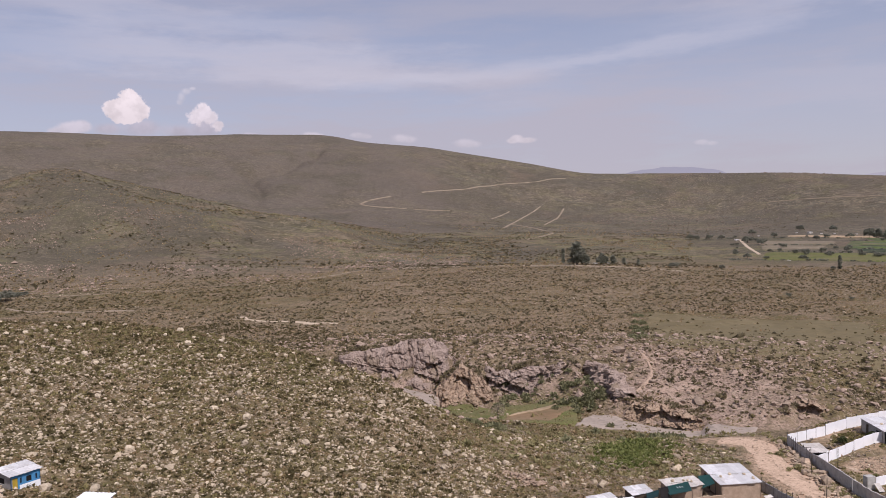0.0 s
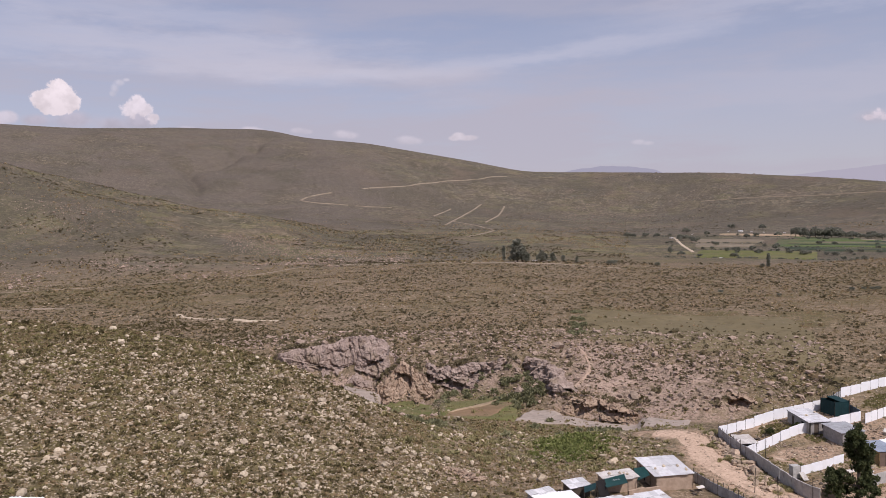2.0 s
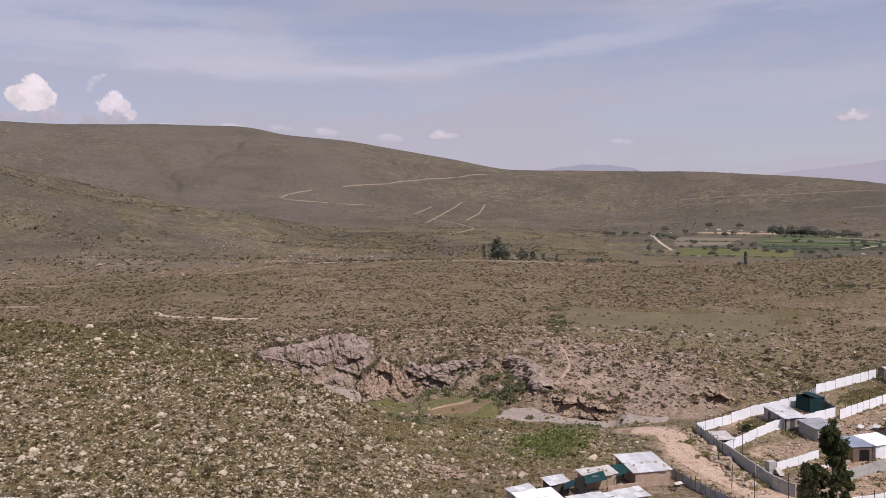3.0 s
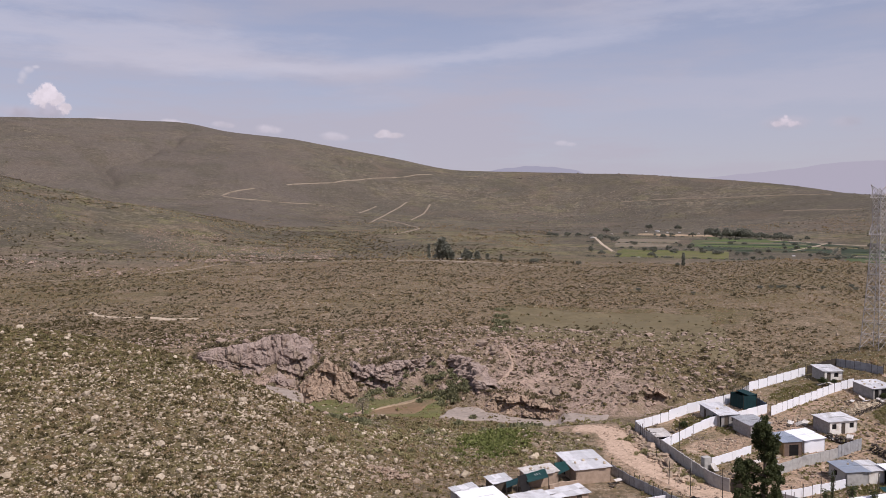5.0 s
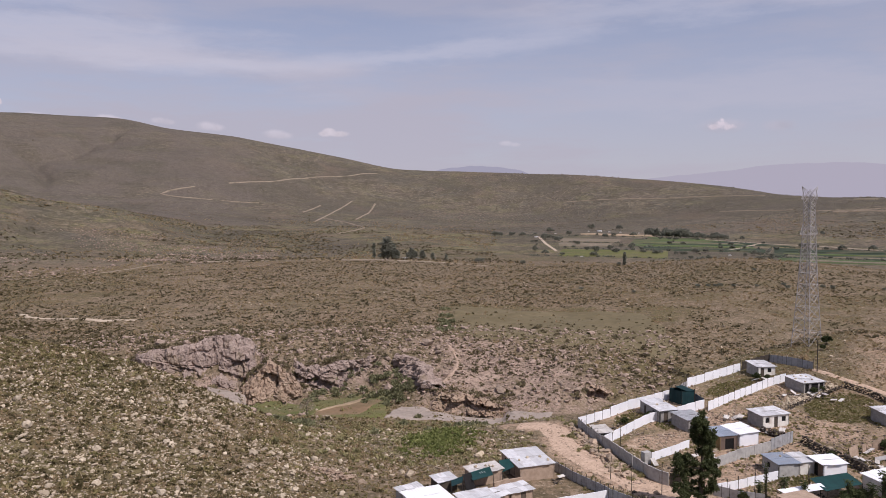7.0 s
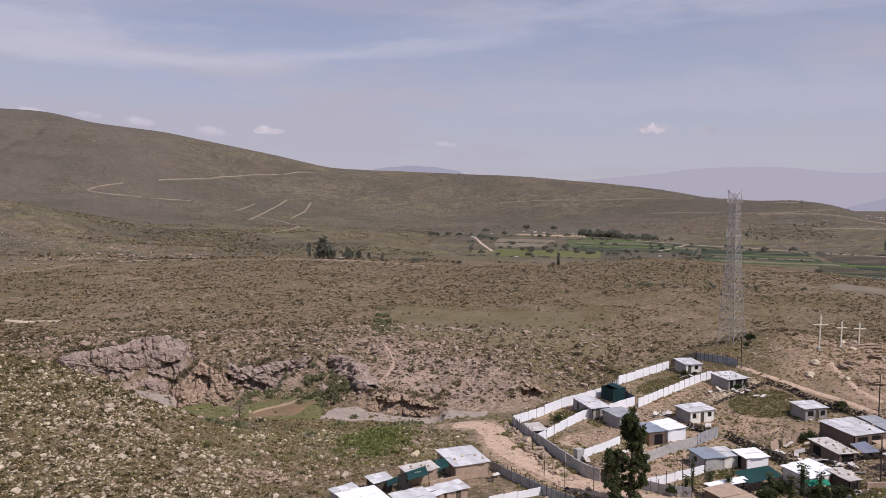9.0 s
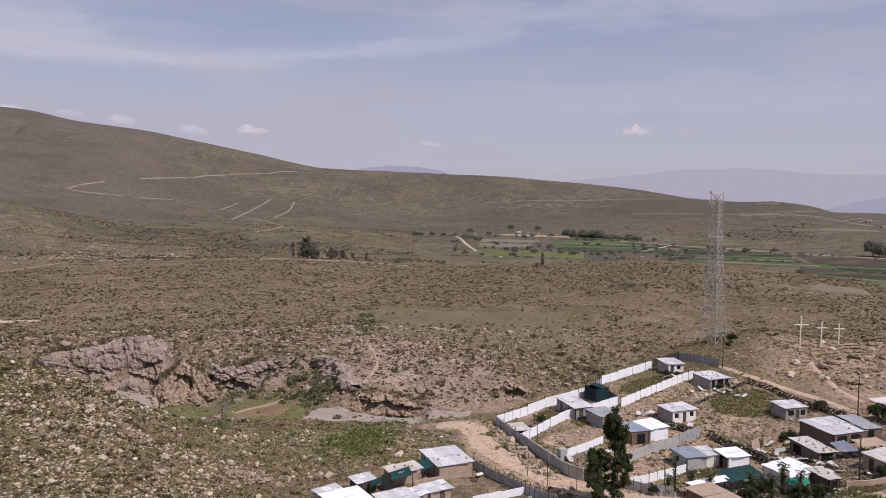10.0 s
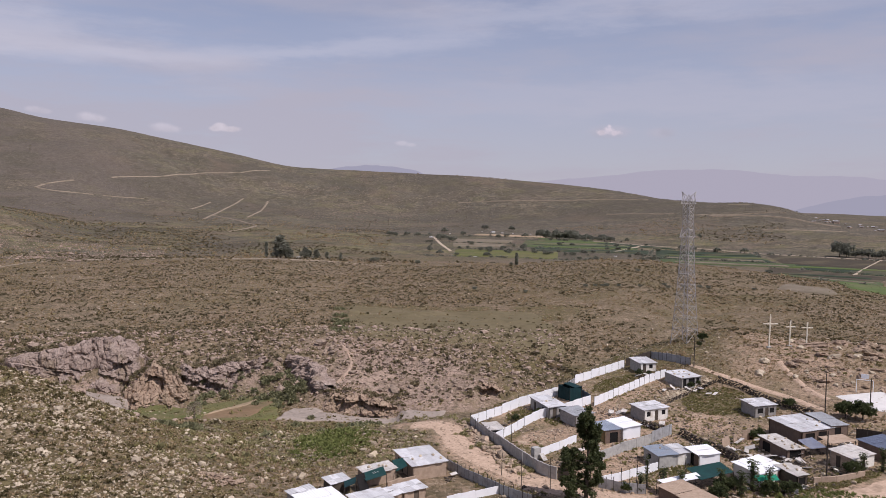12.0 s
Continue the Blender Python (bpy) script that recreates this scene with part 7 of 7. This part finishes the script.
# eroded verge of stones and weeds between the road and the lot fence
rng = np.random.RandomState(208)
t = rng.rand(420)
x = np.interp(t, [0, 0.4, 1], [58.0, 56.6, 55.6]) + rng.normal(size=420) * 0.9 - 0.8
y = np.interp(t, [0, 0.4, 1], [130, 119, 104])
stones("verge_stones", x, y, 0.2 + rng.gamma(1.5, 0.22, 420), M_OUTSTONE, rng, "stones of the eroded road verge")
t = rng.rand(130) ** 0.6
x = np.interp(t, [0, 0.4, 1], [57.6, 56.4, 55.8]) + rng.normal(size=130) * 0.4 - 0.3
y = np.interp(t, [0, 0.4, 1], [128, 119, 103])
shrubs("verge_weeds", x, y, rng.uniform(0.25, 0.8, 130), 26, L_BANK, rng, "weeds on the eroded road verge", 0.8, 0.35)
for k, (px, py, sp, n) in enumerate(((98.6, 91.4, 1.3, 22), (95.6, 94.6, 1.2, 18), (90.6, 82.4, 0.8, 12), (86.4, 81.6, 0.8, 12), (97.4, 83.4, 0.8, 10), (109.0, 92.4, 1.2, 14), (115.4, 90.6, 1.0, 10), (104.4, 132.0, 1.0, 12), (88.6, 115.6, 0.9, 10))):
    scrap_heap(px, py, sp, n, 540 + k)


# ---- far houses ----
def far_house_proto(w, d, h, wall, roof, label):
    root = empty("far_house", Matrix(), label, "house", "far houses")
    bm = bmesh.new()
    box(bm, w, d, h, pose(0, 0, -1))
    part("wall", bm, wall, root)
    bm = bmesh.new()
    box(bm, w + 0.6, d + 0.6, 0.25, pose(0, 0, h - 1, 4))
    part("roof", bm, roof, root)
    bm = bmesh.new()
    box(bm, 1.2, 0.1, 2.0, pose(w * 0.2, -d / 2 - 0.05, 0))
    part("door", bm, M_WOOD, root)
    # near-black boxes on the wall paint the dark of unlit windows
    for s in (-0.3, -0.05):
        bm = bmesh.new()
        box(bm, 1.0, 0.1, 1.0, pose(w * s, -d / 2 - 0.05, 1.0))
        part("window", bm, M_DARK, root)
    return root


def far_place(proto, b, r, s, turn):
    x, y = at(b, r)
    return copy_thing(proto, pose(x, y, H(x, y) - 0.5, 0, 0, turn) @ Matrix.Scale(s, 4))


farm_house = far_house_proto(9, 6, 4, M_PLASTER, M_ZINC, "pale farmhouse among far fields")
brick_house = far_house_proto(8, 7, 5, M_ADOBE, M_ZINC, "small pale house of the far town")
q = at(25.6, 1120)
farm_house.matrix_world = pose(*q, H(*q), 0, 0, 10) @ Matrix.Scale(0.6, 4)
q = at(49.0, 1290)
brick_house.matrix_world = pose(*q, H(*q), 0, 0, -30)
for b, r, s, a in ((24.8, 1135, 0.5, 30), (26.3, 1110, 0.55, 0), (27.1, 1105, 0.5, 15), (28.4, 1090, 0.5, -10), (22.4, 1060, 0.5, 20), (11.2, 545, 0.55, 20), (12.2, 548, 0.5, -20), (24.3, 640, 0.45, 10), (34.6, 700, 0.5, 0), (21.0, 960, 0.8, 20), (29.3, 1060, 0.8, 10), (9.6, 590, 0.5, 30)):
    far_place(farm_house, b, r, s, a)
rng = random.Random(77)
for k in range(26):
    b = rng.uniform(47.6, 55)
    far_place(brick_house, b, 1300 - (b - 50) * 14 + rng.uniform(-130, 30), rng.uniform(0.3, 0.65), rng.uniform(-50, 10))
for b in (42.6, 43.0, 43.4, 43.8):
    far_place(brick_house, b, 1470, 0.5, -40)

# ---- more farm trees and hedges ----
for k in range(70):
    b = rng.uniform(20.5, 41)
    r = rng.choice((655, 700, 745, 795, 842, 880, 935, 985, 1020)) + rng.uniform(-8, 8)
    x, y = at(b, r)
    plant(rnd, x, y, rng.uniform(0.3, 0.75), rng.uniform(0, 360), rng.uniform(0.9, 1.6))
hx, hy = [], []
for (b0, r0), (b1, r1), n in (((22.4, 845), (27.2, 850), 60), ((27.4, 795), (37.0, 795), 120), ((22.4, 745), (30.6, 742), 90), ((28, 935), (36, 880), 90), ((36.8, 690), (45.5, 690), 110), ((22, 1000), (30, 985), 110), ((38, 825), (52, 752), 140), ((45, 650), (54, 612), 70),
                              ((46, 512), (56, 470), 60), ((36.9, 700), (37.3, 830), 30), ((44.6, 690), (44.2, 785), 30), ((17.5, 1000), (21, 1010), 50), ((20.5, 640), (31, 640), 80), ((31, 640), (36, 650), 40)):
    t = np.linspace(0, 1, n) + np.random.RandomState(n).normal(size=n) * 0.01
    b, r = b0 + (b1 - b0) * t, r0 + (r1 - r0) * t
    hx.append(r * np.sin(np.radians(b)))
    hy.append(r * np.cos(np.radians(b)))
hx, hy = np.concatenate(hx), np.concatenate(hy)
hr = np.random.RandomState(310)
keep = hr.rand(len(hx)) < 0.55
shrubs("field_hedges", hx[keep], hy[keep], hr.gamma(2.0, 0.6, keep.sum()) + 0.6, 18, L_FARM, hr, "broken hedges and scrub between the fields", 0.7, 0.4)


# ---- river bank brush and grass ----
x, y, rng = scatter(8000, 3, 22, 116, 176, 111)
d = vnoise(x, y, 12, 23)
ok = (d > -0.2) & ~keep_out(x, y)
x, y = x[ok], y[ok]
shrubs("grey_brush", x, y, rng.gamma(2.0, 0.10, len(x)) + 0.22, 16, L_BRUSH, rng, "pale grey leafless brush on the river bank", 0.8, 0.3)
rng = np.random.RandomState(112)
b, r = np.radians(13.5 + 1.15 * rng.normal(size=1500)), 137 + 4.6 * rng.normal(size=1500)
x, y = r * np.sin(b), r * np.cos(b)
ok = (vnoise(x, y, 5, 29) > -0.45) & ~keep_out(x, y)
x, y = x[ok], y[ok]
shrubs("bank_grass", x, y, rng.gamma(2.0, 0.18, len(x)) + 0.4, 18, L_GREEN, rng, "lush green grass patch on the river bank", 0.7, 0.4)
x, y, rng = scatter(2200, -1, 10, 180, 202, 113)
shrubs("meadow_grass", x, y, rng.gamma(2.0, 0.12, len(x)) + 0.2, 12, L_BANK, rng, "grass of the canyon meadow", 0.6, 0.4)
x, y, rng = scatter(2400, -32, 14, 520, 1010, 210)
d = vnoise(x, y, 120, 33)
ok = d > 0.0
x, y = x[ok], y[ok]
stones("hillside_stones", x, y, 0.4 + rng.gamma(1.3, 0.4, len(x)), M_FAROUT, rng, "pale stones on the lower hillsides")
# rubble bank above the empty field, and rough stones through the yards
rng = np.random.RandomState(211)
t = rng.rand(620)
x = np.interp(t, [0, 1], [99.5, 117]) + rng.normal(size=620) * 0.5
y = np.interp(t, [0, 1], [127.0, 133.2]) + rng.normal(size=620) * 0.9
stones("rubble_bank", x, y, 0.15 + rng.gamma(1.4, 0.13, 620), M_STONES, rng, "bank of pale rubble beside an empty field")
cx, cy = [], []
for px, py, n, sp in ((66, 121, 60, 2.0), (70, 119, 50, 1.5), (97, 108, 90, 2.4), (100, 112, 80, 2.4), (95, 117, 60, 1.6), (88, 124, 80, 2.0), (94, 127, 80, 2.0), (75, 103.5, 50, 1.6), (98, 88, 120, 2.4), (94, 84.5, 90, 1.5), (104, 84, 70, 1.5), (112, 90, 70, 2.0), (56, 102, 40, 0.8)):
    cx += list(px + rng.normal(size=n) * sp)
    cy += list(py + rng.normal(size=n) * sp * 0.6)
cx, cy = np.array(cx), np.array(cy)
stones("yard_rubble", cx, cy, 0.1 + rng.gamma(1.3, 0.1, len(cx)), M_SCREE, rng, "rubble and broken stones in the yards")
for b, r, s in ((-30.2, 452, 0.8), (-29.9, 446, 1.0), (-29.6, 455, 0.7), (-30.6, 440, 0.9), (-30.9, 448, 0.8), (-29.2, 462, 0.6), (-31.4, 450, 1.0), (-28.8, 470, 0.5)):
    x, y = at(b, r)
    plant(rnd, x, y, s, 40 * s, 1.2)
for b, r, s in ((32.5, 366, 0.5), (33.2, 368, 0.45), (33.7, 368, 0.5), (34.0, 369, 0.55), (34.9, 370, 0.45), (36.4, 375, 0.4), (38.1, 386, 0.5), (38.35, 377, 0.5), (39.4, 384, 0.45), (40.5, 387, 0.55), (41.1, 387, 0.5), (44.1, 392, 0.4), (36.2, 441, 0.5), (24.3, 364, 0.5), (28.1, 346, 0.4)):
    x, y = at(b, r)
    tagged(plant(rnd, x, y, 0.62 * s, 300 * s, 1.15), "low dark bush on the open plateau", group="plateau bushes")
for px, py, s in ((110.4, 131.0, 0.4), (112.8, 131.6, 0.35), (105.6, 142.6, 0.5), (107.4, 141.6, 0.35), (101.6, 103.8, 0.5), (104.0, 104.6, 0.45), (66.4, 127.4, 0.4), (72.0, 128.6, 0.45), (90.6, 103.0, 0.4)):
    plant(bush, px, py, s, 90 * s, 1.2)
house("house", 76.8, 122.6, 6, 4.2, 4.8, 2.2, 2.4, M_BLOCK, M_ZINC_GREY, "grey block house with a weathered roof beside a wall", front=(DR(1.0), W2(2.6)))
x, y, rng = scatter(1800, 27, 50, 100, 160, 114)
d = fbm(x, y, 11, 3, 37)
ok = (d > 0.2) & (seg_dist(x, y, LANE) > 3.4) & (seg_dist(x, y, EDGE_ROAD) > 3.4)
x, y = x[ok], y[ok]
shrubs("lot_grass", x, y, rng.gamma(2.0, 0.1, len(x)) + 0.2, 16, L_TURF, rng, "olive grass growing in the lots", 0.7)

x, y, rng = scatter(5200, -33, 54, 225, 500, 212, 0.8)
d = vnoise(x, y, 30, 43)
b, r = np.degrees(np.arctan2(x, y)), np.hypot(x, y)
ok = (d > -0.2) & ~keep_out(x, y) & ~((b > 14.4) & (b < 32) & (r > 240) & (r < 304))
x, y = x[ok], y[ok]
stones("plateau_stones", x, y, 0.2 + rng.gamma(1.2, 0.16, len(x)), M_STONES, rng, "small pale stones over the plateau")
q = at(3.75, 181.5)
lone = tagged(tree("bush", "round", 18, 4.2, "lone grey-brown twiggy bush on the meadow edge", L_BRUSH, 34, 22, 0.16), group="meadow bushes")
lone.matrix_world = pose(*q, H(*q))
for px, py, sz in ((10.6, 110.4, 1.6), (11.6, 109.6, 1.3), (12.4, 107.8, 1.5), (9.6, 111.6, 1.2), (13.2, 108.8, 1.1), (11.0, 107.8, 1.0), (8.4, 112.6, 0.9)):
    ob = new("rock_outcrop", OUTCROPS[int(px) % 4])
    ob.matrix_world = pose(px, py, H(px, py) + 0.15 * sz, 10, 5, px * 40) @ Matrix.Diagonal((sz * 1.3, sz, sz * 0.9, 1))
    tagged(ob, "pinkish rock outcrop with dark hollows", "rock", "hill outcrops")
rng = np.random.RandomState(213)
x, y = 11 + rng.normal(size=240) * 2.4, 110 + rng.normal(size=240) * 2.2
stones("outcrop_scree", x, y, 0.15 + rng.gamma(1.3, 0.14, 240), M_OUTSTONE, rng, "broken stones round a hill outcrop")
sheet_wall("adobe_wall", [(33.4, 103.9), (36.0, 104.9), (38.4, 105.3)], 1.0, M_ADOBE, "low pinkish adobe wall in front of a shed", 2.0, 0.25, False, "adobe walls")

# rust and straw tufts between the stones of the near hill, on the knoll and in the lots
x, y, rng = scatter(30000, -36, 16, 88, 198, 118)
ok = (vnoise(x, y, 9, 73) > -0.5) & ~keep_out(x, y)
x, y = x[ok], y[ok]
shrubs("rust_tufts", x, y, rng.gamma(1.6, 0.10, len(x)) + 0.14, 8, L_MIX, rng, "rust and straw tufts between the stones", 0.7, 0.6)
x, y, rng = scatter(6500, 37, 57, 160, 235, 119)
ok = vnoise(x, y, 10, 75) > -0.2
x, y = x[ok], y[ok]
shrubs("knoll_tufts", x, y, rng.gamma(1.6, 0.11, len(x)) + 0.16, 9, L_MIX, rng, "dry tufts over the bare knoll", 0.7, 0.6)
rng = np.random.RandomState(120)
cx, cy = [], []
for px, py, sx, sy, ang, kind in YARDS:
    if kind == "grass":
        n = int(sx * sy * 34)
        rr, aa = np.sqrt(rng.rand(n)), rng.rand(n) * 6.283
        u, v = sx * rr * np.cos(aa), sy * rr * np.sin(aa)
        c, sn = math.cos(radians(ang)), math.sin(radians(ang))
        cx.append(px + u * c - v * sn)
        cy.append(py + u * sn + v * c)
cx, cy = np.concatenate(cx), np.concatenate(cy)
shrubs("lot_turf", cx, cy, rng.gamma(2.0, 0.06, len(cx)) + 0.12, 10, L_TURF, rng, "uneven green turf inside the lots", 0.6, 0.6)
x, y, rng = scatter(5200, 25, 51, 97, 172, 121)
ok = (fbm(x, y, 9, 3, 77) > 0.05) & (seg_dist(x, y, LANE) > 2.6) & (seg_dist(x, y, EDGE_ROAD) > 3.2)
x, y = x[ok], y[ok]
stones("lot_rubble", x, y, 0.10 + rng.gamma(1.3, 0.11, len(x)), M_OUTSTONE, rng, "broken tan stones strewn through the lots")
# weeds on the cut bank of the road
cx, cy = [], []
for px, py, n, sp in ((55.1, 109, 26, 1.1), (54.3, 117.5, 14, 0.8), (57.6, 130, 14, 0.9), (54.8, 124, 10, 0.8), (56.5, 105, 16, 1.0)):
    cx += list(px + rng.normal(size=n) * sp)
    cy += list(py + rng.normal(size=n) * sp)
shrubs("bank_bushes", np.array(cx), np.array(cy), rng.uniform(0.5, 1.2, len(cx)), 50, L_BANK, rng, "olive bushes on the cut bank of the road", 0.8, 0.3)
x, y, rng = scatter(5200, 7, 23, 120, 178, 122)
ok = (vnoise(x, y, 8, 79) + 0.4 * vnoise(x, y, 20, 80) > -0.4) & ~keep_out(x, y) & (seg_dist(x, y, LANE) > 5)
x, y = x[ok], y[ok]
shrubs("bank_cover", x, y, rng.gamma(2.0, 0.10, len(x)) + 0.2, 12, L_BANK, rng, "olive herbs and low scrub on the river bank", 0.7, 0.45)
# stony foot of the lower hill, and the greener grass along the brow of the near hill
x, y, rng = scatter(15000, -33, 2, 470, 820, 123)
ok = fbm(x, y, 60, 3, 83) + 0.3 * vnoise(x, y, 12, 84) > -0.02
x, y = x[ok], y[ok]
stones("foot_stones", x, y, 0.35 + rng.gamma(1.3, 0.36, len(x)), M_SCREE, rng, "pinkish stones along the foot of the hill", True)
x, y, rng = scatter(4500, -36, -8, 138, 180, 124)
ok = vnoise(x, y, 9, 85) + 0.4 * vnoise(x, y, 25, 86) > -0.2
x, y = x[ok], y[ok]
shrubs("brow_grass", x, y, rng.gamma(2.0, 0.09, len(x)) + 0.18, 10, L_TURF, rng, "yellow-green grass along the brow of the hill", 0.7, 0.55)
x, y, rng = scatter(260, -32, -14, 385, 440, 125)
shrubs("dark_bushes", x, y, rng.uniform(0.7, 1.6, len(x)), 30, L_TUFT, rng, "dark rounded bushes in a hollow", 0.8, 0.3)
x, y, rng = scatter(15000, -36, 7, 90, 182, 126)
b, r = np.degrees(np.arctan2(x, y)), np.hypot(x, y)
ok = (vnoise(x, y, 20, 87) + 0.5 * vnoise(x, y, 6, 88) > -0.45) & (rng.rand(len(x)) > 0.85 * sstep(142, 166, r + 0 * b) * (b < -10)) & (rng.rand(len(x)) > sstep(1, 6, b))
x, y = x[ok], y[ok]
stones("strewn_pebbles", x, y, 0.13 + rng.gamma(1.3, 0.07, len(x)), M_STONES, rng, "small pale stones strewn thickly over the hill", True)
x, y, rng = scatter(9000, -33, 30, 205, 420, 127, 0.7)
ok = (vnoise(x, y, 25, 89) > 0.0) & ~keep_out(x, y)
x, y = x[ok], y[ok]
stones("plateau_pebbles", x, y, 0.16 + rng.gamma(1.3, 0.09, len(x)), M_SCREE, rng, "small stones between the plateau scrub", True)

# scrub rooted on the crests of the rock faces, and single dark bushes over the plateau
rng = np.random.RandomState(214)
cx, cy = [], []
for key, n in (("massif", 110), ("spur", 90), ("ledge", 60), ("bank", 50)):
    q = np.array([p[:4] for p in FACES[key]])
    b = rng.uniform(q[0, 0], q[-1, 0], n)
    d, crest, foot = [np.interp(b, q[:, 0], q[:, k]) for k in (1, 2, 3)]
    r = d + 0.45 * (crest - foot) + rng.uniform(2.4, 7.0, n)
    cx.append(r * np.sin(np.radians(b)))
    cy.append(r * np.cos(np.radians(b)))
cx, cy = np.concatenate(cx), np.concatenate(cy)
shrubs("crest_scrub", cx, cy, rng.gamma(2.0, 0.22, len(cx)) + 0.5, 20, L_SCRUB, rng, "dry scrub rooted along the rock crests", 0.8, 0.4, 0.5)
x, y, rng = scatter(620, -33, 50, 215, 480, 215, 0.7)
ok = ~keep_out(x, y)
x, y = x[ok], y[ok]
shrubs("plateau_bushes", x, y, rng.gamma(2.0, 0.16, len(x)) + 0.7, 26, L_TUFT, rng, "single dark bushes dotted over the plateau", 0.8, 0.35)
# loose stones of the earth road, and rubble through the lots
rng = np.random.RandomState(216)
t = rng.rand(900)
lx, ly = np.array(LANE).T
ls = np.linspace(0, 1, len(lx))
x, y = np.interp(t, ls, lx) + rng.normal(size=900) * 2.0, np.interp(t, ls, ly) + rng.normal(size=900) * 1.2
stones("road_stones", x, y, 0.08 + rng.gamma(1.2, 0.08, 900), M_OUTSTONE, rng, "loose stones on the rutted earth road", True)
x, y, rng = scatter(5200, 25, 51, 97, 168, 217)
ok = (fbm(x, y, 6, 3, 97) > 0.1) & (seg_dist(x, y, LANE) > 2.6) & (seg_dist(x, y, EDGE_ROAD) > 3.2)
x, y = x[ok], y[ok]
stones("lot_clods", x, y, 0.10 + rng.gamma(1.3, 0.10, len(x)), M_STONEWALL, rng, "dark clods and stones in the lots", True)
# dark scrub in the hollow behind the brow of the near hill
x, y, rng = scatter(3400, -32, -9, 228, 305, 218)
ok = (vnoise(x, y, 14, 99) + 0.5 * vnoise(x, y, 40, 100) > -0.3) & (seg_dist(x, y, bd_line((-14.9, 322), (-14.4, 308), (-11.2, 296), (-7.9, 281))) > 7)
x, y = x[ok], y[ok]
shrubs("hollow_scrub", x, y, rng.gamma(1.6, 0.22, len(x)) + 0.4, 16, L_TUFT, rng, "dark grey-green scrub in a hollow", 0.7, 0.4)
# dry bushes and boulders on the bank between the sheds and the river
x, y, rng = scatter(1100, 8, 22, 112, 170, 219)
ok = ~keep_out(x, y) & (seg_dist(x, y, LANE) > 4.5)
x, y = x[ok], y[ok]
stones("bank_stones", x, y, 0.15 + rng.gamma(1.3, 0.16, len(x)), M_STONES, rng, "pale stones on the grassy river bank")
x, y, rng = scatter(70, 45.5, 55, 158, 196, 220)
for k in range(len(x)):
    sz = 0.35 + rng.gamma(1.4, 0.38)
    ob = new("rock_outcrop", OUTCROPS[k % 4])
    ob.matrix_world = pose(x[k], y[k], H(x[k], y[k]) + 0.05 * sz, rng.uniform(-15, 15), rng.uniform(-15, 15), rng.uniform(0, 360)) @ Matrix.Diagonal((sz * rng.uniform(1, 1.8), sz, sz * rng.uniform(0.6, 0.9), 1))
    tagged(ob, "tan weathered rock outcrop on the knoll", "rock", "knoll outcrops")
